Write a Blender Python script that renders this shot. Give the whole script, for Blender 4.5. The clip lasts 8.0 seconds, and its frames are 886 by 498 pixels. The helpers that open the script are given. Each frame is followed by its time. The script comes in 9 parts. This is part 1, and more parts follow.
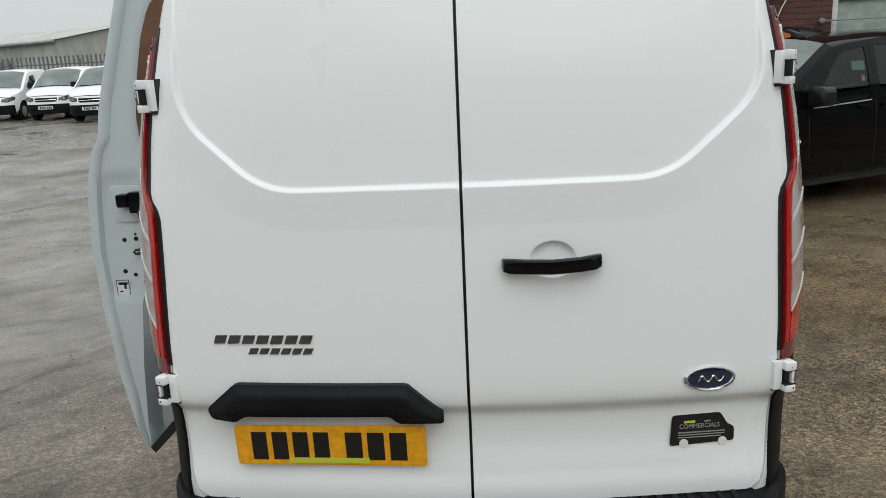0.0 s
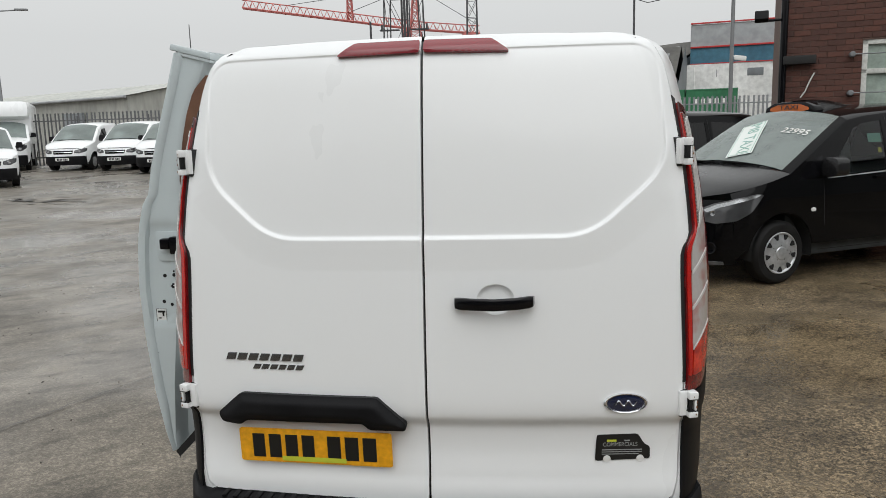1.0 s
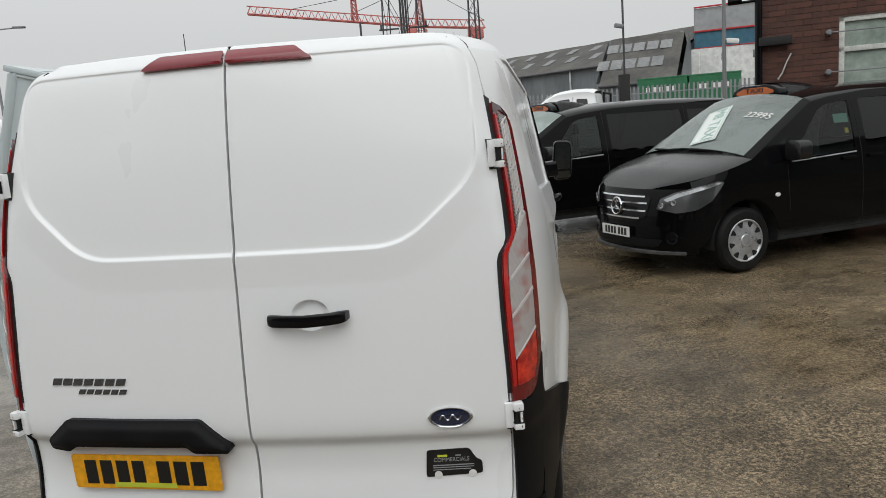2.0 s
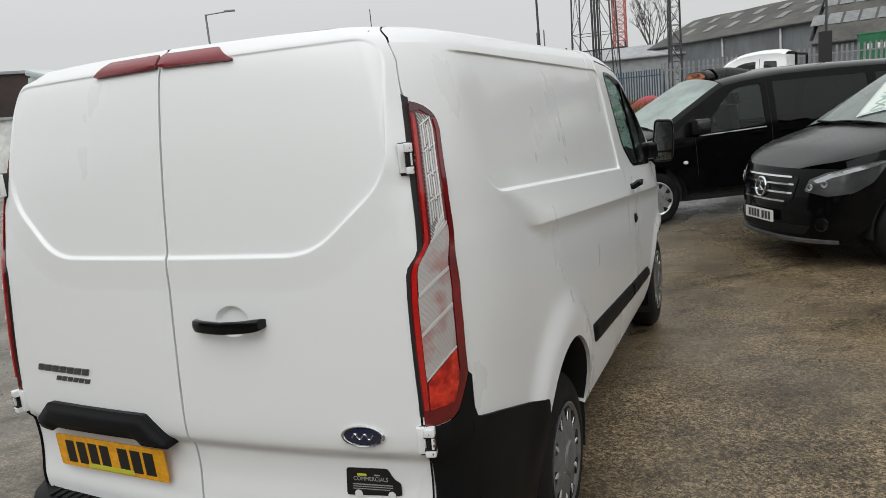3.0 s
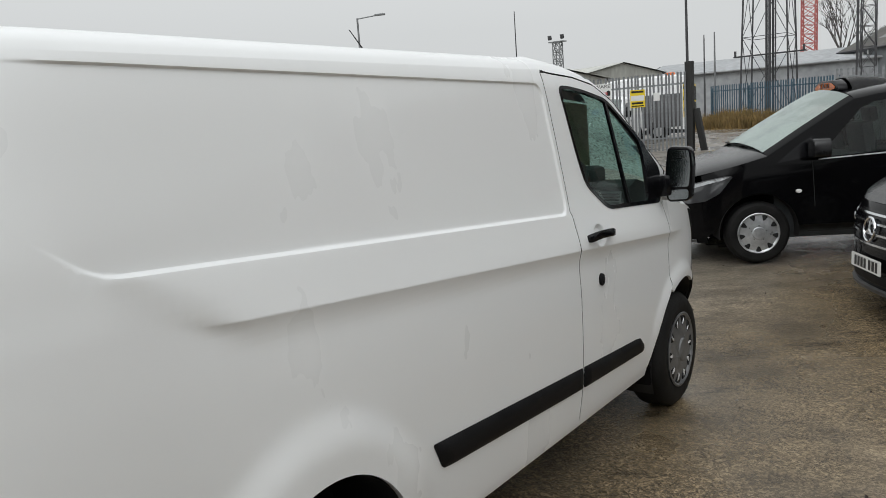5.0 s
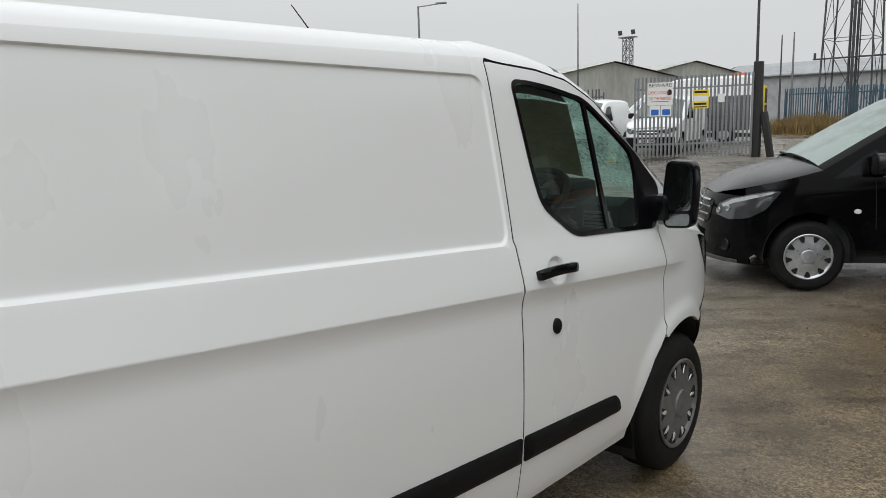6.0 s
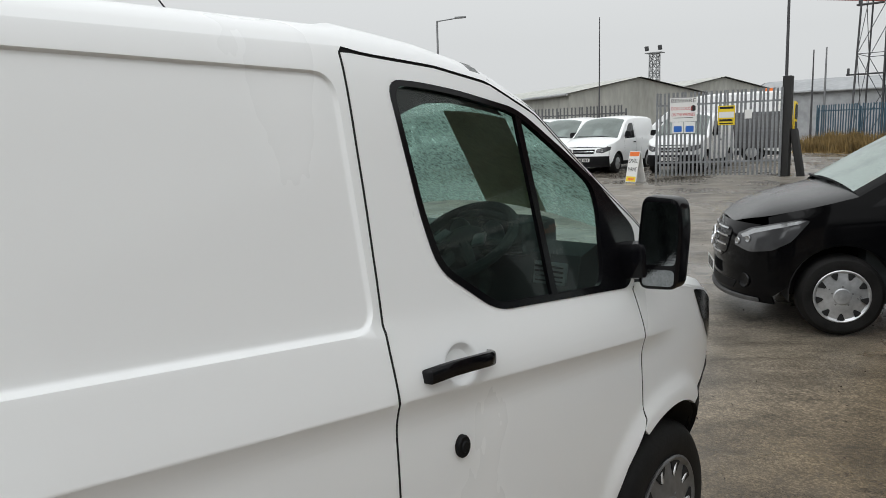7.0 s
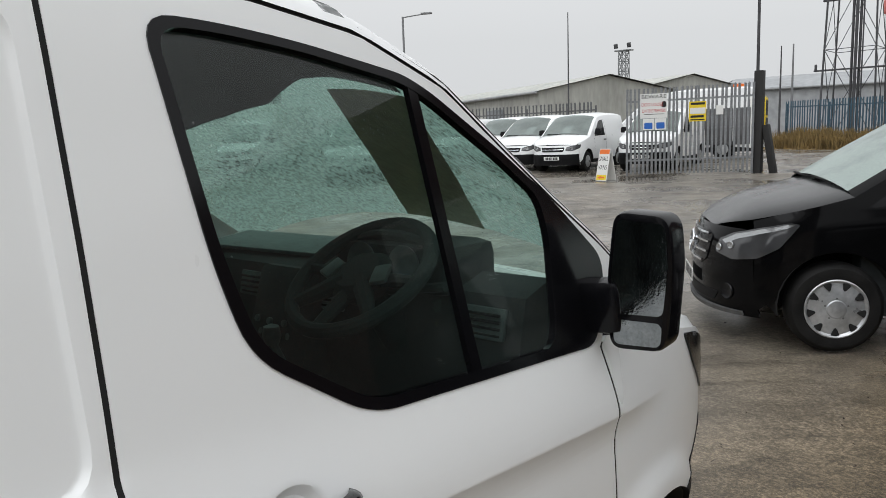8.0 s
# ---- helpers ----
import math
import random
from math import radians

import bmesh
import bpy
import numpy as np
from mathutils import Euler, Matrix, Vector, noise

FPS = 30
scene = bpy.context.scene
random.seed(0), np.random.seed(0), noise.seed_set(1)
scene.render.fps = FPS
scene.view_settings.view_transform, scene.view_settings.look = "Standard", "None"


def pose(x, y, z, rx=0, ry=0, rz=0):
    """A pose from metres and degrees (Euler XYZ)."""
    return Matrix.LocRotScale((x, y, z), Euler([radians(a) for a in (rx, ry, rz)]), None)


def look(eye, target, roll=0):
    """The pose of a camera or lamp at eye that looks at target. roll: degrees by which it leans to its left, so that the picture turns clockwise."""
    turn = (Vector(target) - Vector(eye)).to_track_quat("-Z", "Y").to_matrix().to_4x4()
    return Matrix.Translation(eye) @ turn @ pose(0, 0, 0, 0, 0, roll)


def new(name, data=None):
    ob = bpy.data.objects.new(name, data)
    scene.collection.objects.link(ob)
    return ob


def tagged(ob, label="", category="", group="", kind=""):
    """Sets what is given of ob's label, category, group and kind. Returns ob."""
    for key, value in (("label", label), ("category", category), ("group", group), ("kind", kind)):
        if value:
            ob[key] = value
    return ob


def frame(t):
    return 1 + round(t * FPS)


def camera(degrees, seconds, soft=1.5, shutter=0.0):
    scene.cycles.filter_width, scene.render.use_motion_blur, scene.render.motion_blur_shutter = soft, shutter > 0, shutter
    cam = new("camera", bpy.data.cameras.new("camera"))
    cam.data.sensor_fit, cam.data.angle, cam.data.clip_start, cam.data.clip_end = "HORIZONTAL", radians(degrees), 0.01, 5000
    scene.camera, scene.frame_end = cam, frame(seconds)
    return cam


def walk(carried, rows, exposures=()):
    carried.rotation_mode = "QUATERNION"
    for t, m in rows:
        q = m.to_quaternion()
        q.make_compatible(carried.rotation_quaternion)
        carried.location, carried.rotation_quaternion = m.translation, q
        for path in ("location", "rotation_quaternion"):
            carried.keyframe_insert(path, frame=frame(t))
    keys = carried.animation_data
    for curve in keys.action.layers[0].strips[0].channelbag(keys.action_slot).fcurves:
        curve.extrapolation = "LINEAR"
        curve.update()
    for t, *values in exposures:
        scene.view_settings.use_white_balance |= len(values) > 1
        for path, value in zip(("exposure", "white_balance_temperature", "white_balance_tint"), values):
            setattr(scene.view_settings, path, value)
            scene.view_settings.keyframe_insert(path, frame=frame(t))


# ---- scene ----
cam = camera(61.9, 8.0, soft=0.7)
PATH = [
    (0, (0.055, -1.789, 1.664), (-0.059, 0.151, 1.190), -2.7),
    (0.5, (0.057, -2.035, 1.702), (-0.036, -0.080, 1.292), -3.7),
    (1, (0.339, -2.229, 1.714), (0.096, -0.270, 1.395), -1.6),
    (1.5, (0.639, -2.239, 1.696), (0.393, -0.277, 1.398), -6.1),
    (1.7, (0.741, -2.184, 1.700), (0.540, -0.218, 1.389), -4.9),
    (2.8, (1.557, -1.769, 1.761), (0.789, 0.040, 1.386), -4.1),
    (3, (1.662, -1.686, 1.748), (0.870, 0.114, 1.379), -5.4),
    (3.5, (1.847, -1.340, 1.769), (1.054, 0.470, 1.456), -4.7),
    (4, (2.128, -0.960, 1.768), (1.046, 0.701, 1.506), -5.5),
    (4.2, (2.193, -0.802, 1.810), (1.094, 0.846, 1.528), -5.1),
    (5.3, (2.357, 0.022, 1.719), (1.104, 1.543, 1.377), -2.6),
    (5.5, (2.367, 0.252, 1.743), (1.035, 1.708, 1.423), -2.1),
    (6, (2.347, 0.582, 1.739), (1.053, 2.067, 1.400), -1.8),
    (6.5, (2.210, 1.051, 1.739), (1.057, 2.655, 1.431), -3.3),
    (7, (2.097, 1.514, 1.739), (0.745, 2.959, 1.443), -1.6),
    (7.5, (1.868, 1.876, 1.727), (0.594, 3.389, 1.435), -2.7),
    (8, (1.726, 2.217, 1.712), (0.429, 3.709, 1.412), -2.0),
]
walk(cam, [(t, look(eye, target, roll)) for t, eye, target, roll in PATH], [(0, -0.01, 6390, 6.4), (0.5, 0.04, 6430, 7.6), (1, 0.02, 6500, 9.5), (1.7, -0.09, 6480, 9.5), (2.8, 0.0, 6500, 9.5), (3.5, -0.04, 6450, 8.5), (4.2, -0.13, 6430, 9), (5.3, 0.0, 6450, 9), (6.5, 0.02, 6450, 9), (8, 0.08, 6420, 10.5)])

# ---- overcast daylight: grey sky and a broad, weak sun ----
SUN_UP, SUN_ROUND = 48.0, 170.0
world = bpy.data.worlds.new("overcast_sky")
scene.world = world
world.use_nodes = True
wn, wl = world.node_tree.nodes, world.node_tree.links
wn.clear()
sky = wn.new("ShaderNodeTexSky")
sky.sky_type = "NISHITA"
sky.sun_disc = False
sky.sun_elevation, sky.sun_rotation = radians(SUN_UP), radians(SUN_ROUND)
sky.air_density, sky.dust_density = 1.0, 4.0
pale = wn.new("ShaderNodeHueSaturation")
pale.inputs["Saturation"].default_value = 0.02
cloud = wn.new("ShaderNodeMixRGB")
cloud.inputs[0].default_value = 0.88
cloud.inputs[2].default_value = (6.88, 7.03, 7.06, 1)
back = wn.new("ShaderNodeBackground")
back.inputs["Strength"].default_value = 0.101
wout = wn.new("ShaderNodeOutputWorld")
wl.new(sky.outputs[0], pale.inputs["Color"])
wl.new(pale.outputs[0], cloud.inputs[1])
way = wn.new("ShaderNodeTexCoord")
split = wn.new("ShaderNodeSeparateXYZ")
rise = wn.new("ShaderNodeMapRange")
rise.inputs["From Min"].default_value, rise.inputs["From Max"].default_value = 0.12, 1.0
rise.inputs["To Min"].default_value, rise.inputs["To Max"].default_value = 1.0, 1.8
dome = wn.new("ShaderNodeMixRGB")
dome.blend_type = "MULTIPLY"
dome.inputs[0].default_value = 1.0
wl.new(way.outputs["Generated"], split.inputs[0])
wl.new(split.outputs["Z"], rise.inputs["Value"])
wl.new(cloud.outputs[0], dome.inputs[1])
wl.new(rise.outputs[0], dome.inputs[2])
wl.new(dome.outputs[0], back.inputs[0])
wl.new(back.outputs[0], wout.inputs[0])
sun_data = bpy.data.lights.new("sun", "SUN")
sun_data.energy, sun_data.angle, sun_data.color = 0.95, radians(60), (0.97, 0.985, 1.0)
sun = new("sun", sun_data)
sun.matrix_world = look((0, 0, 30), Vector((0, 0, 30)) - Vector((math.sin(radians(SUN_ROUND)) * math.cos(radians(SUN_UP)), math.cos(radians(SUN_ROUND)) * math.cos(radians(SUN_UP)), math.sin(radians(SUN_UP)))))


# ---- materials ----
def shader(name, colour=(0.5, 0.5, 0.5), rough=0.5, metal=0.0, coat=0.0, spec=0.5):
    m = bpy.data.materials.new(name)
    m.use_nodes = True
    b = m.node_tree.nodes["Principled BSDF"]
    b.inputs["Base Color"].default_value = (*colour, 1)
    b.inputs["Roughness"].default_value = rough
    b.inputs["Metallic"].default_value = metal
    b.inputs["Coat Weight"].default_value = coat
    b.inputs["Coat Roughness"].default_value = 0.04
    b.inputs["Specular IOR Level"].default_value = spec
    return m


def add_noise(m, scale, detail=4.0, coords="Object", stretch=(1, 1, 1)):
    n, l = m.node_tree.nodes, m.node_tree.links
    tc = n.new("ShaderNodeTexCoord")
    mp = n.new("ShaderNodeMapping")
    mp.inputs["Scale"].default_value = stretch
    t = n.new("ShaderNodeTexNoise")
    t.inputs["Scale"].default_value = scale
    t.inputs["Detail"].default_value = detail
    l.new(tc.outputs[coords], mp.inputs[0])
    l.new(mp.outputs[0], t.inputs["Vector"])
    return t


def ramp(m, source, stops):
    n, l = m.node_tree.nodes, m.node_tree.links
    r = n.new("ShaderNodeValToRGB")
    e = r.color_ramp.elements
    while len(e) < len(stops):
        e.new(0.5)
    for el, (p, c) in zip(e, stops):
        el.position = p
        el.color = (*c, 1) if isinstance(c, tuple) else (c, c, c, 1)
    l.new(source, r.inputs[0])
    return r


def grainy(name, dark, light, scale, rough=(0.5, 0.7), bump=0.0, detail=5.0, metal=0.0, coords="Object", stretch=(1, 1, 1), fine=6.0, depth=0.004, coat=0.0):
    """A surface with large stains and fine grain, uneven gloss and relief."""
    m = shader(name, light, rough[1], metal, coat)
    n, l = m.node_tree.nodes, m.node_tree.links
    b = n["Principled BSDF"]
    big = add_noise(m, scale, detail, coords, stretch)
    small = add_noise(m, scale * fine, 4.0, coords, stretch)
    c1 = ramp(m, big.outputs[0], [(0.33, dark), (0.67, light)])
    c2 = ramp(m, small.outputs[0], [(0.3, 0.82), (0.7, 1.12)])
    mul = n.new("ShaderNodeMixRGB")
    mul.blend_type = "MULTIPLY"
    mul.inputs[0].default_value = 1.0
    l.new(c1.outputs[0], mul.inputs[1])
    l.new(c2.outputs[0], mul.inputs[2])
    l.new(mul.outputs[0], b.inputs["Base Color"])
    r = ramp(m, big.outputs[0], [(0.3, rough[0]), (0.7, rough[1])])
    l.new(r.outputs[0], b.inputs["Roughness"])
    if bump:
        bp = n.new("ShaderNodeBump")
        bp.inputs["Strength"].default_value = bump
        bp.inputs["Distance"].default_value = depth
        l.new(small.outputs[0], bp.inputs["Height"])
        l.new(bp.outputs[0], b.inputs["Normal"])
    return m


def window_glass(name, tint, clear=0.85, rough=0.0, drops=0.0):
    """Car glass: tinted see-through, mirror-like by Fresnel, with rain beads where drops is set."""
    m = bpy.data.materials.new(name)
    m.use_nodes = True
    n, l = m.node_tree.nodes, m.node_tree.links
    n.clear()
    out = n.new("ShaderNodeOutputMaterial")
    out.name = "Material Output"
    tr = n.new("ShaderNodeBsdfTransparent")
    tr.inputs[0].default_value = (*(clear * c for c in tint), 1)
    gl = n.new("ShaderNodeBsdfGlossy")
    gl.inputs["Roughness"].default_value = rough
    fr = n.new("ShaderNodeFresnel")
    fr.inputs[0].default_value = 1.62
    mix = n.new("ShaderNodeMixShader")
    l.new(fr.outputs[0], mix.inputs[0])
    l.new(tr.outputs[0], mix.inputs[1])
    l.new(gl.outputs[0], mix.inputs[2])
    last = mix
    if drops:
        tc = n.new("ShaderNodeTexCoord")
        vo = n.new("ShaderNodeTexVoronoi")
        vo.inputs["Scale"].default_value = 130.0
        no = n.new("ShaderNodeTexNoise")
        no.inputs["Scale"].default_value = 5.0
        l.new(tc.outputs["Object"], vo.inputs["Vector"])
        l.new(tc.outputs["Object"], no.inputs["Vector"])
        rd = n.new("ShaderNodeValToRGB")
        rd.color_ramp.elements[0].position, rd.color_ramp.elements[0].color = 0.16, (1, 1, 1, 1)
        rd.color_ramp.elements[1].position, rd.color_ramp.elements[1].color = 0.26, (0, 0, 0, 1)
        l.new(vo.outputs["Distance"], rd.inputs[0])
        rn = n.new("ShaderNodeValToRGB")
        rn.color_ramp.elements[0].position, rn.color_ramp.elements[0].color = 0.46, (0, 0, 0, 1)
        rn.color_ramp.elements[1].position, rn.color_ramp.elements[1].color = 0.60, (drops, drops, drops, 1)
        l.new(no.outputs[0], rn.inputs[0])
        mu = n.new("ShaderNodeMath")
        mu.operation = "MULTIPLY"
        l.new(rd.outputs[0], mu.inputs[0])
        l.new(rn.outputs[0], mu.inputs[1])
        bead = n.new("ShaderNodeBsdfGlass")
        bead.inputs["IOR"].default_value = 1.33
        bead.inputs["Roughness"].default_value = 0.12
        bead.inputs["Color"].default_value = (0.75, 0.85, 0.82, 1)
        m2 = n.new("ShaderNodeMixShader")
        l.new(mu.outputs[0], m2.inputs[0])
        l.new(mix.outputs[0], m2.inputs[1])
        l.new(bead.outputs[0], m2.inputs[2])
        last = m2
    l.new(last.outputs[0], out.inputs[0])
    return m


def paint(name, colour, rough=0.22, dirt=0.04, coat=0.6):
    """Vehicle paint with a faint film of road dirt and rain marks."""
    m = shader(name, colour, rough, 0.0, coat)
    n, l = m.node_tree.nodes, m.node_tree.links
    b = n["Principled BSDF"]
    big = add_noise(m, 2.2, 5.0, "Object", (1, 1, 0.5))
    lo = tuple(c * (1 - dirt * 2.5) for c in colour)
    c1 = ramp(m, big.outputs[0], [(0.0, lo), (1.0, colour)])
    l.new(c1.outputs[0], b.inputs["Base Color"])
    r = ramp(m, big.outputs[0], [(0.0, rough * 1.5), (1.0, rough * 0.65)])
    l.new(r.outputs[0], b.inputs["Roughness"])
    return m


M = {}
M["white"] = paint("white_paint", (0.83, 0.84, 0.84), 0.28, 0.008, 0.42)
# door edge: one even base, greyer and bluer than the body white
M["jamb"] = paint("grey_white_door_edge", (0.56, 0.62, 0.63), 0.30, 0.05)
M["black_paint"] = paint("black_paint", (0.003, 0.003, 0.0034), 0.08, 0.02, 0.0)
M["black_paint"].node_tree.nodes["Principled BSDF"].inputs["Specular IOR Level"].default_value = 0.15
M["plastic"] = grainy("black_plastic", (0.006, 0.006, 0.007), (0.012, 0.012, 0.013), 3.0, (0.42, 0.6), 0.15, fine=60, depth=0.001)
M["plastic"].node_tree.nodes["Principled BSDF"].inputs["Specular IOR Level"].default_value = 0.13
M["gloss_black"] = shader("gloss_black_plastic", (0.004, 0.004, 0.005), 0.14, spec=0.25)
M["rubber"] = grainy("tyre_rubber", (0.006, 0.006, 0.006), (0.015, 0.0145, 0.014), 6.0, (0.5, 0.75), 0.2, fine=12)
M["rubber"].node_tree.nodes["Principled BSDF"].inputs["Specular IOR Level"].default_value = 0.2
M["rust"] = grainy("rust_stain", (0.10, 0.035, 0.012), (0.22, 0.09, 0.03), 60.0, (0.7, 0.9))
M["seal"] = shader("dark_rubber_seal", (0.012, 0.012, 0.013), 0.5)
# flat black that paints in the shade of gaps, slots, holes and hollows
M["dark"] = shader("unlit_hollow_black", (0.006, 0.006, 0.006), 0.85)
M["silver"] = grainy("silver_wheel_trim", (0.40, 0.41, 0.42), (0.55, 0.56, 0.57), 4.0, (0.26, 0.38), 0.0, metal=0.6)
M["dull_silver"] = grainy("dull_silver_wheel_trim", (0.15, 0.152, 0.155), (0.23, 0.233, 0.236), 5.0, (0.30, 0.45), 0.0, metal=0.5)
# lighter copy of the trim silver: paints the highlight on the slot facets
M["highlight_silver"] = grainy("trim_highlight_silver", (0.66, 0.67, 0.68), (0.80, 0.81, 0.82), 5.0, (0.2, 0.3), 0.0, metal=0.3)
M["scuffed_grey"] = grainy("scuffed_grey_plastic", (0.035, 0.035, 0.036), (0.11, 0.11, 0.108), 7.0, (0.5, 0.7))
M["chrome"] = shader("chrome", (0.75, 0.76, 0.78), 0.12, 1.0)
M["dark_chrome"] = shader("dull_dark_chrome", (0.16, 0.16, 0.165), 0.25, 0.8)
M["red_lens"] = grainy("red_tail_light_lens", (0.40, 0.010, 0.008), (0.58, 0.018, 0.012), 12.0, (0.08, 0.14), 0.25, fine=16, depth=0.002, coat=0.8)
M["dark_red_lens"] = grainy("deep_red_lens_border", (0.12, 0.005, 0.007), (0.20, 0.007, 0.009), 10.0, (0.06, 0.12), 0.1, fine=10, depth=0.001, coat=0.8)
M["maroon_lens"] = shader("maroon_lens_cap", (0.060, 0.010, 0.014), 0.12, 0.0, 0.8)


def ribbed_lens(name, dark, light, pitch, axis, metal=0.0, strength=0.5, patch=None):
    """A moulded lens: fine parallel ribs along one axis, with soft patches of a second tint."""
    m = shader(name, light, 0.16, metal, 0.9)
    n, l = m.node_tree.nodes, m.node_tree.links
    b = n["Principled BSDF"]
    tc, wv = n.new("ShaderNodeTexCoord"), n.new("ShaderNodeTexWave")
    wv.wave_type, wv.bands_direction = "BANDS", axis
    wv.inputs["Scale"].default_value = 0.314 / pitch
    wv.inputs["Distortion"].default_value = 0.4
    l.new(tc.outputs["Object"], wv.inputs["Vector"])
    col = ramp(m, wv.outputs["Fac"], [(0.2, dark), (0.8, light)])
    out = col.outputs[0]
    if patch:
        ns = add_noise(m, 14.0, 2.0)
        mask = ramp(m, ns.outputs[0], [(0.48, 0.0), (0.66, 0.75)])
        mx = n.new("ShaderNodeMixRGB")
        mx.inputs[2].default_value = (*patch, 1)
        l.new(mask.outputs[0], mx.inputs[0])
        l.new(out, mx.inputs[1])
        out = mx.outputs[0]
    l.new(out, b.inputs["Base Color"])
    bp_ = n.new("ShaderNodeBump")
    bp_.inputs["Strength"].default_value, bp_.inputs["Distance"].default_value = strength, pitch * 0.5
    l.new(wv.outputs["Fac"], bp_.inputs["Height"])
    l.new(bp_.outputs[0], b.inputs["Normal"])
    return m


M["clear_lens"] = ribbed_lens("clear_fluted_lens", (0.20, 0.19, 0.19), (0.42, 0.41, 0.40), 0.006, "DIAGONAL", 0.35)
M["smoke_lens"] = ribbed_lens("frosted_ribbed_lens", (0.455, 0.42, 0.405), (0.50, 0.465, 0.45), 0.0032, "Z", 0.1, 0.15, (0.42, 0.20, 0.19))
M["facet_lens"] = grainy("faceted_red_lens", (0.36, 0.006, 0.005), (0.78, 0.045, 0.018), 26.0, (0.06, 0.12), 0.6, fine=3, depth=0.006, coat=0.8)
M["lens_pale"] = shader("pale_moulded_lens_rib", (0.55, 0.53, 0.52), 0.2, 0.0, 0.5)
M["lens_bright"] = shader("bright_moulded_lens_rib", (0.80, 0.79, 0.77), 0.14, 0.25, 0.6)
M["brake_red"] = shader("faded_red_brake_lens", (0.22, 0.022, 0.03), 0.25, 0.0, 0.5)
M["plate_yellow"] = grainy("yellow_plate", (0.80, 0.36, 0.010), (0.88, 0.41, 0.014), 8.0, (0.3, 0.4))
M["plate_white"] = shader("white_plate", (0.72, 0.72, 0.70), 0.35)
M["ink"] = shader("black_print", (0.008, 0.008, 0.008), 0.4)
M["lime"] = shader("lime_strip", (0.55, 0.60, 0.05), 0.4)
M["blue_oval"] = shader("dark_blue_enamel", (0.010, 0.016, 0.045), 0.12, 0.0, 1.0)
M["dark_glass"] = window_glass("privacy_glass", (0.06, 0.07, 0.068), 0.9)
M["dark_glass"].node_tree.nodes["Fresnel"].inputs[0].default_value = 1.48
M["side_glass"] = window_glass("green_side_glass", (0.45, 0.55, 0.52), 0.9)
M["side_glass"].node_tree.nodes["Fresnel"].inputs[0].default_value = 1.48
def misted(name, tint, heavy=1.0, scale=2.6, least=0.06, front=False, drops=0.0):
    """Glass under fine rain, half clear, half milky in runs and patches; front milk also paints in sky sheen."""
    m = window_glass(name, tint, 0.9, 0.02, drops)
    n, l = m.node_tree.nodes, m.node_tree.links
    old = n["Material Output"].inputs[0].links[0].from_node
    milk = n.new("ShaderNodeBsdfDiffuse" if front else "ShaderNodeBsdfTranslucent")
    milk.inputs[0].default_value = (0.50, 0.58, 0.55, 1) if front else (0.29, 0.35, 0.33, 1)
    t1 = add_noise(m, scale, 5.0, "Object", (1, 1, 1.6))
    t2 = add_noise(m, 70.0, 3.0)
    mu = n.new("ShaderNodeMath")
    mu.operation = "MULTIPLY"
    a = ramp(m, t1.outputs[0], [(0.42, least * heavy), (0.56, 1.0 * heavy)])
    b = ramp(m, t2.outputs[0], [(0.36, 0.86 if front else 0.35), (0.58, 1.0 if front else 0.95)])
    l.new(a.outputs[0], mu.inputs[0])
    l.new(b.outputs[0], mu.inputs[1])
    mix = n.new("ShaderNodeMixShader")
    l.new(mu.outputs[0], mix.inputs[0])
    l.new(old.outputs[0], mix.inputs[1])
    l.new(milk.outputs[0], mix.inputs[2])
    l.new(mix.outputs[0], n["Material Output"].inputs[0])
    return m


M["misted_glass"] = misted("misted_wet_glass", (0.55, 0.66, 0.61), 1.0, 2.6, 0.6)
# windscreens: diffuse milk for the wet film and the painted-in sky reflection
M["screen_glass"] = misted("wet_sheen_windscreen_glass", (0.55, 0.64, 0.62), 0.34, 1.6, 0.72, True)
M["screen_glass"].node_tree.nodes["Fresnel"].inputs[0].default_value = 1.75
# paler screen: more of the sky's reflection mixed into the milk
M["pale_screen"] = misted("pale_mist_sheen_screen", (0.60, 0.66, 0.65), 0.62, 1.6, 0.72, True)
M["van_screen"] = misted("wet_green_windscreen", (0.60, 0.72, 0.67), 0.98, 4.2, 0.72)
# cab pane: thin wet film that also paints a faint veil of sky
M["cab_glass"] = misted("green_wet_veiled_cab_glass", (0.56, 0.76, 0.69), 0.028, 2.2, 0.45, True, 0.30)
M["cab_glass"].node_tree.nodes["Fresnel"].inputs[0].default_value = 1.50
M["parked_screen"] = misted("wet_dark_windscreen", (0.42, 0.48, 0.47), 0.34, 1.2, 0.80, True)
M["mirror"] = grainy("wet_mirror_glass", (0.27, 0.29, 0.30), (0.36, 0.38, 0.39), 30.0, (0.02, 0.10), 0.25, metal=1.0, fine=5, depth=0.001)
M["trim_grey"] = grainy("dark_grey_cab_plastic", (0.026, 0.030, 0.031), (0.054, 0.060, 0.062), 5.0, (0.75, 0.92), 0.0, fine=40, depth=0.001)
M["seat"] = grainy("dark_seat_cloth", (0.014, 0.016, 0.017), (0.034, 0.037, 0.038), 12.0, (0.8, 0.95), 0.3, fine=25, depth=0.002)
M["paper"] = shader("white_paper", (0.72, 0.75, 0.72), 0.7)
M["sign_yellow_tag"] = shader("yellow_tag_paper", (0.62, 0.50, 0.06), 0.6)
M["paper_green"] = shader("pale_green_print", (0.25, 0.42, 0.36), 0.7)
M["plywood"] = grainy("brown_plywood_lining", (0.10, 0.045, 0.025), (0.17, 0.08, 0.045), 3.0, (0.6, 0.8), stretch=(1, 6, 1))
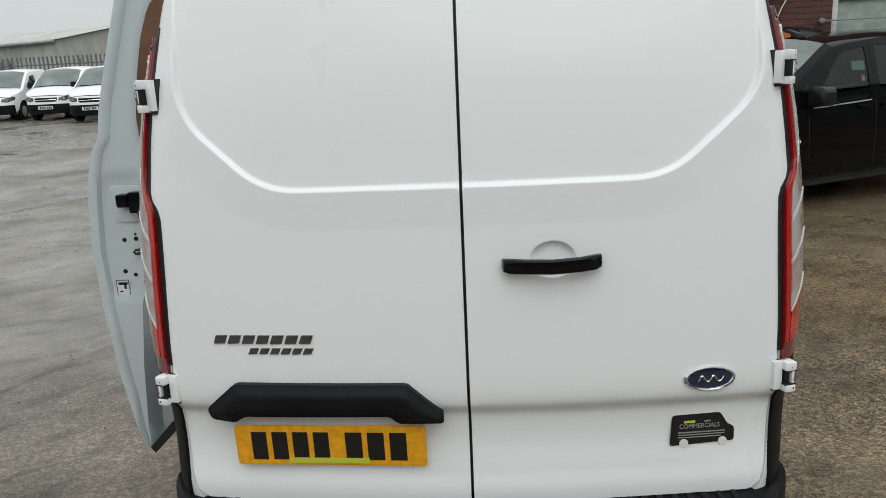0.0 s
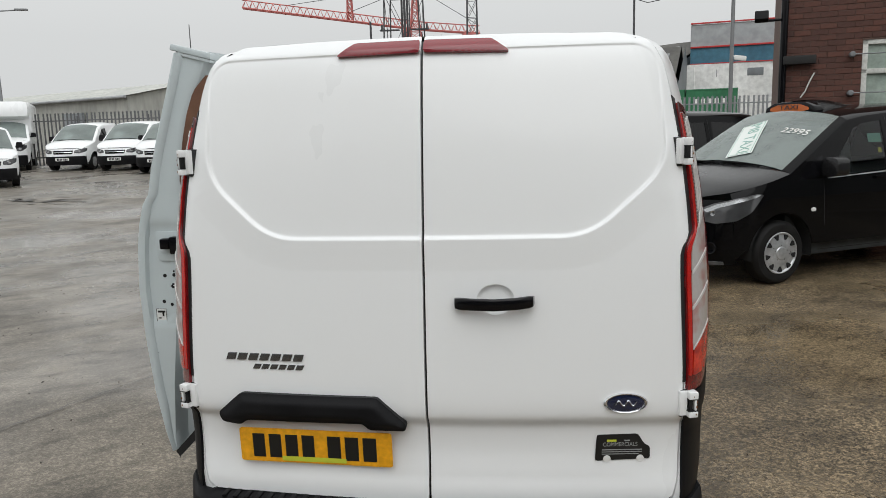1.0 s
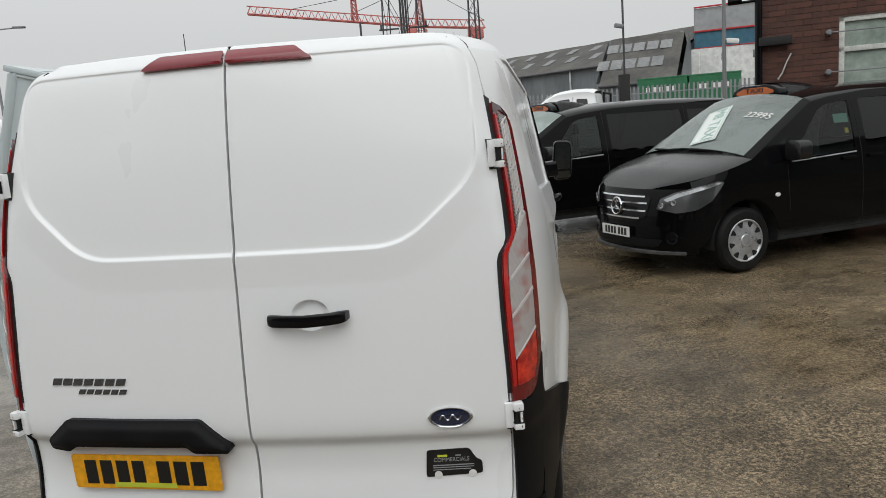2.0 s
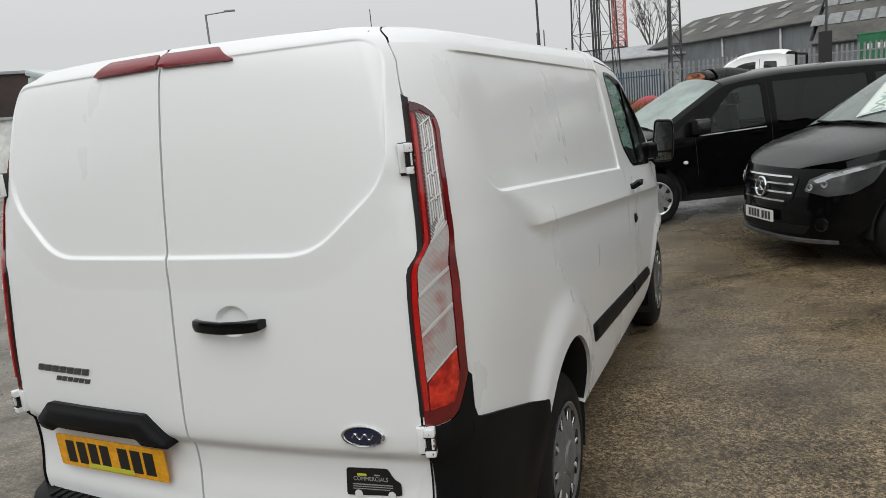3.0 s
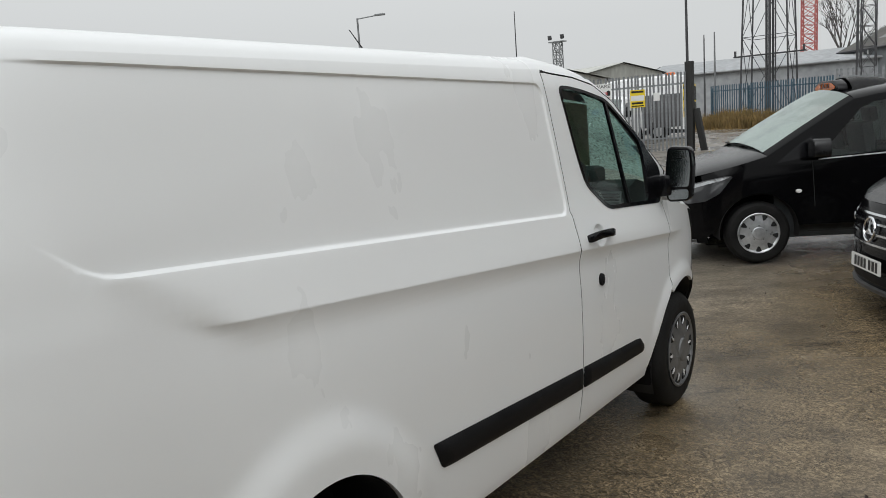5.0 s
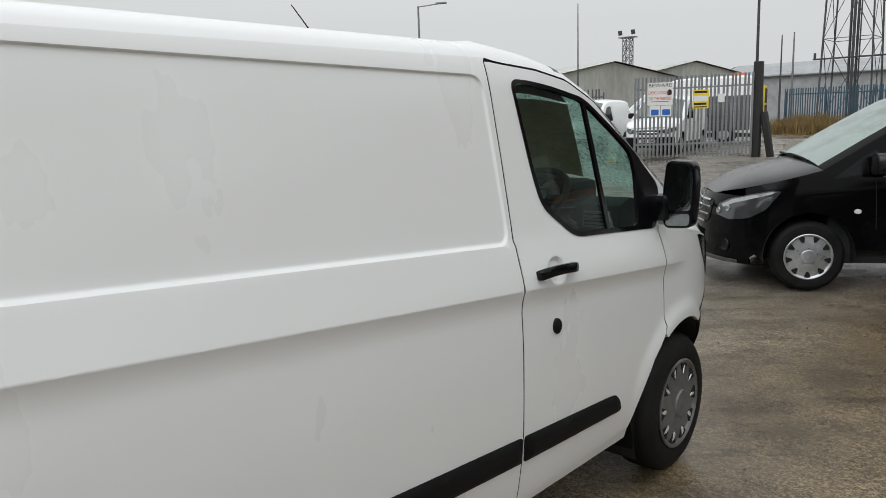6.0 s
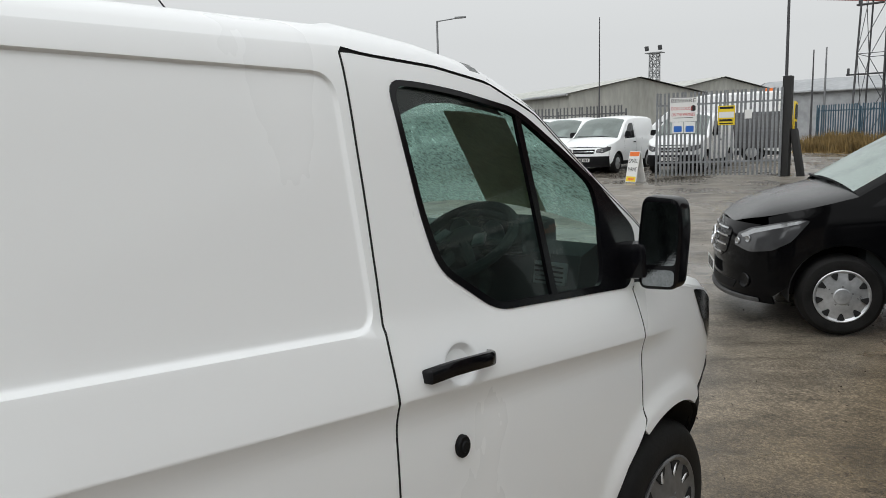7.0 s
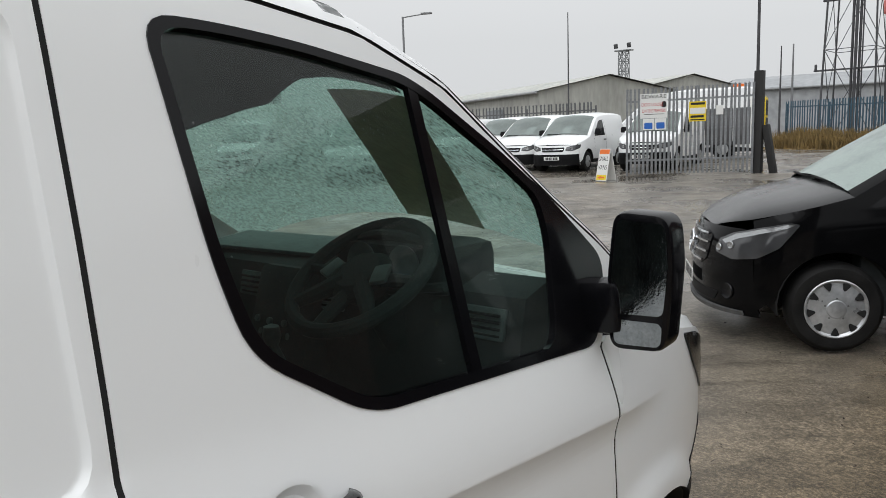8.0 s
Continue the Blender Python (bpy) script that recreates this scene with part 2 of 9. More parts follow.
M["amber"] = shader("amber_lens", (0.55, 0.12, 0.015), 0.2, 0.0, 0.8)
M["lamp_glass"] = shader("headlamp_reflector", (0.42, 0.43, 0.44), 0.14, 0.75, 1.0)
M["lamp_dark"] = grainy("headlamp_under_clear_cover", (0.050, 0.051, 0.054), (0.085, 0.086, 0.09), 1.5, (0.08, 0.14), 0.0, metal=0.3, coat=0.8)
M["badge_print"] = shader("grey_print", (0.30, 0.31, 0.31), 0.5)
M["card_back"] = grainy("olive_back_of_card", (0.21, 0.21, 0.125), (0.28, 0.275, 0.17), 8.0, (0.7, 0.85))
# rain-beaded copy of the black paint, its base lifted to paint in sky light
M["wet_black_paint"] = grainy("sky_lit_beaded_black_paint", (0.008, 0.008, 0.0085), (0.017, 0.017, 0.018), 3.0, (0.18, 0.28), 0.14, fine=45, depth=0.0015, coat=0.12)
M["wet_black_paint"].node_tree.nodes["Principled BSDF"].inputs["Specular IOR Level"].default_value = 0.36


# ---- mesh helpers ----
def part(name, bm, mat, parent, label="", sharp=35):
    me = bpy.data.meshes.new(name)
    bm.to_mesh(me)
    bm.free()
    for p in me.polygons:
        p.use_smooth = True
    me.set_sharp_from_angle(angle=radians(sharp))
    me.materials.append(M[mat] if isinstance(mat, str) else mat)
    ob = new(name, me)
    if parent is not None:
        ob.parent = parent
    if label:
        ob["label"] = label
    return ob


def thing(name, label, category, m=None, group="", kind=""):
    ob = new(name)
    ob.empty_display_size = 0.2
    if m is not None:
        ob.matrix_basis = m
    return tagged(ob, label, category, group, kind)


def box(bm, c, s, m=None, bevel=0.0):
    """A box of size s round c, turned by m, with rounded edges."""
    before = len(bm.verts)
    t = bmesh.new()
    bmesh.ops.create_cube(t, size=1.0)
    bmesh.ops.scale(t, vec=s, verts=t.verts)
    if bevel:
        bmesh.ops.bevel(t, geom=t.edges[:], offset=bevel, segments=2, affect="EDGES", profile=0.6)
    mm = Matrix.Translation(c) @ (m if m is not None else Matrix())
    join(bm, t, mm)
    return before


def join(bm, t, mm=None):
    if mm is not None:
        bmesh.ops.transform(t, matrix=mm, verts=t.verts)
    table = {}
    for v in t.verts:
        table[v] = bm.verts.new(v.co)
    for f in t.faces:
        try:
            bm.faces.new([table[v] for v in f.verts])
        except ValueError:
            pass
    t.free()


def rod(bm, p0, p1, r0, r1=None, seg=10, caps=True):
    p0, p1 = Vector(p0), Vector(p1)
    r1 = r0 if r1 is None else r1
    d = p1 - p0
    q = d.to_track_quat("Z", "Y")
    ring = []
    for p, r in ((p0, r0), (p1, r1)):
        ring.append([bm.verts.new(p + q @ Vector((r * math.cos(2 * math.pi * i / seg), r * math.sin(2 * math.pi * i / seg), 0))) for i in range(seg)])
    for i in range(seg):
        bm.faces.new((ring[0][i], ring[0][(i + 1) % seg], ring[1][(i + 1) % seg], ring[1][i]))
    if caps:
        bm.faces.new(ring[0][::-1])
        bm.faces.new(ring[1])


def tube(bm, pts, r, seg=8, closed=False):
    """A round bar along the points."""
    pts = [Vector(p) for p in pts]
    rings = []
    for i, p in enumerate(pts):
        a = pts[i - 1] if i or closed else p
        b = pts[(i + 1) % len(pts)] if i < len(pts) - 1 or closed else p
        q = (b - a).to_track_quat("Z", "Y")
        rings.append([bm.verts.new(p + q @ Vector((r * math.cos(2 * math.pi * k / seg), r * math.sin(2 * math.pi * k / seg), 0))) for k in range(seg)])
    n = len(rings)
    for i in range(n if closed else n - 1):
        a, b = rings[i], rings[(i + 1) % n]
        for k in range(seg):
            bm.faces.new((a[k], a[(k + 1) % seg], b[(k + 1) % seg], b[k]))
    if not closed:
        bm.faces.new(rings[0][::-1])
        bm.faces.new(rings[-1])


def lathe(bm, profile, m, seg=40):
    """Turn a profile of (radius, height) round the local z axis."""
    rings = []
    for r, h in profile:
        if r < 1e-5:
            rings.append([bm.verts.new(m @ Vector((0, 0, h)))])
        else:
            rings.append([bm.verts.new(m @ Vector((r * math.cos(2 * math.pi * k / seg), r * math.sin(2 * math.pi * k / seg), h))) for k in range(seg)])
    for a, b in zip(rings, rings[1:]):
        for k in range(seg):
            k2 = (k + 1) % seg
            if len(a) == 1 and len(b) == 1:
                continue
            if len(a) == 1:
                bm.faces.new((a[0], b[k], b[k2]))
            elif len(b) == 1:
                bm.faces.new((a[k], b[0], a[k2]))
            else:
                bm.faces.new((a[k], b[k], b[k2], a[k2]))


def prism(bm, poly, place, depth, bevel=0.0):
    """A plate with outline poly in the plane of place (local x, y), rising by depth along its z."""
    t = bmesh.new()
    f = t.faces.new([t.verts.new((x, y, 0)) for x, y in poly])
    if f.normal.z < 0 or sum(poly[i - 1][0] * poly[i][1] - poly[i][0] * poly[i - 1][1] for i in range(len(poly))) < 0:
        f.normal_flip()
    ex = bmesh.ops.extrude_face_region(t, geom=[f])
    top = [g for g in ex["geom"] if isinstance(g, bmesh.types.BMVert)]
    bmesh.ops.translate(t, vec=(0, 0, depth), verts=top)
    if bevel:
        tops = set(top)
        bmesh.ops.bevel(t, geom=[e for e in t.edges if e.verts[0] in tops and e.verts[1] in tops], offset=bevel, segments=2, affect="EDGES", profile=0.6)
    bmesh.ops.recalc_face_normals(t, faces=t.faces[:])
    join(bm, t, place)


def inside(p, poly):
    x, y = p
    c = False
    j = len(poly) - 1
    for i in range(len(poly)):
        xi, yi = poly[i]
        xj, yj = poly[j]
        if (yi > y) != (yj > y) and x < (xj - xi) * (y - yi) / (yj - yi) + xi:
            c = not c
        j = i
    return c


def edge_distance(p, poly):
    """Distance to the outline, positive inside."""
    best = 9.0
    x, y = p
    for i in range(len(poly)):
        ax, ay = poly[i - 1]
        bx, by = poly[i]
        dx, dy = bx - ax, by - ay
        t = max(0.0, min(1.0, ((x - ax) * dx + (y - ay) * dy) / (dx * dx + dy * dy + 1e-12)))
        d = math.hypot(x - ax - t * dx, y - ay - t * dy)
        best = min(best, d)
    return best if inside(p, poly) else -best


def rounded(poly, r, n=5):
    """The outline with its corners rounded by r."""
    out = []
    for i in range(len(poly)):
        a, b, c = Vector(poly[i - 1]), Vector(poly[i]), Vector(poly[(i + 1) % len(poly)])
        u, v = a - b, c - b
        k = min(r, 0.45 * u.length, 0.45 * v.length)
        p, q = b + u.normalized() * k, b + v.normalized() * k
        for s in range(n + 1):
            t = s / n
            out.append(tuple((1 - t) ** 2 * p + 2 * t * (1 - t) * b + t * t * q))
    return out


def resample(poly, step):
    out = []
    for i in range(len(poly)):
        a, b = Vector(poly[i]), Vector(poly[(i + 1) % len(poly)])
        n = max(1, int(round((b - a).length / step)))
        for k in range(n):
            out.append(tuple(a + (b - a) * (k / n)))
    return out


def offset_points(poly, d, step):
    """Points beside an outline, d inwards of it."""
    pts = resample(poly, step)
    area = sum(pts[i - 1][0] * pts[i][1] - pts[i][0] * pts[i - 1][1] for i in range(len(pts)))
    out = []
    for i in range(len(pts)):
        a, b = Vector(pts[i - 1]), Vector(pts[(i + 1) % len(pts)])
        t = (b - a).normalized()
        n = Vector((-t.y, t.x)) * (1 if area > 0 else -1)
        out.append((pts[i][0] + n.x * d, pts[i][1] + n.y * d))
    return out


def skin(bm, outline, holes, surf, us, rows, lip=0.02, step=0.02, lip_holes=True, flip=False, contours=()):
    """A sheet over the (u, v) outline with holes, laid on surf(u, v), with its edges folded inwards by lip.
    us: the columns; rows: functions of u that give v."""
    from mathutils.geometry import delaunay_2d_cdt
    loops = [resample(outline, step)] + [resample(h, step) for h in holes]
    co, ed = [], []
    for lp in loops:
        s = len(co)
        co += [Vector(p) for p in lp]
        ed += [(s + i, s + (i + 1) % len(lp)) for i in range(len(lp))]
    cells = {}
    for p in co:
        cells.setdefault((int(p.x / 0.01), int(p.y / 0.01)), []).append(p)
    grid = [(u, row(u), False) for u in us for row in rows]
    for poly, offs, pitch in contours:
        grid = [g for g in grid if not min(offs) - 0.004 < edge_distance((g[0], g[1]), poly) < max(offs) + 0.004]
        for d in offs:
            grid += [(*q, True) for q in offset_points(poly, d, pitch)]
    for u, v, _ in grid:
        if True:
            if not inside((u, v), loops[0]) or any(inside((u, v), h) for h in loops[1:]):
                continue
            cx, cy = int(u / 0.01), int(v / 0.01)
            near = False
            for i in (-1, 0, 1):
                for j in (-1, 0, 1):
                    for q in cells.get((cx + i, cy + j), ()):
                        if abs(q.x - u) < 0.004 and abs(q.y - v) < 0.0035:
                            near = True
            if not near:
                co.append(Vector((u, v)))
    vs, _, fs, *_ = delaunay_2d_cdt(co, ed, [], 0, 1e-6)
    made = {}

    def vert(i):
        if i not in made:
            made[i] = bm.verts.new(surf(vs[i].x, vs[i].y))
        return made[i]

    for f in fs:
        c = ((vs[f[0]].x + vs[f[1]].x + vs[f[2]].x) / 3, (vs[f[0]].y + vs[f[1]].y + vs[f[2]].y) / 3)
        if not inside(c, loops[0]) or any(inside(c, h) for h in loops[1:]):
            continue
        tri = [vert(i) for i in f]
        bm.faces.new(tri[::-1] if flip else tri)
    if lip:
        for li, lp in enumerate(loops):
            if li and not lip_holes:
                continue
            ring = []
            for i, p in enumerate(lp):
                a = surf(p[0] + 0.004, p[1]) - surf(p[0] - 0.004, p[1])
                b = surf(p[0], p[1] + 0.004) - surf(p[0], p[1] - 0.004)
                nrm = a.cross(b).normalized() * (-1 if flip else 1)
                base = surf(*p)
                ring.append((bm.verts.new(base), bm.verts.new(base - nrm * lip)))
            n = len(ring)
            for i in range(n):
                a, b = ring[i], ring[(i + 1) % n]
                quad = (a[0], a[1], b[1], b[0])
                bm.faces.new(quad)
    return bm


def sweep(bm, pts, across, wide, tall):
    """One moulded bar along pts: rounded section, wide along across and tall along z, with (wide, tall) factors per point."""
    rings = []
    for (p, kw, kt) in pts:
        p = Vector(p)
        ring = []
        for i in range(12):
            a = 2 * math.pi * i / 12
            cx, cz = math.copysign(abs(math.cos(a)) ** 0.6, math.cos(a)), math.copysign(abs(math.sin(a)) ** 0.6, math.sin(a))
            ring.append(bm.verts.new(p + Vector(across) * (0.5 * wide * kw * cx) + Vector((0, 0, 0.5 * tall * kt * cz))))
        rings.append(ring)
    for a, b in zip(rings, rings[1:]):
        for i in range(12):
            bm.faces.new((a[i], a[(i + 1) % 12], b[(i + 1) % 12], b[i]))
    bm.faces.new(rings[0][::-1])
    bm.faces.new(rings[-1])
    bmesh.ops.recalc_face_normals(bm, faces=bm.faces[:])


def steps(a, b, n):
    return [a + (b - a) * i / n for i in range(n + 1)]


# ---- shape of the white van: half width of its side, and how far back its rear lies ----
def interp(v, xs, ys):
    return float(np.interp(v, xs, ys))


def tangents(xs, ys):
    d = [(ys[i + 1] - ys[i]) / (xs[i + 1] - xs[i]) for i in range(len(xs) - 1)]
    return [d[0]] + [2 * a * b / (a + b) if a * b > 0 else 0.0 for a, b in zip(d, d[1:])] + [d[-1]]


def curve(v, xs, ys, ts):
    """A smooth line through a table."""
    if v <= xs[0]:
        return ys[0] + ts[0] * (v - xs[0])
    if v >= xs[-1]:
        return ys[-1] + ts[-1] * (v - xs[-1])
    i = 0
    while xs[i + 1] < v:
        i += 1
    w = xs[i + 1] - xs[i]
    t = (v - xs[i]) / w
    return (2 * t ** 3 - 3 * t ** 2 + 1) * ys[i] + (t ** 3 - 2 * t ** 2 + t) * w * ts[i] + (3 * t ** 2 - 2 * t ** 3) * ys[i + 1] + (t ** 3 - t ** 2) * w * ts[i + 1]


def smooth(e0, e1, v):
    t = min(1.0, max(0.0, (v - e0) / (e1 - e0)))
    return t * t * (3 - 2 * t)


SIDE_Z = [0.30, 0.45, 0.62, 0.80, 0.95, 1.10, 1.20, 1.35, 1.50, 1.70, 1.88, 1.94, 1.975, 1.995, 2.005]
SIDE_W = [0.905, 0.946, 0.964, 0.971, 0.972, 0.966, 0.957, 0.932, 0.905, 0.868, 0.832, 0.812, 0.785, 0.745, 0.70]
REAR_Z = [0.40, 0.55, 0.635, 0.70, 0.775, 0.815, 0.86, 1.0, 1.2, 1.4, 1.6, 1.8, 1.92, 1.97, 2.0]
REAR_Y = [-0.004, -0.014, 0.000, 0.006, 0.002, -0.026, -0.030, -0.024, -0.010, 0.008, 0.032, 0.064, 0.090, 0.112, 0.15]
SIDE_T, REAR_T = tangents(SIDE_Z, SIDE_W), tangents(REAR_Z, REAR_Y)
TAIL_Z = [0.30, 0.62, 0.88, 0.95, 1.01, 1.12, 1.20, 1.30, 1.37, 1.43, 1.51, 1.56, 1.70, 1.88, 1.94, 1.975, 1.995, 2.005]
TAIL_W = [0.890, 0.922, 0.930, 0.932, 0.9353, 0.937, 0.936, 0.9305, 0.9255, 0.917, 0.9075, 0.900, 0.873, 0.834, 0.812, 0.785, 0.745, 0.70]
TAIL_T = tangents(TAIL_Z, TAIL_W)
CORNER_A, CORNER_B = 0.16, 0.50


def upper_line(y):
    return 1.478 - 0.0722 * (y - 0.49)


def lower_line(y):
    return 1.336 - 0.0842 * (y - 0.657)


def base_rear(z):
    return curve(z, REAR_Z, REAR_Y, REAR_T)


def base_side(y, z):
    """Half width without the swages: barrel section, rounded rear corner, nose drawn in."""
    w = curve(z, SIDE_Z, SIDE_W, SIDE_T)
    if y < 1.05:
        wr = curve(z, TAIL_Z, TAIL_W, TAIL_T)
        w = wr + (w - wr) * smooth(0.30, 1.05, y)
    yc = base_rear(z) + 0.05 + CORNER_B
    if y < yc:
        k = min(1.0, (yc - y) / CORNER_B)
        w = w - CORNER_A + CORNER_A * math.sqrt(max(0.0, 1 - k * k))
    if y > 3.2:
        d = y - 3.2
        w -= 0.010 * d * d + 0.25 * max(0.0, y - 3.78) ** 2 + 1.9 * max(0.0, y - 4.0) ** 2 * max(0.0, 0.76 - z)
    return w


def rear_y(x, z):
    """The rear face, with the rounded corner, before any swage."""
    x = abs(x)
    xc = curve(z, TAIL_Z, TAIL_W, TAIL_T) - CORNER_A
    y = base_rear(z) + 0.05 * min(1.0, x / xc) ** 2
    if x > xc:
        k = min(1.0, (x - xc) / CORNER_A)
        y += CORNER_B * (1 - math.sqrt(max(0.0, 1 - k * k)))
    return y


SIDE_INSET = rounded([(0.30, 1.64), (0.498, 1.479), (2.540, 1.330), (2.540, 1.886), (1.1, 1.912), (0.385, 1.925), (0.30, 1.85)], 0.06)
REAR_INSET = rounded([(-0.715, 1.955), (0.725, 1.962), (0.745, 1.585), (0.51, 1.381), (-0.50, 1.381), (-0.715, 1.575)], 0.09, 8)
ARCH_R, ARCH_F = (0.985, 0.390, 0.362, 0.452), (3.88, 0.358, 0.43, 0.43)


def side_x(y, z):
    """The right flank with its swages, inset panel and flared arches."""
    w = base_side(y, z)
    zu, zl = upper_line(y), lower_line(y)
    start = 0.49 + (1.478 - min(1.478, max(1.30, z))) * 1.4
    act = smooth(start - 0.03, start + 0.10, y) * (1 - smooth(3.62, 4.0, y))
    if y < 2.575:
        if z >= zu:
            bump = 0.007 * (1 - smooth(0.0, 0.012, z - zu))
        elif z >= zl:
            bump = 0.007 + 0.014 * (zu - z) / (zu - zl)
        else:
            bump = 0.021 * (1 - min(1.0, (zl - z) / 0.085)) ** 2
        if 0.29 < y and z > zu - 0.02:
            w -= 0.009 * smooth(-0.001, 0.008, edge_distance((y, z), SIDE_INSET)) * smooth(0.38, 0.56, y)
    else:
        bump = 0.021 * (1 - smooth(0.0, 0.20, z - zl)) if z >= zl else 0.021 * (1 - min(1.0, (zl - z) / 0.085)) ** 2
    w += bump * act
    for cy, cz, r, rz, lift, band in ((*ARCH_R, 0.026, 0.16), (*ARCH_F, 0.018, 0.10)):
        d = math.hypot(y - cy, (z - cz) * r / rz)
        if d < r + band and z > 0.3:
            w += lift * (1 - smooth(r + 0.35 * band, r + band, d)) * smooth(0.36, 0.72, z)
    return w


def door_y(x, z):
    """The rear doors with the inset panel and the shoulder below it."""
    y = rear_y(x, z)
    d = edge_distance((x, z), REAR_INSET)
    low = smooth(1.80, 1.62, z)
    y += 0.0055 * smooth(-0.001, 0.008, d) - 0.0062 * low * (1 - min(1.0, max(0.0, -d) / 0.098)) * (1 - smooth(-0.002, 0.010, d))
    if abs(z - 1.19) < 0.09 and 0.1 < x < 0.34:
        k = math.hypot((x - 0.222) / 0.060, (z - 1.193) / 0.048)
        y += 0.016 * (1 - smooth(0.75, 1.0, k))
    if z < 0.66:
        y += 0.003 * smooth(0.625, 0.60, z) * (1 - smooth(0.60, 0.66, abs(x)))
    return y


DOOR_EDGE = [(0.522, 0.743), (0.535, 0.770), (0.60, 0.787), (0.81, 0.793), (0.974, 0.793), (1.05, 0.790), (1.148, 0.786), (1.257, 0.783), (1.3235, 0.783), (1.344, 0.789), (1.360, 0.803), (1.386, 0.811), (1.468, 0.806), (1.517, 0.801), (1.65, 0.786), (1.79, 0.767), (1.90, 0.745), (1.965, 0.712), (2.0, 0.665)]


def door_edge(z):
    return interp(z, [p[0] for p in DOOR_EDGE], [p[1] for p in DOOR_EDGE])


def on_side(off=0.0):
    return lambda y, z: Vector((side_x(y, z) + off, y, z))


def on_rear(off=0.0):
    return lambda x, z: Vector((x, door_y(x, z) - off, z))


def on_corner(off=0.0):
    def f(x, z):
        a = rear_y(x + 0.003, z) - rear_y(x - 0.003, z)
        n = Vector((a / 0.006, -1, 0)).normalized()
        return Vector((x, rear_y(x, z), z)) + n * off
    return f


def mirror_x(bm):
    for v in bm.verts:
        v.co.x = -v.co.x
    bmesh.ops.reverse_faces(bm, faces=bm.faces[:])
    return bm


def flat_rows(zs):
    return [lambda u, z=z: z for z in zs]


# ---- the yard ----
def ground_z(x, y):
    t = max(0.0, y - 4.0)
    return 0.025 * min(t, 41.0) * smooth(2.5, 12.0, t)


def wet_asphalt():
    m = shader("wet_gravelly_asphalt", (0.08, 0.07, 0.06), 0.5)
    n, l = m.node_tree.nodes, m.node_tree.links
    b = n["Principled BSDF"]
    big = add_noise(m, 0.16, 4.0)
    mid = add_noise(m, 1.3, 9.0)
    mid.inputs["Roughness"].default_value = 0.66
    grit = add_noise(m, 30.0, 4.0)
    grit.inputs["Roughness"].default_value = 0.62
    blot = add_noise(m, 9.0, 7.0)
    stone = n.new("ShaderNodeTexVoronoi")
    stone.inputs["Scale"].default_value = 112.0
    tc = n.new("ShaderNodeTexCoord")
    l.new(tc.outputs["Object"], stone.inputs["Vector"])
    sep = n.new("ShaderNodeSeparateXYZ")
    l.new(tc.outputs["Object"], sep.inputs[0])
    away = n.new("ShaderNodeMath")
    away.operation = "MULTIPLY_ADD"
    away.inputs[1].default_value = -0.25
    l.new(sep.outputs["Y"], away.inputs[0])
    l.new(sep.outputs["X"], away.inputs[2])
    side = n.new("ShaderNodeMapRange")
    side.inputs["From Min"].default_value, side.inputs["From Max"].default_value = -3.5, 1.0
    l.new(away.outputs[0], side.inputs["Value"])
    blend = n.new("ShaderNodeMath")
    blend.operation = "MULTIPLY_ADD"
    blend.inputs[1].default_value = 0.55
    l.new(big.outputs[0], blend.inputs[0])
    l.new(side.outputs[0], blend.inputs[2])
    c1 = ramp(m, blend.outputs[0], [(0.30, (0.163, 0.146, 0.123)), (0.70, (0.148, 0.126, 0.097)), (1.0, (0.138, 0.104, 0.063))])
    c2 = ramp(m, mid.outputs[0], [(0.34, 0.60), (0.49, 1.0), (0.64, 1.4)])
    tone = n.new("ShaderNodeSeparateColor")
    l.new(stone.outputs["Color"], tone.inputs[0])
    speck = n.new("ShaderNodeMath")
    speck.operation = "MULTIPLY_ADD"
    speck.inputs[1].default_value = 0.45
    l.new(tone.outputs[0], speck.inputs[0])
    l.new(grit.outputs[0], speck.inputs[2])
    c3 = ramp(m, speck.outputs[0], [(0.50, 0.27), (0.66, 0.65), (0.78, 1.03), (0.98, 2.15)])
    x1 = n.new("ShaderNodeMixRGB")
    x1.blend_type = "MULTIPLY"
    x1.inputs[0].default_value = 1
    x2 = n.new("ShaderNodeMixRGB")
    x2.blend_type = "MULTIPLY"
    x2.inputs[0].default_value = 1
    l.new(c1.outputs[0], x1.inputs[1])
    l.new(c2.outputs[0], x1.inputs[2])
    l.new(x1.outputs[0], x2.inputs[1])
    l.new(c3.outputs[0], x2.inputs[2])
    film = add_noise(m, 0.45, 5.0)
    bare = ramp(m, film.outputs[0], [(0.40, 0.50), (0.52, 1.0)])
    rough_side = ramp(m, side.outputs[0], [(0.0, 0.34), (0.55, 0.55), (1.0, 1.0)])
    share = n.new("ShaderNodeMath")
    share.operation = "MULTIPLY"
    l.new(bare.outputs[0], share.inputs[0])
    l.new(rough_side.outputs[0], share.inputs[1])
    l.new(share.outputs[0], x2.inputs[0])
    blot_map = blot.inputs["Vector"].links[0].from_node
    blot_map.vector_type = "TEXTURE"
    blot_map.inputs["Rotation"].default_value = (0, 0, radians(38))
    blot_map.inputs["Scale"].default_value = (3.2, 1.3, 1.0)
    c4 = ramp(m, blot.outputs[0], [(0.30, 0.62), (0.46, 1.0), (0.68, 1.16)])
    x3 = n.new("ShaderNodeMixRGB")
    x3.blend_type = "MULTIPLY"
    x3.inputs[0].default_value = 1
    l.new(x2.outputs[0], x3.inputs[1])
    l.new(c4.outputs[0], x3.inputs[2])
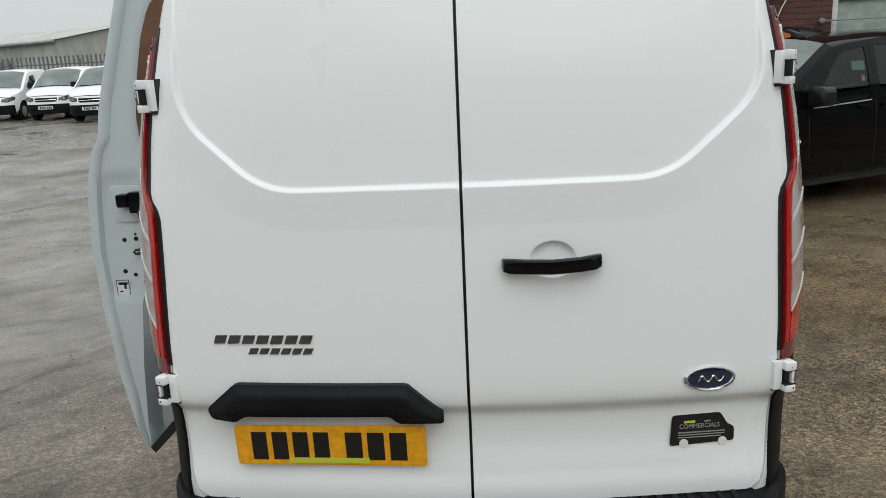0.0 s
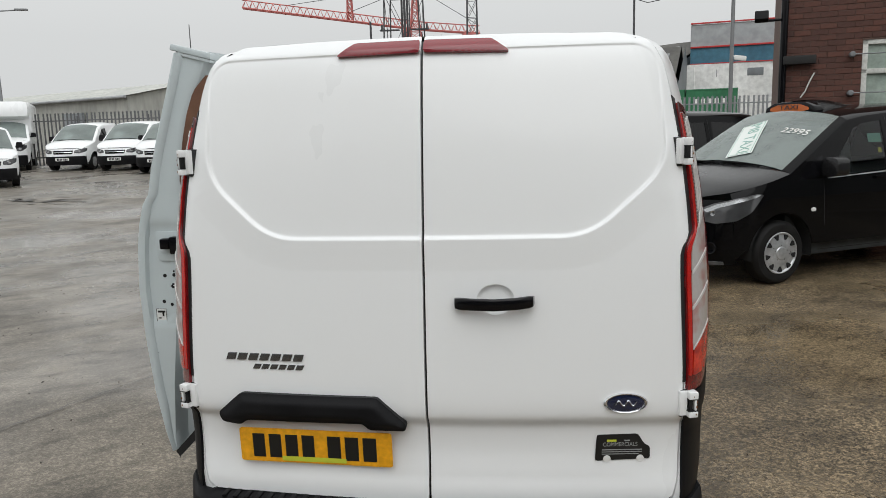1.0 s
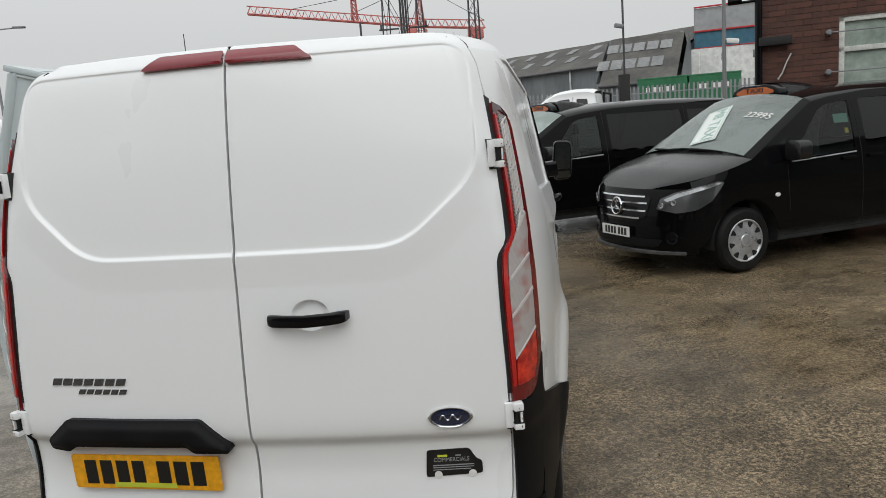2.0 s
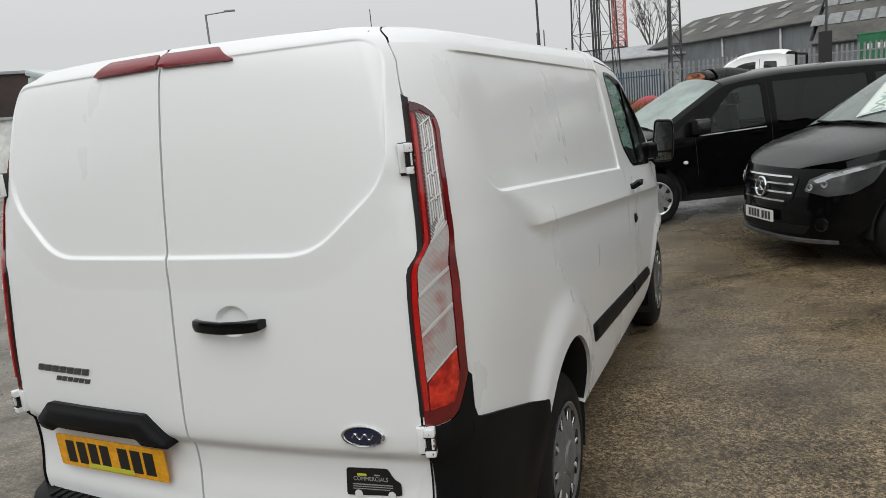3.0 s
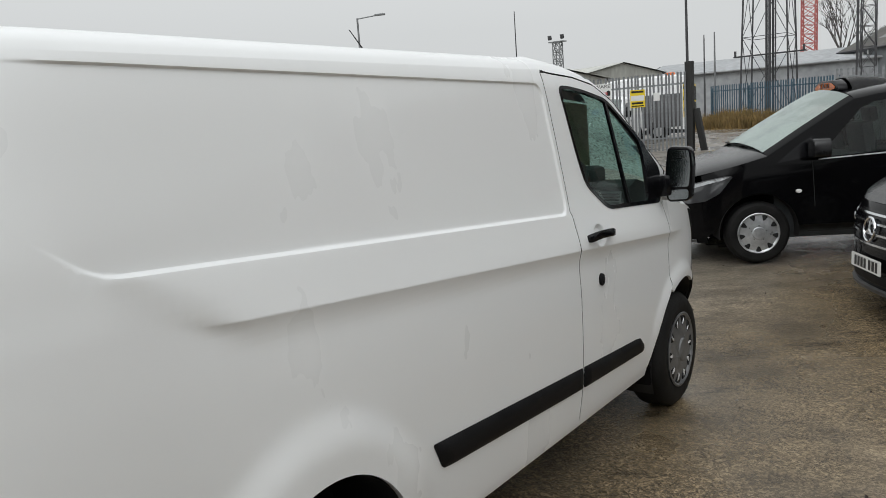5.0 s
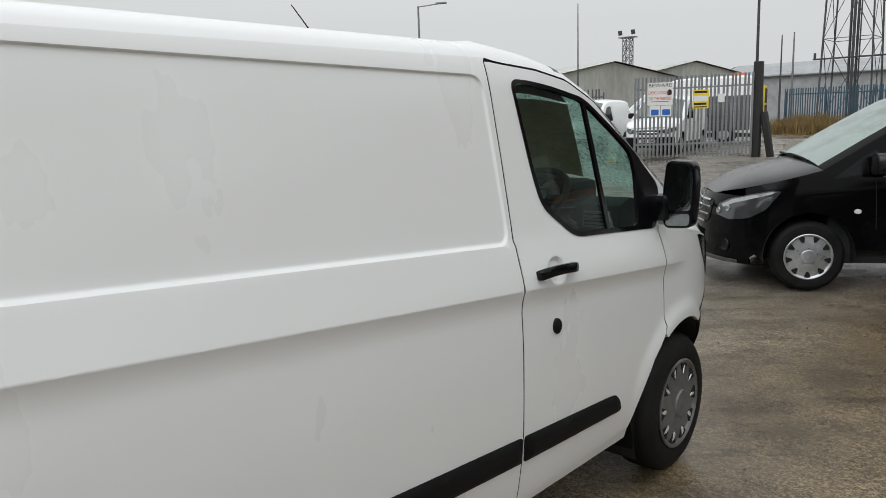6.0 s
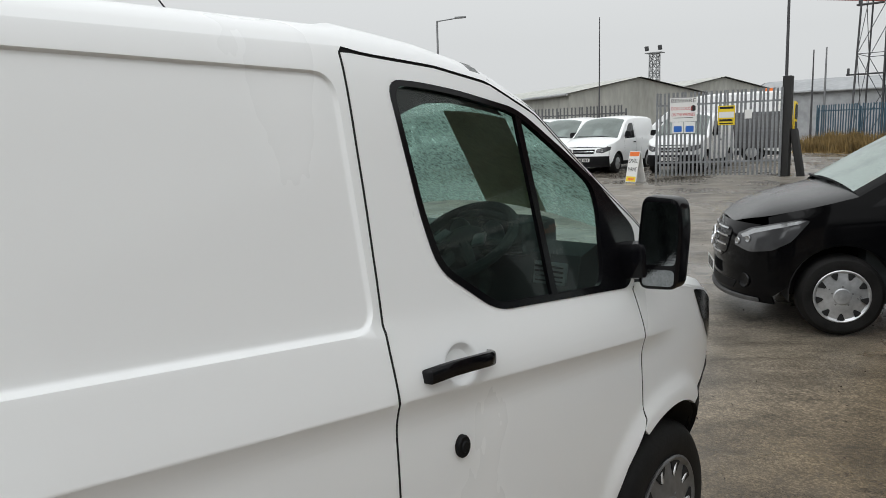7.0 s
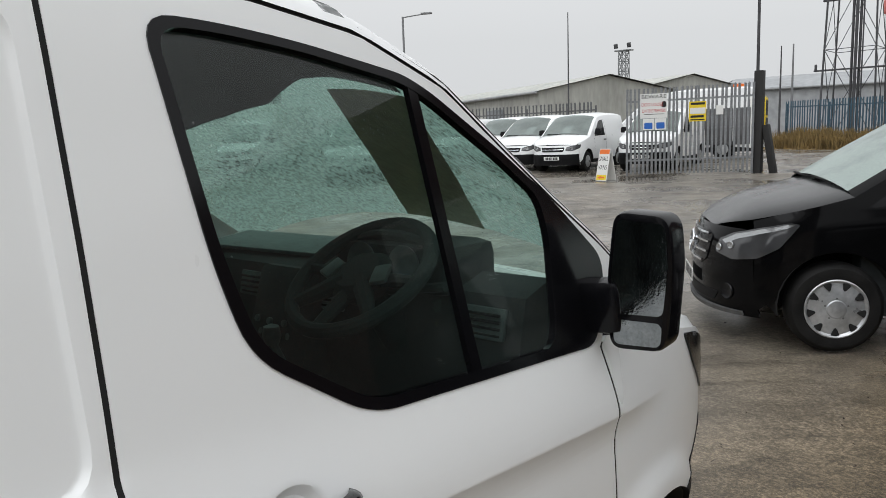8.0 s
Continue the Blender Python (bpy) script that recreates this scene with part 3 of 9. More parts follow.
    l.new(x3.outputs[0], b.inputs["Base Color"])
    b.inputs["Specular IOR Level"].default_value = 0.28
    wet = add_noise(m, 0.45, 5.0)
    r = ramp(m, wet.outputs[0], [(0.36, 0.10), (0.46, 0.26), (0.58, 0.52)])
    l.new(r.outputs[0], b.inputs["Roughness"])
    bp = n.new("ShaderNodeBump")
    bp.inputs["Distance"].default_value = 0.006
    bs = ramp(m, wet.outputs[0], [(0.36, 0.25), (0.50, 0.85)])
    relief = n.new("ShaderNodeMath")
    relief.operation = "MULTIPLY"
    l.new(bs.outputs[0], relief.inputs[0])
    l.new(rough_side.outputs[0], relief.inputs[1])
    l.new(relief.outputs[0], bp.inputs["Strength"])
    add = n.new("ShaderNodeMath")
    add.operation = "ADD"
    l.new(grit.outputs[0], add.inputs[0])
    weak = n.new("ShaderNodeMath")
    weak.operation = "MULTIPLY"
    weak.inputs[1].default_value = 0.45
    l.new(stone.outputs["Distance"], weak.inputs[0])
    l.new(weak.outputs[0], add.inputs[1])
    l.new(add.outputs[0], bp.inputs["Height"])
    l.new(bp.outputs[0], b.inputs["Normal"])
    return m


M["asphalt"] = wet_asphalt()
gb = bmesh.new()
xs = [-900, -400, -200, -120, -80] + steps(-60, 40, 50) + [60, 100, 200, 400, 900]
ys = [-900, -400, -150, -60, -30] + steps(-20, 60, 60) + [80, 120, 200, 400, 900]
grid = [[gb.verts.new((x, y, ground_z(x, y) + 0.012 * noise.noise(Vector((x * 0.3, y * 0.3, 0))) - 0.004)) for x in xs] for y in ys]
for a, b in zip(grid, grid[1:]):
    for i in range(len(a) - 1):
        gb.faces.new((a[i], a[i + 1], b[i + 1], b[i]))
ground = part("ground", gb, "asphalt", None)
tagged(ground, "wet grey-brown asphalt yard with grit and puddles", "ground", kind="structure")

# joints of the concrete slabs and a worn dark patch
M["joint_filler"] = grainy("dark_joint_filler", (0.035, 0.032, 0.028), (0.08, 0.074, 0.066), 6.0, (0.3, 0.5))
jr = random.Random(21)
for (x0, y0), (x1, y1), wide in (((-8.2, 5.3), (-4.6, 10.9), 0.022), ((-3.3, 0.6), (-2.3, 2.9), 0.008)):
    jb = bmesh.new()
    dx, dy = x1 - x0, y1 - y0
    ln = math.hypot(dx, dy)
    row = []
    for i in range(41):
        t = i / 40
        w = wide * jr.uniform(0.3, 1.0)
        k = jr.uniform(-0.012, 0.012)
        x, y = x0 + dx * t - dy / ln * k, y0 + dy * t + dx / ln * k
        row.append([jb.verts.new((x - dy / ln * q, y + dx / ln * q, ground_z(x, y) + 0.011)) for q in (-w, w)])
    for a, b in zip(row, row[1:]):
        jb.faces.new((a[0], b[0], b[1], a[1]))
    part("joint", jb, "joint_filler", ground)
wb = bmesh.new()
for k in range(26):
    cx, cy = -11.4 + jr.gauss(0, 0.75), 14.75
    cy += -0.25 * (cx + 11.4) + jr.gauss(0, 0.28)
    rx, ry = jr.uniform(0.06, 0.34), jr.uniform(0.02, 0.10)
    ring = [wb.verts.new((cx + rx * math.cos(a) * jr.uniform(0.6, 1.2), cy + ry * math.sin(a) * jr.uniform(0.6, 1.2), ground_z(cx, cy) + 0.011 + 0.0004 * k)) for a in [2 * math.pi * i / 9 for i in range(9)]]
    wb.faces.new(ring)
part("worn_patch", wb, "joint_filler", ground)


# ---- the white panel van: rear at y = 0, nose towards +y, driver's side at +x ----
van = thing("panel_van", "white short panel van with black bumpers parked on the wet yard", "van")

DOOR_TOP = [(2.575, 1.937), (2.66, 1.928), (2.86, 1.913), (3.055, 1.880), (3.24, 1.800), (3.40, 1.675), (3.54, 1.570), (3.69, 1.466), (3.765, 1.405), (3.97, 1.262)]


def door_top(y):
    return interp(y, [p[0] for p in DOOR_TOP], [p[1] for p in DOOR_TOP])


def seam_y(z):
    """The shut line behind the front door."""
    return interp(z, [0.40, 0.65, 0.95, 1.08, 1.17, 1.30, 1.43, 1.60, 1.92], [2.545, 2.558, 2.558, 2.559, 2.560, 2.559, 2.564, 2.568, 2.571])


def front_seam_y(z):
    return interp(z, [0.38, 0.509, 0.604, 0.678, 0.735, 0.79, 1.0, 1.10, 1.25], [3.385, 3.450, 3.508, 3.560, 3.630, 3.674, 3.656, 3.650, 3.625])


def arc(c, a0, a1, n=18):
    rz = c[3] if len(c) > 3 else c[2]
    return [(c[0] + c[2] * math.cos(radians(a0 + (a1 - a0) * i / n)), c[1] + rz * math.sin(radians(a0 + (a1 - a0) * i / n))) for i in range(n + 1)]


SWAGE_ROWS = [lambda y, d=d: upper_line(y) + d for d in (-0.03, -0.012, 0.035)] + \
    [lambda y, d=d: lower_line(y) + d for d in (-0.085, -0.065, -0.048, -0.032, -0.018, -0.009, -0.003, 0.0, 0.004, 0.014, 0.04, 0.08)]


def van_flank(left):
    """Rear quarter with the inset panel and wheel arch, from the tail to the front door."""
    def tail(z):
        return rear_y(door_edge(z) + (0.0015 if z > 1.80 else 0.004), z) + 0.001
    edge = [(tail(z), z) for z in steps(1.944, 0.46, 60)]
    outline = edge + [(0.20, 0.40)] + [p for p in arc(ARCH_R, 177, 9, 30)] + [(1.40, 0.458), (2.10, 0.432)] + [(seam_y(z) - 0.004, z) for z in steps(0.412, 1.93, 40)] + [(2.58, 1.944), (1.5, 1.944), (0.55, 1.944), (tail(1.944) + 0.012, 1.944)]
    bm = bmesh.new()
    ys = steps(0.03, 0.56, 26) + steps(0.585, 2.62, 72)
    zs = steps(0.42, 1.30, 36) + steps(1.50, 1.86, 12) + [1.936, 1.944]
    skin(bm, outline, [], on_side(), ys, flat_rows(zs) + SWAGE_ROWS, 0.025, contours=[(SIDE_INSET, (-0.004, 0.0, 0.003, 0.006, 0.009, 0.013, 0.018), 0.02)])
    return bm


part("side_panel", van_flank(False), "white", van, "white side panel with pressed swage lines")
part("side_panel", mirror_x(van_flank(True)), "white", van)

WINDOW_OUT = rounded([(2.688, 1.878), (2.792, 1.874), (2.927, 1.858), (3.14, 1.818), (3.2, 1.79), (3.37, 1.685), (3.52, 1.58), (3.7, 1.425), (3.615, 1.252), (3.445, 1.266), (2.943, 1.303), (2.756, 1.432), (2.725, 1.56)], 0.055, 5)
PANE = rounded([(2.704, 1.863), (2.792, 1.86), (2.927, 1.844), (3.125, 1.806), (3.193, 1.776), (3.362, 1.669), (3.48, 1.583), (3.492, 1.5), (3.455, 1.284), (2.953, 1.32), (2.774, 1.441), (2.74, 1.575)], 0.048, 5)


RECESS = (2.772, 1.210, 0.060, 0.052)


def front_door(left):
    outline = [(seam_y(z) + 0.004, z) for z in steps(0.412, 1.930, 40)] + [(y, door_top(y) - 0.004) for y in steps(2.605, 3.75, 40)] + [(3.70, 1.36), (3.64, 1.262)] + [(front_seam_y(z) - 0.004, z) for z in steps(1.245, 0.40, 34)]
    bm = bmesh.new()
    ys = steps(2.56, 3.72, 46)
    zs = steps(0.44, 1.10, 26) + steps(1.13, 1.93, 34)
    skin(bm, outline, [WINDOW_OUT], lambda y, z: Vector((side_x(y, z) - 0.018 * (1 - smooth(0.6, 1.0, math.hypot((y - RECESS[0]) / RECESS[2], (z - RECESS[1]) / RECESS[3]))), y, z)), ys, flat_rows(zs) + SWAGE_ROWS[3:], 0.03, contours=[([(RECESS[0] + RECESS[2] * math.cos(a), RECESS[1] + RECESS[3] * math.sin(a)) for a in steps(0, 2 * math.pi, 40)[:-1]], (-0.012, -0.007, -0.002, 0.003, 0.008, 0.014, 0.020), 0.008)])
    return bm


def ring_skin(outer, inner, surf, lip=0.02):
    bm = bmesh.new()
    skin(bm, outer, [inner], surf, [], [], lip, 0.015)
    return bm


for left in (False, True):
    door = part("front_door", mirror_x(front_door(left)) if left else front_door(left), "white", van)
    fr = ring_skin(WINDOW_OUT, PANE, on_side(0.003), 0.016)
    part("window_frame", mirror_x(fr) if left else fr, "gloss_black", door, "black rubber window surround")
    gl = bmesh.new()
    skin(gl, PANE, [], on_side(-0.010), steps(2.7, 3.5, 20), flat_rows(steps(1.3, 1.86, 14)), 0.0, 0.03)
    pane = part("window_pane", mirror_x(gl) if left else gl, "misted_glass" if left else "cab_glass", door, "green-tinted wet glass")
    dc = bmesh.new()
    skin(dc, [(2.60, 0.50), (3.62, 0.50), (3.60, 1.24), (3.44, 1.262), (2.95, 1.298), (2.75, 1.44), (2.62, 1.46)], [], on_side(-0.055), steps(2.6, 3.6, 10), flat_rows(steps(0.55, 1.4, 10)), 0.02, 0.05)
    part("door_card", mirror_x(dc) if left else dc, "trim_grey", door, "dark grey inner door trim")
    pane.visible_shadow = False
    bar = bmesh.new()
    bar_poly = [(3.145, 1.806), (3.167, 1.802), (3.212, 1.300), (3.186, 1.300)]
    skin(bar, bar_poly, [], on_side(0.002), [], flat_rows(steps(1.3, 1.8, 12)), 0.012, 0.04)
    part("window_divider", mirror_x(bar) if left else bar, "gloss_black", door)
    hd = bmesh.new()
    sweep(hd, [(Vector((side_x(y, 1.22) + o, y, z)), kw, kt) for y, z, o, kw, kt in ((2.638, 1.212, 0.000, 1.2, 0.7), (2.644, 1.215, 0.014, 1.4, 0.95), (2.668, 1.222, 0.030, 1.1, 1.0), (2.70, 1.225, 0.038, 0.9, 1.0), (2.765, 1.223, 0.043, 0.85, 1.0), (2.82, 1.218, 0.040, 0.9, 1.0), (2.850, 1.213, 0.028, 1.5, 1.0), (2.866, 1.209, 0.014, 1.6, 0.95), (2.871, 1.207, 0.0, 1.4, 0.8))], (1, 0, 0), 0.020, 0.037)
    part("door_handle", mirror_x(hd) if left else hd, "gloss_black", door, "black door handle")
    if not left:
        lk = bmesh.new()
        lathe(lk, [(0.0, 0.016), (0.010, 0.016), (0.012, 0.012), (0.020, 0.012), (0.0225, 0.008), (0.0225, -0.004)], Matrix.Translation((side_x(2.763, 1.010), 2.763, 1.010)) @ pose(0, 0, 0, 0, 90, 0) @ Matrix.Diagonal((1.25, 1, 1, 1)), 24)
        part("door_lock", lk, "plastic", door, "black round door lock")


# front wing
def wing(left):
    outline = [(front_seam_y(z) + 0.004, z) for z in steps(0.765, 1.245, 16)] + [(3.66, 1.262), (3.80, 1.235), (4.05, 1.19), (4.35, 1.12), (4.62, 1.02), (4.66, 0.82), (4.40, 0.785), (4.22, 0.750)] + [p for p in arc(ARCH_F, 57, 117)]
    bm = bmesh.new()
    skin(bm, rounded(outline, 0.004, 1), [], on_side(), steps(3.5, 4.62, 44), flat_rows(steps(0.44, 1.24, 30)) + SWAGE_ROWS[3:], 0.03)
    return bm


part("front_wing", wing(False), "white", van)
part("front_wing", mirror_x(wing(True)), "white", van)


def cap(y0, y1, n, offs, crown):
    """A strip over the van from flank to flank, between two stations along it."""
    bm = bmesh.new()
    rows = []
    for y in steps(y0, y1, n):
        row = offs(y)
        k = crown(y)
        xe, ze = row[-1]
        half = row + [(xe * c, ze + k * (1 - c * c)) for c in (0.85, 0.68, 0.5, 0.33, 0.16, 0.0)]
        full = [(-x, z) for x, z in half] + [(x, z) for x, z in half[-2::-1]]
        rows.append([bm.verts.new((x, y, z)) for x, z in full])
    for a, b in zip(rows, rows[1:]):
        for i in range(len(a) - 1):
            bm.faces.new((a[i], b[i], b[i + 1], a[i + 1]))
    return bm


def roof_edge(y):
    if y < 2.6:
        return [(base_side(y, z) - 0.001, z) for z in (1.944, 1.962, 1.977, 1.988, 1.996, 2.003)]
    zd = door_top(y)
    w = base_side(y, zd) - 0.002
    k = smooth(2.6, 3.3, y)
    return [(w, zd + 0.004), (w - 0.012, zd + 0.022), (w - 0.030, zd + 0.042 - 0.008 * k), (w - 0.052, zd + 0.058 - 0.014 * k), (w - 0.080, zd + 0.070 - 0.020 * k), (w - 0.11, zd + 0.080 - 0.026 * k)]


def roof_crown(y):
    return 0.026 + 0.12 * smooth(2.9, 3.4, y)


roof_bm = cap(0.60, 2.96, 50, roof_edge, roof_crown)
# the roof's rounded tail, down to the top of the rear doors
far_row = roof_edge(0.60)
far_row += [(far_row[-1][0] * c, far_row[-1][1] + roof_crown(0.6) * (1 - c * c)) for c in (0.85, 0.68, 0.5, 0.33, 0.16, 0.0)]
near_row = [(door_edge(z) + 0.0015, z) for z in (1.944, 1.960, 1.975, 1.986, 1.994, 2.0)] + [(0.655 * c, 2.0 + 0.006 * (1 - c * c)) for c in (0.85, 0.68, 0.5, 0.33, 0.16, 0.0)]
tail_rows = []
for i in range(15):
    t = i / 14
    ease = 1 - (1 - t) ** 2.2
    row = []
    for (xa, za), (xb, zb) in zip(near_row, far_row):
        ya = rear_y(xa, za) + 0.004
        y = ya + (0.60 - ya) * t
        x = xa + (xb - xa) * ease
        if za == 1.944:
            x = base_side(y, 1.944) - 0.001
        row.append((x, y, za + (zb - za) * ease))
    tail_rows.append([roof_bm.verts.new((-x, y, z)) for x, y, z in row] + [roof_bm.verts.new(p) for p in row[-2::-1]])
for a, b in zip(tail_rows, tail_rows[1:]):
    for i in range(len(a) - 1):
        roof_bm.faces.new((a[i], b[i], b[i + 1], a[i + 1]))
bmesh.ops.remove_doubles(roof_bm, verts=roof_bm.verts[:], dist=0.0015)
bmesh.ops.recalc_face_normals(roof_bm, faces=roof_bm.faces[:])
part("roof", roof_bm, "white", van)
# black strips just under the skin that paint the shade in the shut lines
def seam_strip(pts, surf, half=0.014):
    bm = bmesh.new()
    rows = []
    for i, p in enumerate(pts):
        a, b = Vector(pts[max(0, i - 1)]), Vector(pts[min(len(pts) - 1, i + 1)])
        n = (b - a).normalized()
        n = Vector((-n.y, n.x)) * half
        rows.append((bm.verts.new(surf(p[0] + n.x, p[1] + n.y)), bm.verts.new(surf(p[0] - n.x, p[1] - n.y))))
    for a, b in zip(rows, rows[1:]):
        bm.faces.new((a[0], a[1], b[1], b[0]))
    return bm


for mir in (False, True):
    for pts, surf in (([(seam_y(z), z) for z in steps(0.42, 1.93, 150)], on_side(-0.002)), ([(front_seam_y(z), z) for z in steps(0.76, 1.25, 90)], on_side(-0.0015)), ([(y, door_top(y)) for y in steps(2.58, 3.78, 50)], on_side(-0.006)), ([(door_edge(z) + 0.003, z) for z in steps(0.53, 1.995, 60)], on_corner(-0.010))):
        sb = seam_strip(pts, surf)
        part("door_seal", mirror_x(sb) if mir else sb, "dark", van)
pillars = cap(2.96, 3.96, 24, roof_edge, roof_crown)
doomed = [f for f in pillars.faces if abs(f.calc_center_median().x) < base_side(f.calc_center_median().y, 1.4) - 0.115 and f.calc_center_median().y > 3.02]
screen_bm = pillars.copy()
bmesh.ops.delete(pillars, geom=doomed, context="FACES")
for nm, test in (("windscreen_pillar", lambda c: c.y > 3.02 and c.x > 0), ("windscreen_pillar", lambda c: c.y > 3.02 and c.x < 0), ("roof_front", lambda c: c.y <= 3.02)):
    piece = pillars.copy()
    bmesh.ops.delete(piece, geom=[f for f in piece.faces if not test(f.calc_center_median())], context="FACES")
    part(nm, piece, "white", van)
pillars.free()
keep = [f for f in screen_bm.faces if not (abs(f.calc_center_median().x) < base_side(f.calc_center_median().y, 1.4) - 0.115 and f.calc_center_median().y > 3.02)]
bmesh.ops.delete(screen_bm, geom=keep, context="FACES")
screen = part("windscreen", screen_bm, "van_screen", van, "rain-wet windscreen")
screen.visible_shadow = False


def screen_z(x, y):
    xe, ze = roof_edge(y)[-1]
    return ze + roof_crown(y) * (1 - (x / xe) ** 2)


wp = bmesh.new()
wrows = []
for i in range(11):
    t = i / 10
    row = []
    for j in range(7):
        u = j / 6
        x, y = (0.355 + 0.315 * u) * (1 - t) + (0.09 + 0.31 * u) * t, (3.395 - 0.06 * u) * (1 - t) + 3.935 * t
        row.append(wp.verts.new((x, y, screen_z(x, y) - 0.014)))
    wrows.append(row)
for a, b in zip(wrows, wrows[1:]):
    for j in range(6):
        wp.faces.new((a[j], a[j + 1], b[j + 1], b[j]))
bmesh.ops.solidify(wp, geom=wp.faces[:], thickness=0.003)
part("windscreen_card", wp, "card_back", van, "dark back of a card fixed inside the windscreen")
hd_bm = bmesh.new()
hrows = []
for x in steps(-0.68, 0.68, 40):
    reach = interp(x, [-0.68, -0.2, 0.05, 0.16, 0.30, 0.45, 0.68], [3.47, 3.47, 3.45, 3.41, 3.36, 3.33, 3.31])
    hrows.append([hd_bm.verts.new((x, y, screen_z(x, y) - 0.022)) for y in steps(3.0, reach, 5)])
for a, b in zip(hrows, hrows[1:]):
    for k in range(5):
        hd_bm.faces.new((a[k], b[k], b[k + 1], a[k + 1]))
bmesh.ops.solidify(hd_bm, geom=hd_bm.faces[:], thickness=0.006)
part("sun_band", hd_bm, "trim_grey", van, "dark headlining above the windscreen")
part("bonnet", cap(3.94, 4.70, 16, lambda y: [(base_side(y, 1.1) - 0.004, interp(y, [3.94, 4.35, 4.70], [1.205, 1.115, 0.98])), (base_side(y, 1.1) - 0.03, interp(y, [3.94, 4.35, 4.70], [1.235, 1.15, 1.01]))], lambda y: 0.10), "white", van)
nose = bmesh.new()
for z0, z1 in ((0.34, 0.55), (0.56, 0.98)):
    ring = []
    for x in steps(-0.68, 0.68, 20):
        yy = 4.93 - 0.38 * abs(x / 0.68) ** 2.4 - 0.12 * (z1 - 0.55)
        ring.append((nose.verts.new((x, yy, z0)), nose.verts.new((x, yy - 0.06, z1))))
    for a, b in zip(ring, ring[1:]):
        nose.faces.new((b[0], a[0], a[1], b[1]))
part("front_bumper", nose, "plastic", van, "black front bumper and grille")
for s in (1, -1):
    hl = bmesh.new()
    poly = rounded([(4.14, 1.155), (4.30, 1.12), (4.58, 1.02), (4.62, 0.84), (4.44, 0.90), (4.26, 1.03)], 0.03)
    skin(hl, poly, [], on_side(0.006), steps(4.05, 4.6, 12), flat_rows(steps(0.85, 1.18, 8)), 0.02)
    part("headlamp", hl if s > 0 else mirror_x(hl), "gloss_black", van, "dark headlamp under a clear cover")

# black bumper ends on the front wing behind the wheel arch lip
for s in (1, -1):
    bc = bmesh.new()
    bpoly = [p for p in arc(ARCH_F, 57, 12, 12)] + [(4.36, 0.40), (4.44, 0.56), (4.48, 0.80), (4.40, 0.782), (4.22, 0.747)]
    skin(bc, bpoly, [], on_side(0.003), steps(4.1, 4.65, 12), flat_rows(steps(0.3, 0.79, 9)), 0.03)
    part("bumper_corner", bc if s > 0 else mirror_x(bc), "plastic", van)

# inside of the shell: added black box for the unlit load bay; wheel wells stay dark
shell = bmesh.new()
box(shell, (0, 1.38, 1.10), (1.30, 2.24, 1.46), None, 0.06)
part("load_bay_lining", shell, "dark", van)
floor_bm = bmesh.new()
box(floor_bm, (0, 2.4, 0.42), (1.30, 4.3, 0.10), None, 0.02)
box(floor_bm, (0, 4.15, 0.72), (1.25, 0.95, 0.55), None, 0.03)
part("underbody", floor_bm, "dark", van)
for s in (1, -1):
    for a in (ARCH_R, ARCH_F):
        lin = bmesh.new()
        pts = arc((a[0], a[1], a[2] - 0.004, a[3] - 0.004), 200, -20 if a[0] < 2 else 22, 24)
        rows = [[lin.verts.new((s * x, y, z)) for y, z in pts] for x in (0.9, 0.62)]
        for v, (y, z) in zip(rows[0], pts):
            v.co.x = s * (side_x(y, max(z, 0.45)) - 0.014)
        for i in range(len(pts) - 1):
            lin.faces.new((rows[0][i], rows[0][i + 1], rows[1][i + 1], rows[1][i]))
        back_wall = [lin.verts.new((s * 0.63, y, z)) for y, z in pts]
        lin.faces.new(back_wall)
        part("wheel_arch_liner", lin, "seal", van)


# rear doors
def rear_door(right):
    s = 1 if right else -1
    zs_edge = steps(0.523, 1.998, 70)
    outline = [(s * 0.004, 0.522)] + [(s * door_edge(z), z) for z in zs_edge] + [(s * 0.35, 2.004), (s * 0.004, 2.006)]
    outline = rounded(outline, 0.006, 2)
    xs = steps(s * 0.01, s * 0.82, 78)
    zs = steps(0.535, 1.36, 64) + steps(1.366, 1.40, 8) + steps(1.41, 1.92, 46) + steps(1.925, 1.995, 13)
    bm = bmesh.new()
    ring = [(0.222 + 0.054 * math.cos(a), 1.193 + 0.0432 * math.sin(a)) for a in steps(0, 2 * math.pi, 40)[:-1]]
    skin(bm, outline, [], on_rear(), sorted(xs), flat_rows(zs), 0.03, 0.015, contours=[(REAR_INSET, (-0.108, -0.102, -0.097, -0.090, -0.010, -0.005, -0.002, 0.001, 0.004, 0.007, 0.010, 0.015), 0.012)] + ([(ring, (-0.008, -0.004, 0.0, 0.004, 0.010), 0.008)] if right else []))
    return bm


rdoor_r = part("rear_door", rear_door(True), "white", van, "white rear door with black handle")
rdoor_l = part("rear_door", rear_door(False), "white", van, "white rear door with yellow number plate")
gap = bmesh.new()
skin(gap, [(-0.03, 0.53), (0.03, 0.53), (0.03, 1.99), (-0.03, 1.99)], [], on_rear(-0.024), [0.0], flat_rows(steps(0.55, 1.97, 50)), 0.0, 0.03)
part("door_seal", gap, "seal", van)

h = bmesh.new()
gy = door_y(0.05, 1.19)
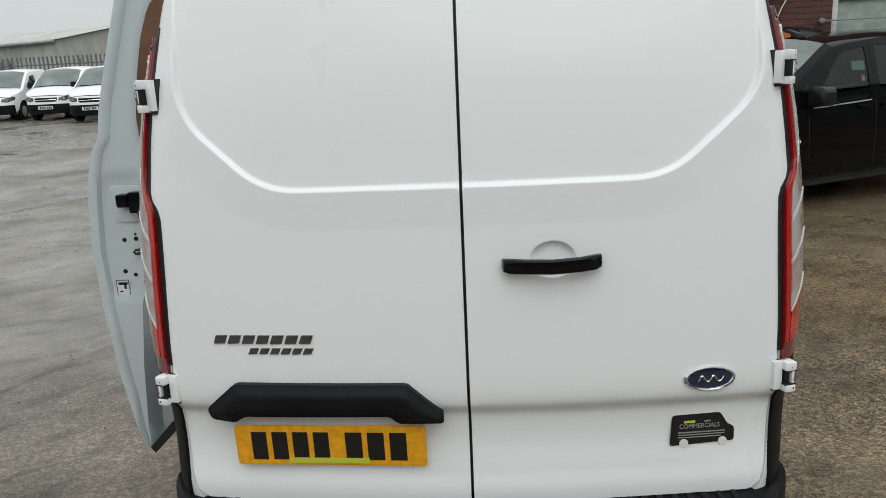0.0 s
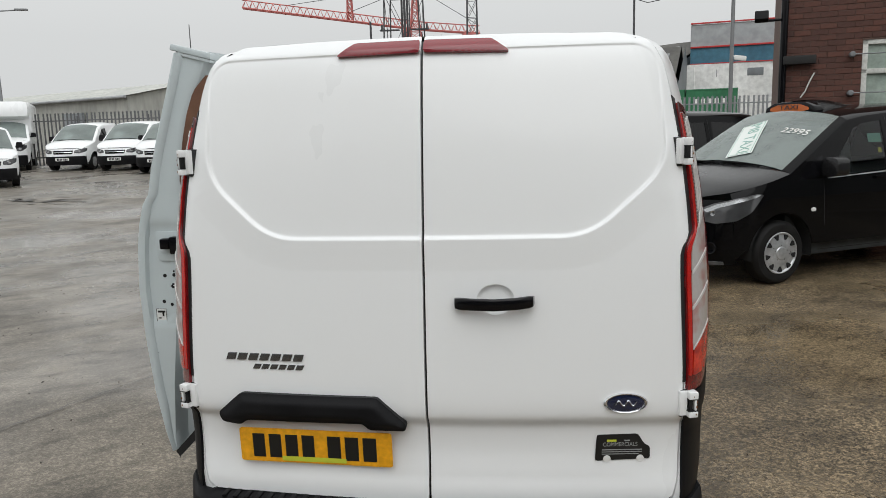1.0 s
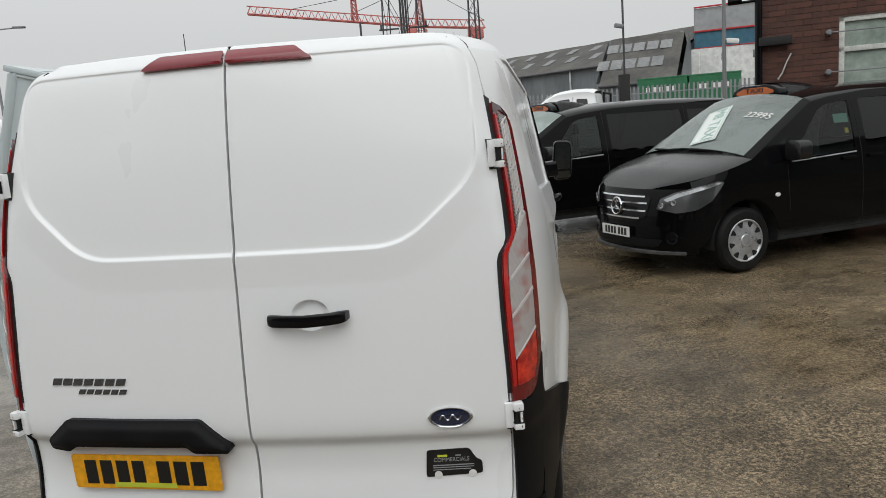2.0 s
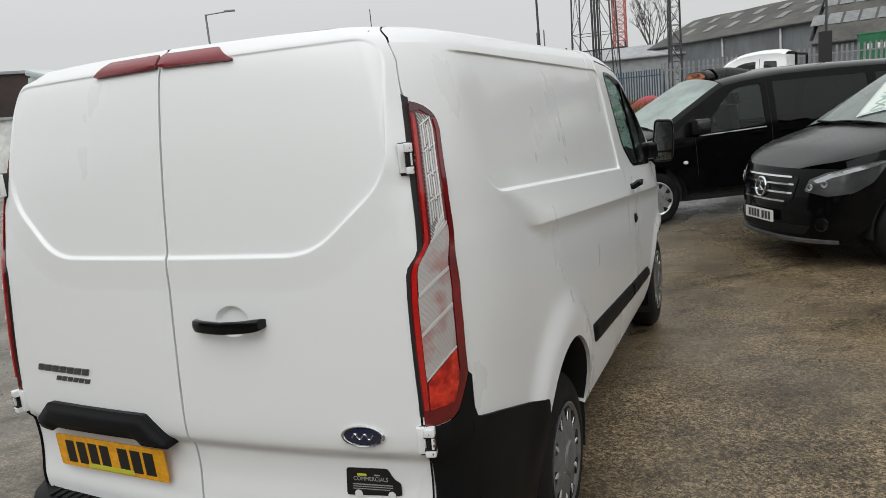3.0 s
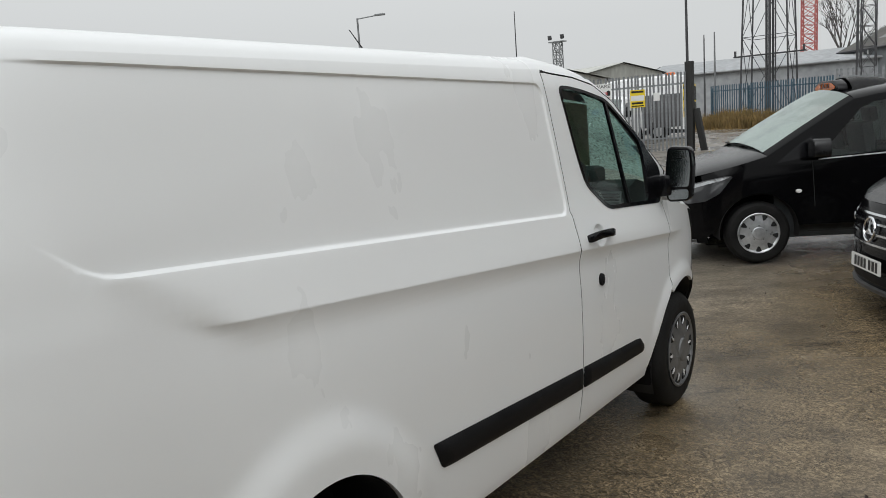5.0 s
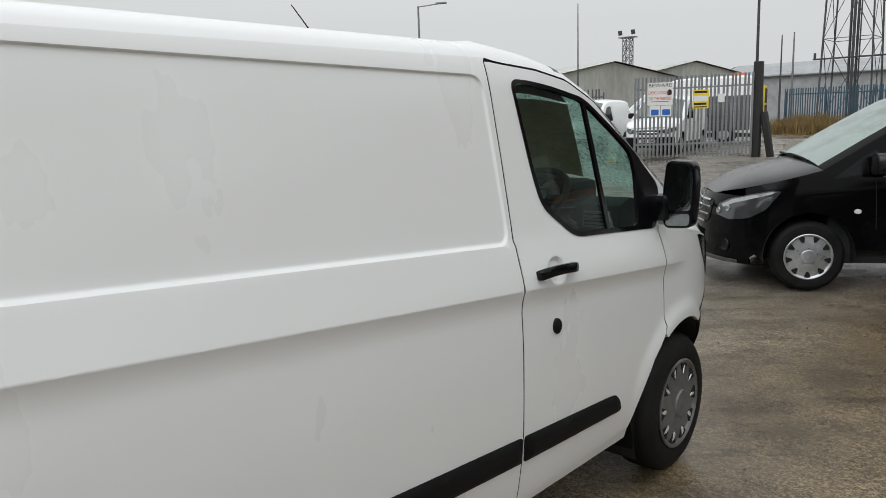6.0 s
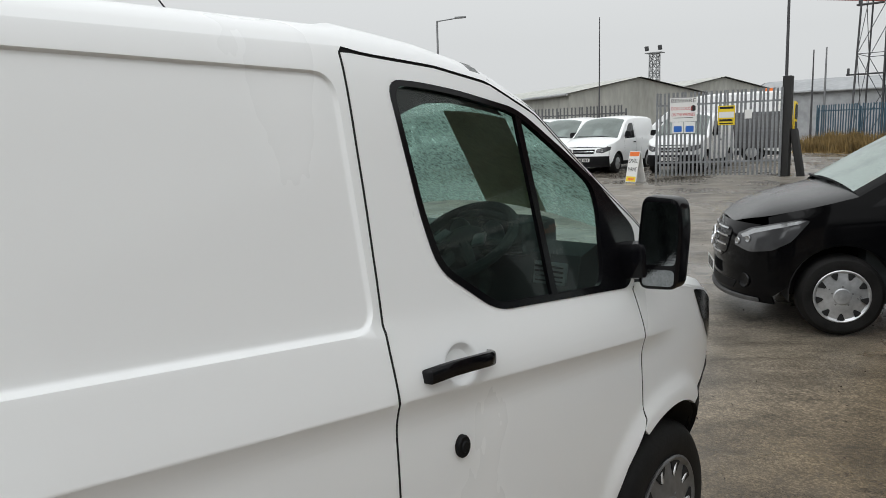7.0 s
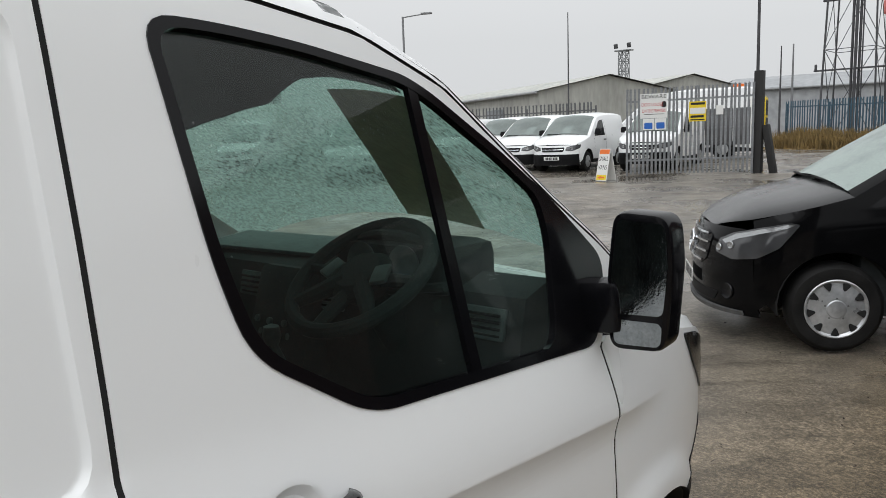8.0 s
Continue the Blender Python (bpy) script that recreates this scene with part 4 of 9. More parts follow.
sweep(h, [((x, gy - o, z), kw, kt) for x, z, o, kw, kt in ((0.094, 1.186, -0.004, 1.2, 0.6), (0.098, 1.186, 0.012, 1.5, 0.85), (0.115, 1.187, 0.028, 1.2, 1.0), (0.150, 1.187, 0.038, 0.9, 1.0), (0.218, 1.186, 0.044, 0.85, 1.0), (0.285, 1.189, 0.038, 0.9, 1.0), (0.322, 1.192, 0.028, 1.2, 1.0), (0.337, 1.192, 0.012, 1.5, 0.85), (0.341, 1.191, -0.006, 1.2, 0.6))], (0, 1, 0), 0.020, 0.038)
part("door_handle", h, "gloss_black", rdoor_r, "black door handle")

for s, dr in ((1, rdoor_r), (-1, rdoor_l)):
    for z in (1.63, 0.858):
        x = door_edge(z) + (0.002 if z > 1 else 0.014)
        y = rear_y(x, z) - (0.024 if z > 1 else 0.006)
        at = Matrix.Translation((x, y, z)) @ pose(0, 0, 0, 0, 0, 34 if z > 1 else 16)
        # dark plate behind paints the hinge's shadow; black boxes paint its unlit slots
        for nm, mt, pieces, lab in (
                ("hinge_base", "seal", [((0.000, 0.018, -0.002), (0.054, 0.036, 0.088), 0.004)], ""),
                ("door_hinge", "white", [((-0.018, -0.002, 0.001), (0.030, 0.018, 0.078), 0.005), ((0.012, -0.012, 0.029), (0.036, 0.032, 0.024), 0.006), ((0.012, -0.012, -0.031), (0.036, 0.032, 0.020), 0.006), ((0.021, -0.013, -0.001), (0.009, 0.024, 0.036), 0.003)], "white painted door hinge with rust spots"),
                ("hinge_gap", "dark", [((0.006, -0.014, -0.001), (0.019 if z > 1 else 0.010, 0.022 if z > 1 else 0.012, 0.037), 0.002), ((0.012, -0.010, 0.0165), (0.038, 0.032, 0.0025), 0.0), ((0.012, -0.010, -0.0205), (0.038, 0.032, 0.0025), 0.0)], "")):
            hg = bmesh.new()
            for c_, s_, bv_ in pieces:
                kx_ = 0.60 if z > 1 else 0.85
                box(hg, (c_[0] * kx_, c_[1], c_[2]), (s_[0] * kx_, s_[1], s_[2]), None, bv_ * kx_)
            bmesh.ops.transform(hg, matrix=at, verts=hg.verts)
            piece = part(nm, hg if s > 0 else mirror_x(hg), mt, dr, lab)
            if nm == "door_hinge":
                hinge_ob = piece
        for rx, ry, rz, rw in ((0.022, -0.0255, 0.008, 0.005), (0.021, -0.0255, -0.007, 0.006), (0.017, -0.0285, -0.030, 0.005), (0.010, -0.0285, 0.027, 0.003)):
            hg = bmesh.new()
            lathe(hg, [(rw * 0.6, 0.0), (rw * 0.4, 0.0008), (0.0, 0.001)], at @ Matrix.Translation((rx, ry, rz)) @ pose(0, 0, 0, 90, 0, 0) @ Matrix.Diagonal((0.7, 1.2, 1, 1)), 8)
            part("rust_spot", hg if s > 0 else mirror_x(hg), "rust", hinge_ob, "brown rust showing through the paint")

# high brake light, one half on each door
for s, dr in ((1, rdoor_r), (-1, rdoor_l)):
    bl = bmesh.new()
    poly = [(s * 0.006, 1.951), (s * 0.272, 1.948), (s * 0.215, 1.990), (s * 0.006, 1.992)]
    skin(bl, rounded(poly, 0.008, 2), [], on_rear(0.016), sorted(steps(s * 0.02, s * 0.26, 12)), flat_rows(steps(1.95, 1.99, 4)), 0.03, 0.02)
    part("brake_light", bl, "brake_red", dr, "dull red high brake light")

# black handle strip over the number plate
tr = bmesh.new()
TRIM = rounded([(-0.700, 0.812), (-0.617, 0.884), (-0.158, 0.884), (-0.064, 0.798), (-0.066, 0.776), (-0.185, 0.776), (-0.205, 0.796), (-0.598, 0.792), (-0.622, 0.774), (-0.688, 0.782)], 0.012, 3)
skin(tr, TRIM, [], lambda x, z: Vector((x, rear_y(x, 0.86) - 0.020 - 0.018 * smooth(0.0, 0.03, edge_distance((x, z), TRIM)), z)), steps(-0.69, -0.07, 40), flat_rows(steps(0.776, 0.884, 12)), 0.055, 0.012)
part("handle_strip", tr, "plastic", rdoor_l, "black plastic handle strip")


def plate(name, mat, c, turn, w, hgt, bars, parent, label):
    """A number plate; its characters are plain dark bars."""
    m = Matrix.Translation(c) @ turn
    bm = bmesh.new()
    prism(bm, rounded([(-w / 2, -hgt / 2), (w / 2, -hgt / 2), (w / 2, hgt / 2), (-w / 2, hgt / 2)], 0.010, 3), m, 0.004)
    p = part(name, bm, mat, parent, label)
    for x0, x1 in bars:
        b = bmesh.new()
        prism(b, [(x0, -0.36 * hgt), (x1, -0.36 * hgt), (x1, 0.34 * hgt), (x0, 0.34 * hgt)], m @ Matrix.Translation((0, 0, 0.0042)), 0.0012)
        part("character_bar", b, "ink", p)
    return p


pl_turn = pose(0, 0, 0, 93, 0, -3.0)
np_ob = plate("number_plate", "plate_yellow", (-0.377, -0.006, 0.698), pl_turn, 0.52, 0.118, [(-0.215 + 0.057 * i, -0.215 + 0.057 * i + 0.042) for i in range(4)] + [(0.043 + 0.060 * i, 0.043 + 0.060 * i + 0.045) for i in range(3)], rdoor_l, "yellow number plate with black bars")
ls = bmesh.new()
prism(ls, [(-0.115, -0.052), (0.105, -0.052), (0.105, -0.036), (-0.115, -0.036)], Matrix.Translation((-0.377, -0.006, 0.698)) @ pl_turn @ Matrix.Translation((0, 0, 0.0056)), 0.001)
part("lime_strip", ls, "lime", np_ob, "thin lime dealer strip")

# badges: plain chrome bars, a blue oval, a dark van-shaped sticker
for row, (x0, x1, z0, z1, n) in enumerate(((-0.662, -0.392, 0.990, 1.012, 7), (-0.570, -0.394, 0.961, 0.977, 6))):
    w = (x1 - x0) / n
    for i in range(n):
        b = bmesh.new()
        xa, xb = x0 + w * i, x0 + w * (i + 0.80)
        xm = (xa + xb) / 2
        slant = 0.004
        prism(b, [(xa - xm - slant, z0 - 1), (xb - xm - slant, z0 - 1), (xb - xm + slant, z1 - 1), (xa - xm + slant, z1 - 1)], Matrix.Translation((xm, door_y(xm, 1.0) + 0.001, 1)) @ pose(0, 0, 0, 90, 0, 0), 0.006, 0.0015)
        part("badge_bar", b, "dark_chrome", rdoor_l)
om = Matrix.Translation((0.618, door_y(0.618, 0.864) + 0.002, 0.864)) @ pose(0, 0, 0, 88, 0, 6)
ob_bm = bmesh.new()
lathe(ob_bm, [(0.068, 0.0), (0.068, 0.006), (0.064, 0.010), (0.059, 0.009), (0.057, 0.006)], om @ Matrix.Diagonal((1, 0.47, 1, 1)), 48)
oval = part("badge", ob_bm, "chrome", rdoor_r, "chrome-rimmed dark blue oval badge")
oe = bmesh.new()
lathe(oe, [(0.0, 0.0075), (0.040, 0.0072), (0.058, 0.0055)], om @ Matrix.Diagonal((1, 0.455, 1, 1)), 40)
part("badge_face", oe, "blue_oval", oval)
ot = bmesh.new()
tube(ot, [om @ Vector((0.033 * k, 0.008 * math.sin(7 * k), 0.0085)) for k in steps(-1, 1, 24)], 0.0022, 6)
part("badge_stroke", ot, "chrome", oval)
st = bmesh.new()
sm = Matrix.Translation((0.615, door_y(0.615, 0.70) - 0.0035, 0.700)) @ pose(0, 0, 0, 88, 0, 6)
prism(st, rounded([(-0.088, -0.040), (-0.082, 0.046), (0.048, 0.048), (0.068, 0.014), (0.086, 0.006), (0.086, -0.034)], 0.008, 2), sm, 0.0012)
stick = part("sticker", st, "ink", rdoor_r, "black van-shaped dealer sticker")
for x in (-0.050, 0.055):
    w_bm = bmesh.new()
    lathe(w_bm, [(0.0, 0.0026), (0.006, 0.0026), (0.006, 0.0020), (0.012, 0.0020), (0.012, 0.0)], sm @ Matrix.Translation((x, -0.034, 0)), 20)
    part("sticker_wheel", w_bm, "plate_white", stick)
for y, x0, x1, mt, hh in ((0.026, -0.050, -0.020, "lime", 0.0035), (0.026, 0.005, 0.022, "badge_print", 0.002), (-0.004, -0.066, 0.060, "badge_print", 0.0016), (-0.011, -0.066, 0.060, "badge_print", 0.0012), (-0.018, -0.066, 0.050, "badge_print", 0.0012)):
    b = bmesh.new()
    prism(b, [(x0, y - hh), (x1, y - hh), (x1, y + hh), (x0, y + hh)], sm @ Matrix.Translation((0, 0, 0.0015)), 0.0006)
    part("sticker_line", b, mt, stick)

# tail lights in the rear corners
LIGHT = rounded([(0.775, 1.782), (0.794, 1.653), (0.8105, 1.517), (0.820, 1.394), (0.796, 1.346), (0.792, 1.322), (0.792, 1.25), (0.797, 1.10), (0.801, 0.975), (0.802, 0.896), (0.850, 0.898), (0.864, 0.914), (0.879, 0.985), (0.884, 1.015), (0.8825, 1.165), (0.8785, 1.273), (0.866, 1.419), (0.850, 1.554), (0.826, 1.705), (0.815, 1.742), (0.797, 1.768)], 0.010, 3)
LEFT_Z, LEFT_X = [0.896, 0.975, 1.10, 1.25, 1.322, 1.346, 1.394, 1.517, 1.653, 1.782], [0.802, 0.801, 0.797, 0.792, 0.792, 0.796, 0.820, 0.8105, 0.794, 0.775]
RIGHT_Z, RIGHT_X = [0.898, 0.914, 0.985, 1.015, 1.165, 1.273, 1.419, 1.554, 1.705, 1.742, 1.770], [0.850, 0.862, 0.879, 0.884, 0.8825, 0.8785, 0.866, 0.850, 0.826, 0.815, 0.797]


def lens(z0, z1, a, b, rise0=0.0, rise1=0.0, n=10):
    """A pane of the lamp between two heights, from share a to share b of its width, ends slanted by a rise."""
    def at(z, k, rise):
        z = z + rise * (k - a) / (b - a)
        lo, hi = interp(z, LEFT_Z, LEFT_X), interp(z, RIGHT_Z, RIGHT_X)
        return (lo + (hi - lo) * k, z)
    up_, dn = [], []
    for i in range(n + 1):
        z = z0 + (z1 - z0) * i / n
        r = rise0 + (rise1 - rise0) * i / n
        up_.append(at(z, a, r))
        dn.append(at(z, b, r))
    return up_ + dn[::-1]


CLEAR = lens(1.404, 1.748, 0.26, 0.75, 0.045, -0.012)
LENSES = [lens(1.268, 1.396, 0.18, 0.82, 0.060, 0.045), lens(1.160, 1.262, 0.17, 0.83, 0.066, 0.060), lens(1.032, 1.154, 0.17, 0.83, 0.074, 0.066)]
DIVIDERS = [lens(1.396, 1.405, 0.22, 0.78, 0.045, 0.045, 2), lens(1.259, 1.269, 0.18, 0.82, 0.060, 0.060, 2), lens(1.151, 1.161, 0.17, 0.83, 0.066, 0.066, 2), lens(1.027, 1.032, 0.17, 0.83, 0.074, 0.074, 2)]
for s in (1, -1):
    def lamp_piece(name, poly, off, mt, parent, label="", us=(), vs=(), lip=0.004, turnable=s):
        bm = bmesh.new()
        skin(bm, poly, [], on_corner(off), us, flat_rows(vs), lip, 0.01)
        return part(name, bm if turnable > 0 else mirror_x(bm), mt, parent, label)
    lb = bmesh.new()
    skin(lb, LIGHT, [], on_corner(0.011), steps(0.77, 0.90, 12), flat_rows(steps(0.93, 1.78, 50)), 0.03, 0.012)
    lamp = part("tail_light", lb if s > 0 else mirror_x(lb), "dark_red_lens", van, "tall red and clear tail light")
    lamp_piece("lens_top", [(0.7755, 1.780), (0.7785, 1.752), (0.794, 1.755), (0.811, 1.735), (0.8165, 1.733), (0.8135, 1.741), (0.797, 1.766)], 0.0135, "maroon_lens", lamp)
    lamp_piece("lens_edge", lens(1.035, 1.725, 0.86, 0.985, 0, 0, 24), 0.0140, "dark_red_lens", lamp, "", steps(0.80, 0.90, 10), steps(1.05, 1.72, 30))
    lamp_piece("lens_strip", rounded(lens(0.945, 1.745, 0.035, 0.155, 0, 0, 40), 0.003, 1), 0.0150, "red_lens", lamp, "bright red inner strip", steps(0.77, 0.84, 14), steps(0.95, 1.74, 50), 0.005)
    lamp_piece("reflector_lens", rounded(lens(0.945, 1.024, 0.20, 0.83, 0.004, 0.074, 6), 0.006, 2), 0.0150, "facet_lens", lamp, "bright faceted red lens", steps(0.80, 0.90, 10), steps(0.95, 1.09, 8))
    clear_ob = lamp_piece("clear_lens", CLEAR, 0.0150, "clear_lens", lamp, "clear fluted lens", steps(0.79, 0.866, 8), steps(1.43, 1.73, 24))
    for z0, z1 in ((1.446, 1.506), (1.510, 1.572), (1.576, 1.640), (1.644, 1.712)):
        for i, k in enumerate((0.305, 0.385, 0.465, 0.545, 0.625, 0.70)):
            lift = 0.008 * (i % 3)
            lamp_piece("lens_flute", lens(z0 + lift, z1 + lift, k - 0.026, k + 0.020, 0.002, 0.002, 3), 0.0172 + 0.0008 * (i % 2), "lens_bright" if i % 2 else "lens_pale", clear_ob, "", (), (), 0.004)
        lamp_piece("lens_step", lens(z1 - 0.0005, z1 + 0.0030, 0.28, 0.73, 0.020, 0.020, 2), 0.0186, "lens_bright", clear_ob, "", (), (), 0.004)
    for k in range(3):
        lamp_piece("lens_chevron", lens(1.408 + 0.011 * k, 1.414 + 0.011 * k, 0.30 + 0.05 * k, 0.72, 0.040, 0.040, 2), 0.0178, "lens_bright", clear_ob)
    for q in DIVIDERS:
        lamp_piece("lens_divider", q, 0.0178, "lens_pale", lamp)
    for q in LENSES:
        lamp_piece("frosted_lens", rounded(q, 0.006, 2), 0.0155, "smoke_lens", lamp, "frosted grey-pink lens with fine ribs", steps(0.81, 0.89, 8), steps(1.04, 1.42, 30))
    sf = bmesh.new()
    skin(sf, [(door_edge(z) - 0.001, z) for z in steps(1.80, 0.925, 40)] + [(door_edge(z) + 0.009, z) for z in steps(0.925, 1.79, 40)], [], on_corner(0.003), [], [], 0.01, 0.02)
    part("lamp_gasket", sf if s > 0 else mirror_x(sf), "seal", lamp)

# black cladding round the rear corner and up to the wheel arch
for s in (1, -1):
    cb = bmesh.new()
    skin(cb, [(0.798, 0.30), (0.798, 0.888), (0.851, 0.890), (0.864, 0.908), (0.881, 0.982), (0.8855, 1.014), (0.8855, 0.95), (0.884, 0.88), (0.876, 0.62), (0.847, 0.30)], [], on_corner(0.009), steps(0.79, 0.905, 10), flat_rows(steps(0.32, 1.0, 24)), 0.02)
    part("bumper_corner", cb if s > 0 else mirror_x(cb), "plastic", van, "black plastic bumper corner")
    cs = bmesh.new()
    back = [(rear_y(x, z) - 0.004, z) for x, z in ((0.8855, 1.014), (0.8855, 0.95), (0.884, 0.88), (0.876, 0.62), (0.847, 0.30))]
    arch = arc(ARCH_R, 187, 127, 14)
    poly = [(0.56, 0.30)] + arch[:10] + [(0.66, 0.728), (0.33, 0.826), (0.215, 0.856), (0.190, 0.868), (0.178, 0.90), (0.174, 1.0)] + back
    skin(cs, poly, [], on_side(0.009), steps(0.12, 0.75, 24), flat_rows(steps(0.32, 1.0, 24)), 0.02)
    part("bumper_side", cs if s > 0 else mirror_x(cs), "plastic", van)
bp = bmesh.new()
prof = [(0.06, 0.515), (-0.030, 0.520), (-0.062, 0.510), (-0.075, 0.490), (-0.078, 0.42), (-0.060, 0.33), (0.0, 0.29), (0.08, 0.29)]
rows = []
for x in steps(-0.885, 0.885, 48):
    yy = rear_y(min(abs(x), 0.875), 0.60) - 0.01
    rows.append([bp.verts.new((x, yy + o * (1 - 0.35 * smooth(0.75, 0.90, abs(x))), z)) for o, z in prof])
for a, b in zip(rows, rows[1:]):
    for i in range(len(prof) - 1):
        bp.faces.new((a[i], b[i], b[i + 1], a[i + 1]))
bump_ob = part("rear_bumper", bp, "plastic", van, "black ribbed rear bumper step")
for i in range(36):
    x = -0.70 + 0.04 * i
    rb = bmesh.new()
    box(rb, (x, rear_y(x, 0.60) - 0.03, 0.521), (0.016, 0.05, 0.008), None, 0.003)
    part("tread_rib", rb, "plastic", bump_ob)
for s in (1, -1):
    rf = bmesh.new()
    box(rf, (s * 0.66, rear_y(0.66, 0.6) - 0.082, 0.43), (0.12, 0.012, 0.04), pose(0, 0, 0, 0, 0, s * 6), 0.004)
    part("reflector", rf, "red_lens", bump_ob)

# rub strips and sills
for s in (1, -1):
    for poly in ([(1.455, 0.752), (2.548, 0.662), (2.548, 0.566), (1.545, 0.648), (1.50, 0.655)], [(2.562, 0.661), (3.17, 0.614), (3.225, 0.606), (3.262, 0.575), (3.285, 0.528), (3.27, 0.520), (2.562, 0.565)]):
        sb = bmesh.new()
        skin(sb, rounded(poly, 0.012, 3), [], lambda y, z, p=poly: Vector((side_x(y, z) + 0.004 + 0.014 * smooth(0.0, 0.02, edge_distance((y, z), p)), y, z)), steps(1.46, 3.28, 60), flat_rows(steps(0.53, 0.75, 12)), 0.02, 0.015)
        part("rub_strip", sb if s > 0 else mirror_x(sb), "plastic", van, "black rubbing strip")
    sill = bmesh.new()
    skin(sill, [(1.336, 0.432), (3.40, 0.345), (3.395, 0.420), (2.10, 0.438), (1.345, 0.464)], [], on_side(-0.004), steps(1.4, 3.4, 40), flat_rows([0.40, 0.415]), 0.05)
    part("sill", sill if s > 0 else mirror_x(sill), "white", van)
    flap = bmesh.new()
    prism(flap, rounded([(-0.07, 0), (0.07, 0), (0.07, 0.14), (-0.07, 0.14)], 0.02), Matrix.Translation((s * 0.86, 3.47, 0.27)) @ pose(0, 0, 0, 100, 0, 0), 0.012)
    part("mud_flap", flap, "plastic", van)


# wheels
def wheel(parent, place, r=0.343, width=0.215, slots=10, dark_wedges=True, facets=False):
    """A tyre with tread and a silver trim, outer face towards local +z."""
    w = width / 2
    bm = bmesh.new()
    prof = [(0.195, w - 0.012), (0.215, w - 0.002), (0.25, w + 0.004), (0.30, w), (r - 0.018, w - 0.018), (r - 0.004, w - 0.035), (r, w - 0.055), (r, -w + 0.055), (r - 0.004, -w + 0.035), (r - 0.018, -w + 0.018), (0.30, -w), (0.195, -w)]
    lathe(bm, prof, place, 56)
    tyre = part("tyre", bm, "rubber", parent, "worn black tyre")
    for k in (-1, 0, 1):
        g = bmesh.new()
        lathe(g, [(r + 0.0008, k * 0.045 - 0.004), (r + 0.0012, k * 0.045), (r + 0.0008, k * 0.045 + 0.004)], place, 56)
        part("tread_groove", g, "dark", tyre)
    t = bmesh.new()
    lathe(t, [(0.218, w - 0.002), (0.222, w + 0.006), (0.214, w + 0.010), (0.205, w + 0.006), (0.195, w - 0.004), (0.15, w + 0.001), (0.10, w + 0.010), (0.07, w + 0.012), (0.062, w + 0.020), (0.045, w + 0.023), (0.0, w + 0.024)], place, 56)
    trim = part("wheel_trim", t, "dull_silver" if facets else "silver", parent, "silver plastic wheel trim")
    for i in range(slots):
        a = 2 * math.pi * (i + 0.5) / slots
        s = bmesh.new()
        if dark_wedges:
            poly = [(0.128, -0.010), (0.165, -0.019), (0.2225, -0.013), (0.2225, 0.013), (0.165, 0.019), (0.128, 0.010)] if not facets else [(0.142, -0.010), (0.196, -0.036), (0.204, 0.0), (0.196, 0.036), (0.142, 0.010)]
        else:
            poly = [(0.150, -0.010), (0.196, -0.030), (0.203, 0.0), (0.196, 0.030), (0.150, 0.010), (0.142, 0.0)]
        prism(s, rounded(poly, 0.006, 2), place @ Matrix.Rotation(a, 4, "Z") @ Matrix.Translation((0, 0, w - 0.006)), 0.0085 if facets else 0.0165)
        part("trim_slot", s, "dark", trim)
        if facets:
            f = bmesh.new()
            prism(f, rounded([(0.138, -0.004), (0.192, -0.034), (0.201, -0.016), (0.178, 0.006), (0.150, 0.010)], 0.004, 2), place @ Matrix.Rotation(a, 4, "Z") @ Matrix.Translation((0, 0, w - 0.002)) @ pose(0, 0, 0, 14, 0, 0), 0.007, 0.002)
            part("trim_facet", f, "highlight_silver", trim, "slot edge with its highlight put into the colour")
    for i in range(5):
        a = 2 * math.pi * i / 5
        nb = bmesh.new()
        lathe(nb, [(0.008, 0.0), (0.0075, 0.005), (0.0, 0.006)], place @ Matrix.Rotation(a, 4, "Z") @ Matrix.Translation((0.082, 0, w + 0.008)), 10)
        part("wheel_nut_cover", nb, "dull_silver", trim)
    return tyre


for y in (1.0, 3.935):
    for s in (1, -1):
        wh = new("wheel")
        wh.parent = van
        wheel(wh, Matrix.Translation((s * 0.825, y, 0.338)) @ pose(0, 0, 0, 0, 90 * s, 0), slots=10, facets=True)

# side mirrors
for s in (1, -1):
    mb = bmesh.new()
    mc = Matrix.Translation((1.055, 3.600, 1.404)) @ pose(0, 0, 0, 90, 0, 3) @ Matrix.Diagonal((0.68, 0.79, 0.62, 1))
    shape = rounded([(-0.098, -0.190), (0.085, -0.180), (0.105, 0.05), (0.092, 0.175), (-0.085, 0.185), (-0.108, 0.0)], 0.045, 5)
    prism(mb, shape, mc @ Matrix.Translation((0, 0, -0.10)), 0.11, 0.018)
    housing = part("door_mirror", mb if s > 0 else mirror_x(mb), "gloss_black", van, "black door mirror on a thick arm")
    for poly in ([(-0.080, -0.088), (0.076, -0.084), (0.090, 0.05), (0.080, 0.155), (-0.070, 0.162), (-0.090, 0.0)], [(-0.080, -0.172), (0.070, -0.166), (0.074, -0.102), (-0.080, -0.104)]):
        mg = bmesh.new()
        prism(mg, rounded(poly, 0.022, 4), mc @ Matrix.Translation((0, 0, 0.010)), 0.003)
        part("mirror_glass", mg if s > 0 else mirror_x(mg), "mirror", housing, "wet mirror glass")
    ar = bmesh.new()
    box(ar, (0.945, 3.615, 1.340), (0.15, 0.08, 0.12), pose(0, 0, 0, 0, -6, 0), 0.03)
    part("mirror_arm", ar if s > 0 else mirror_x(ar), "gloss_black", housing)

# roof aerial
ae = bmesh.new()
rod(ae, (-0.35, 2.92, 1.98), (-0.35, 2.92, 2.06), 0.022, 0.016)
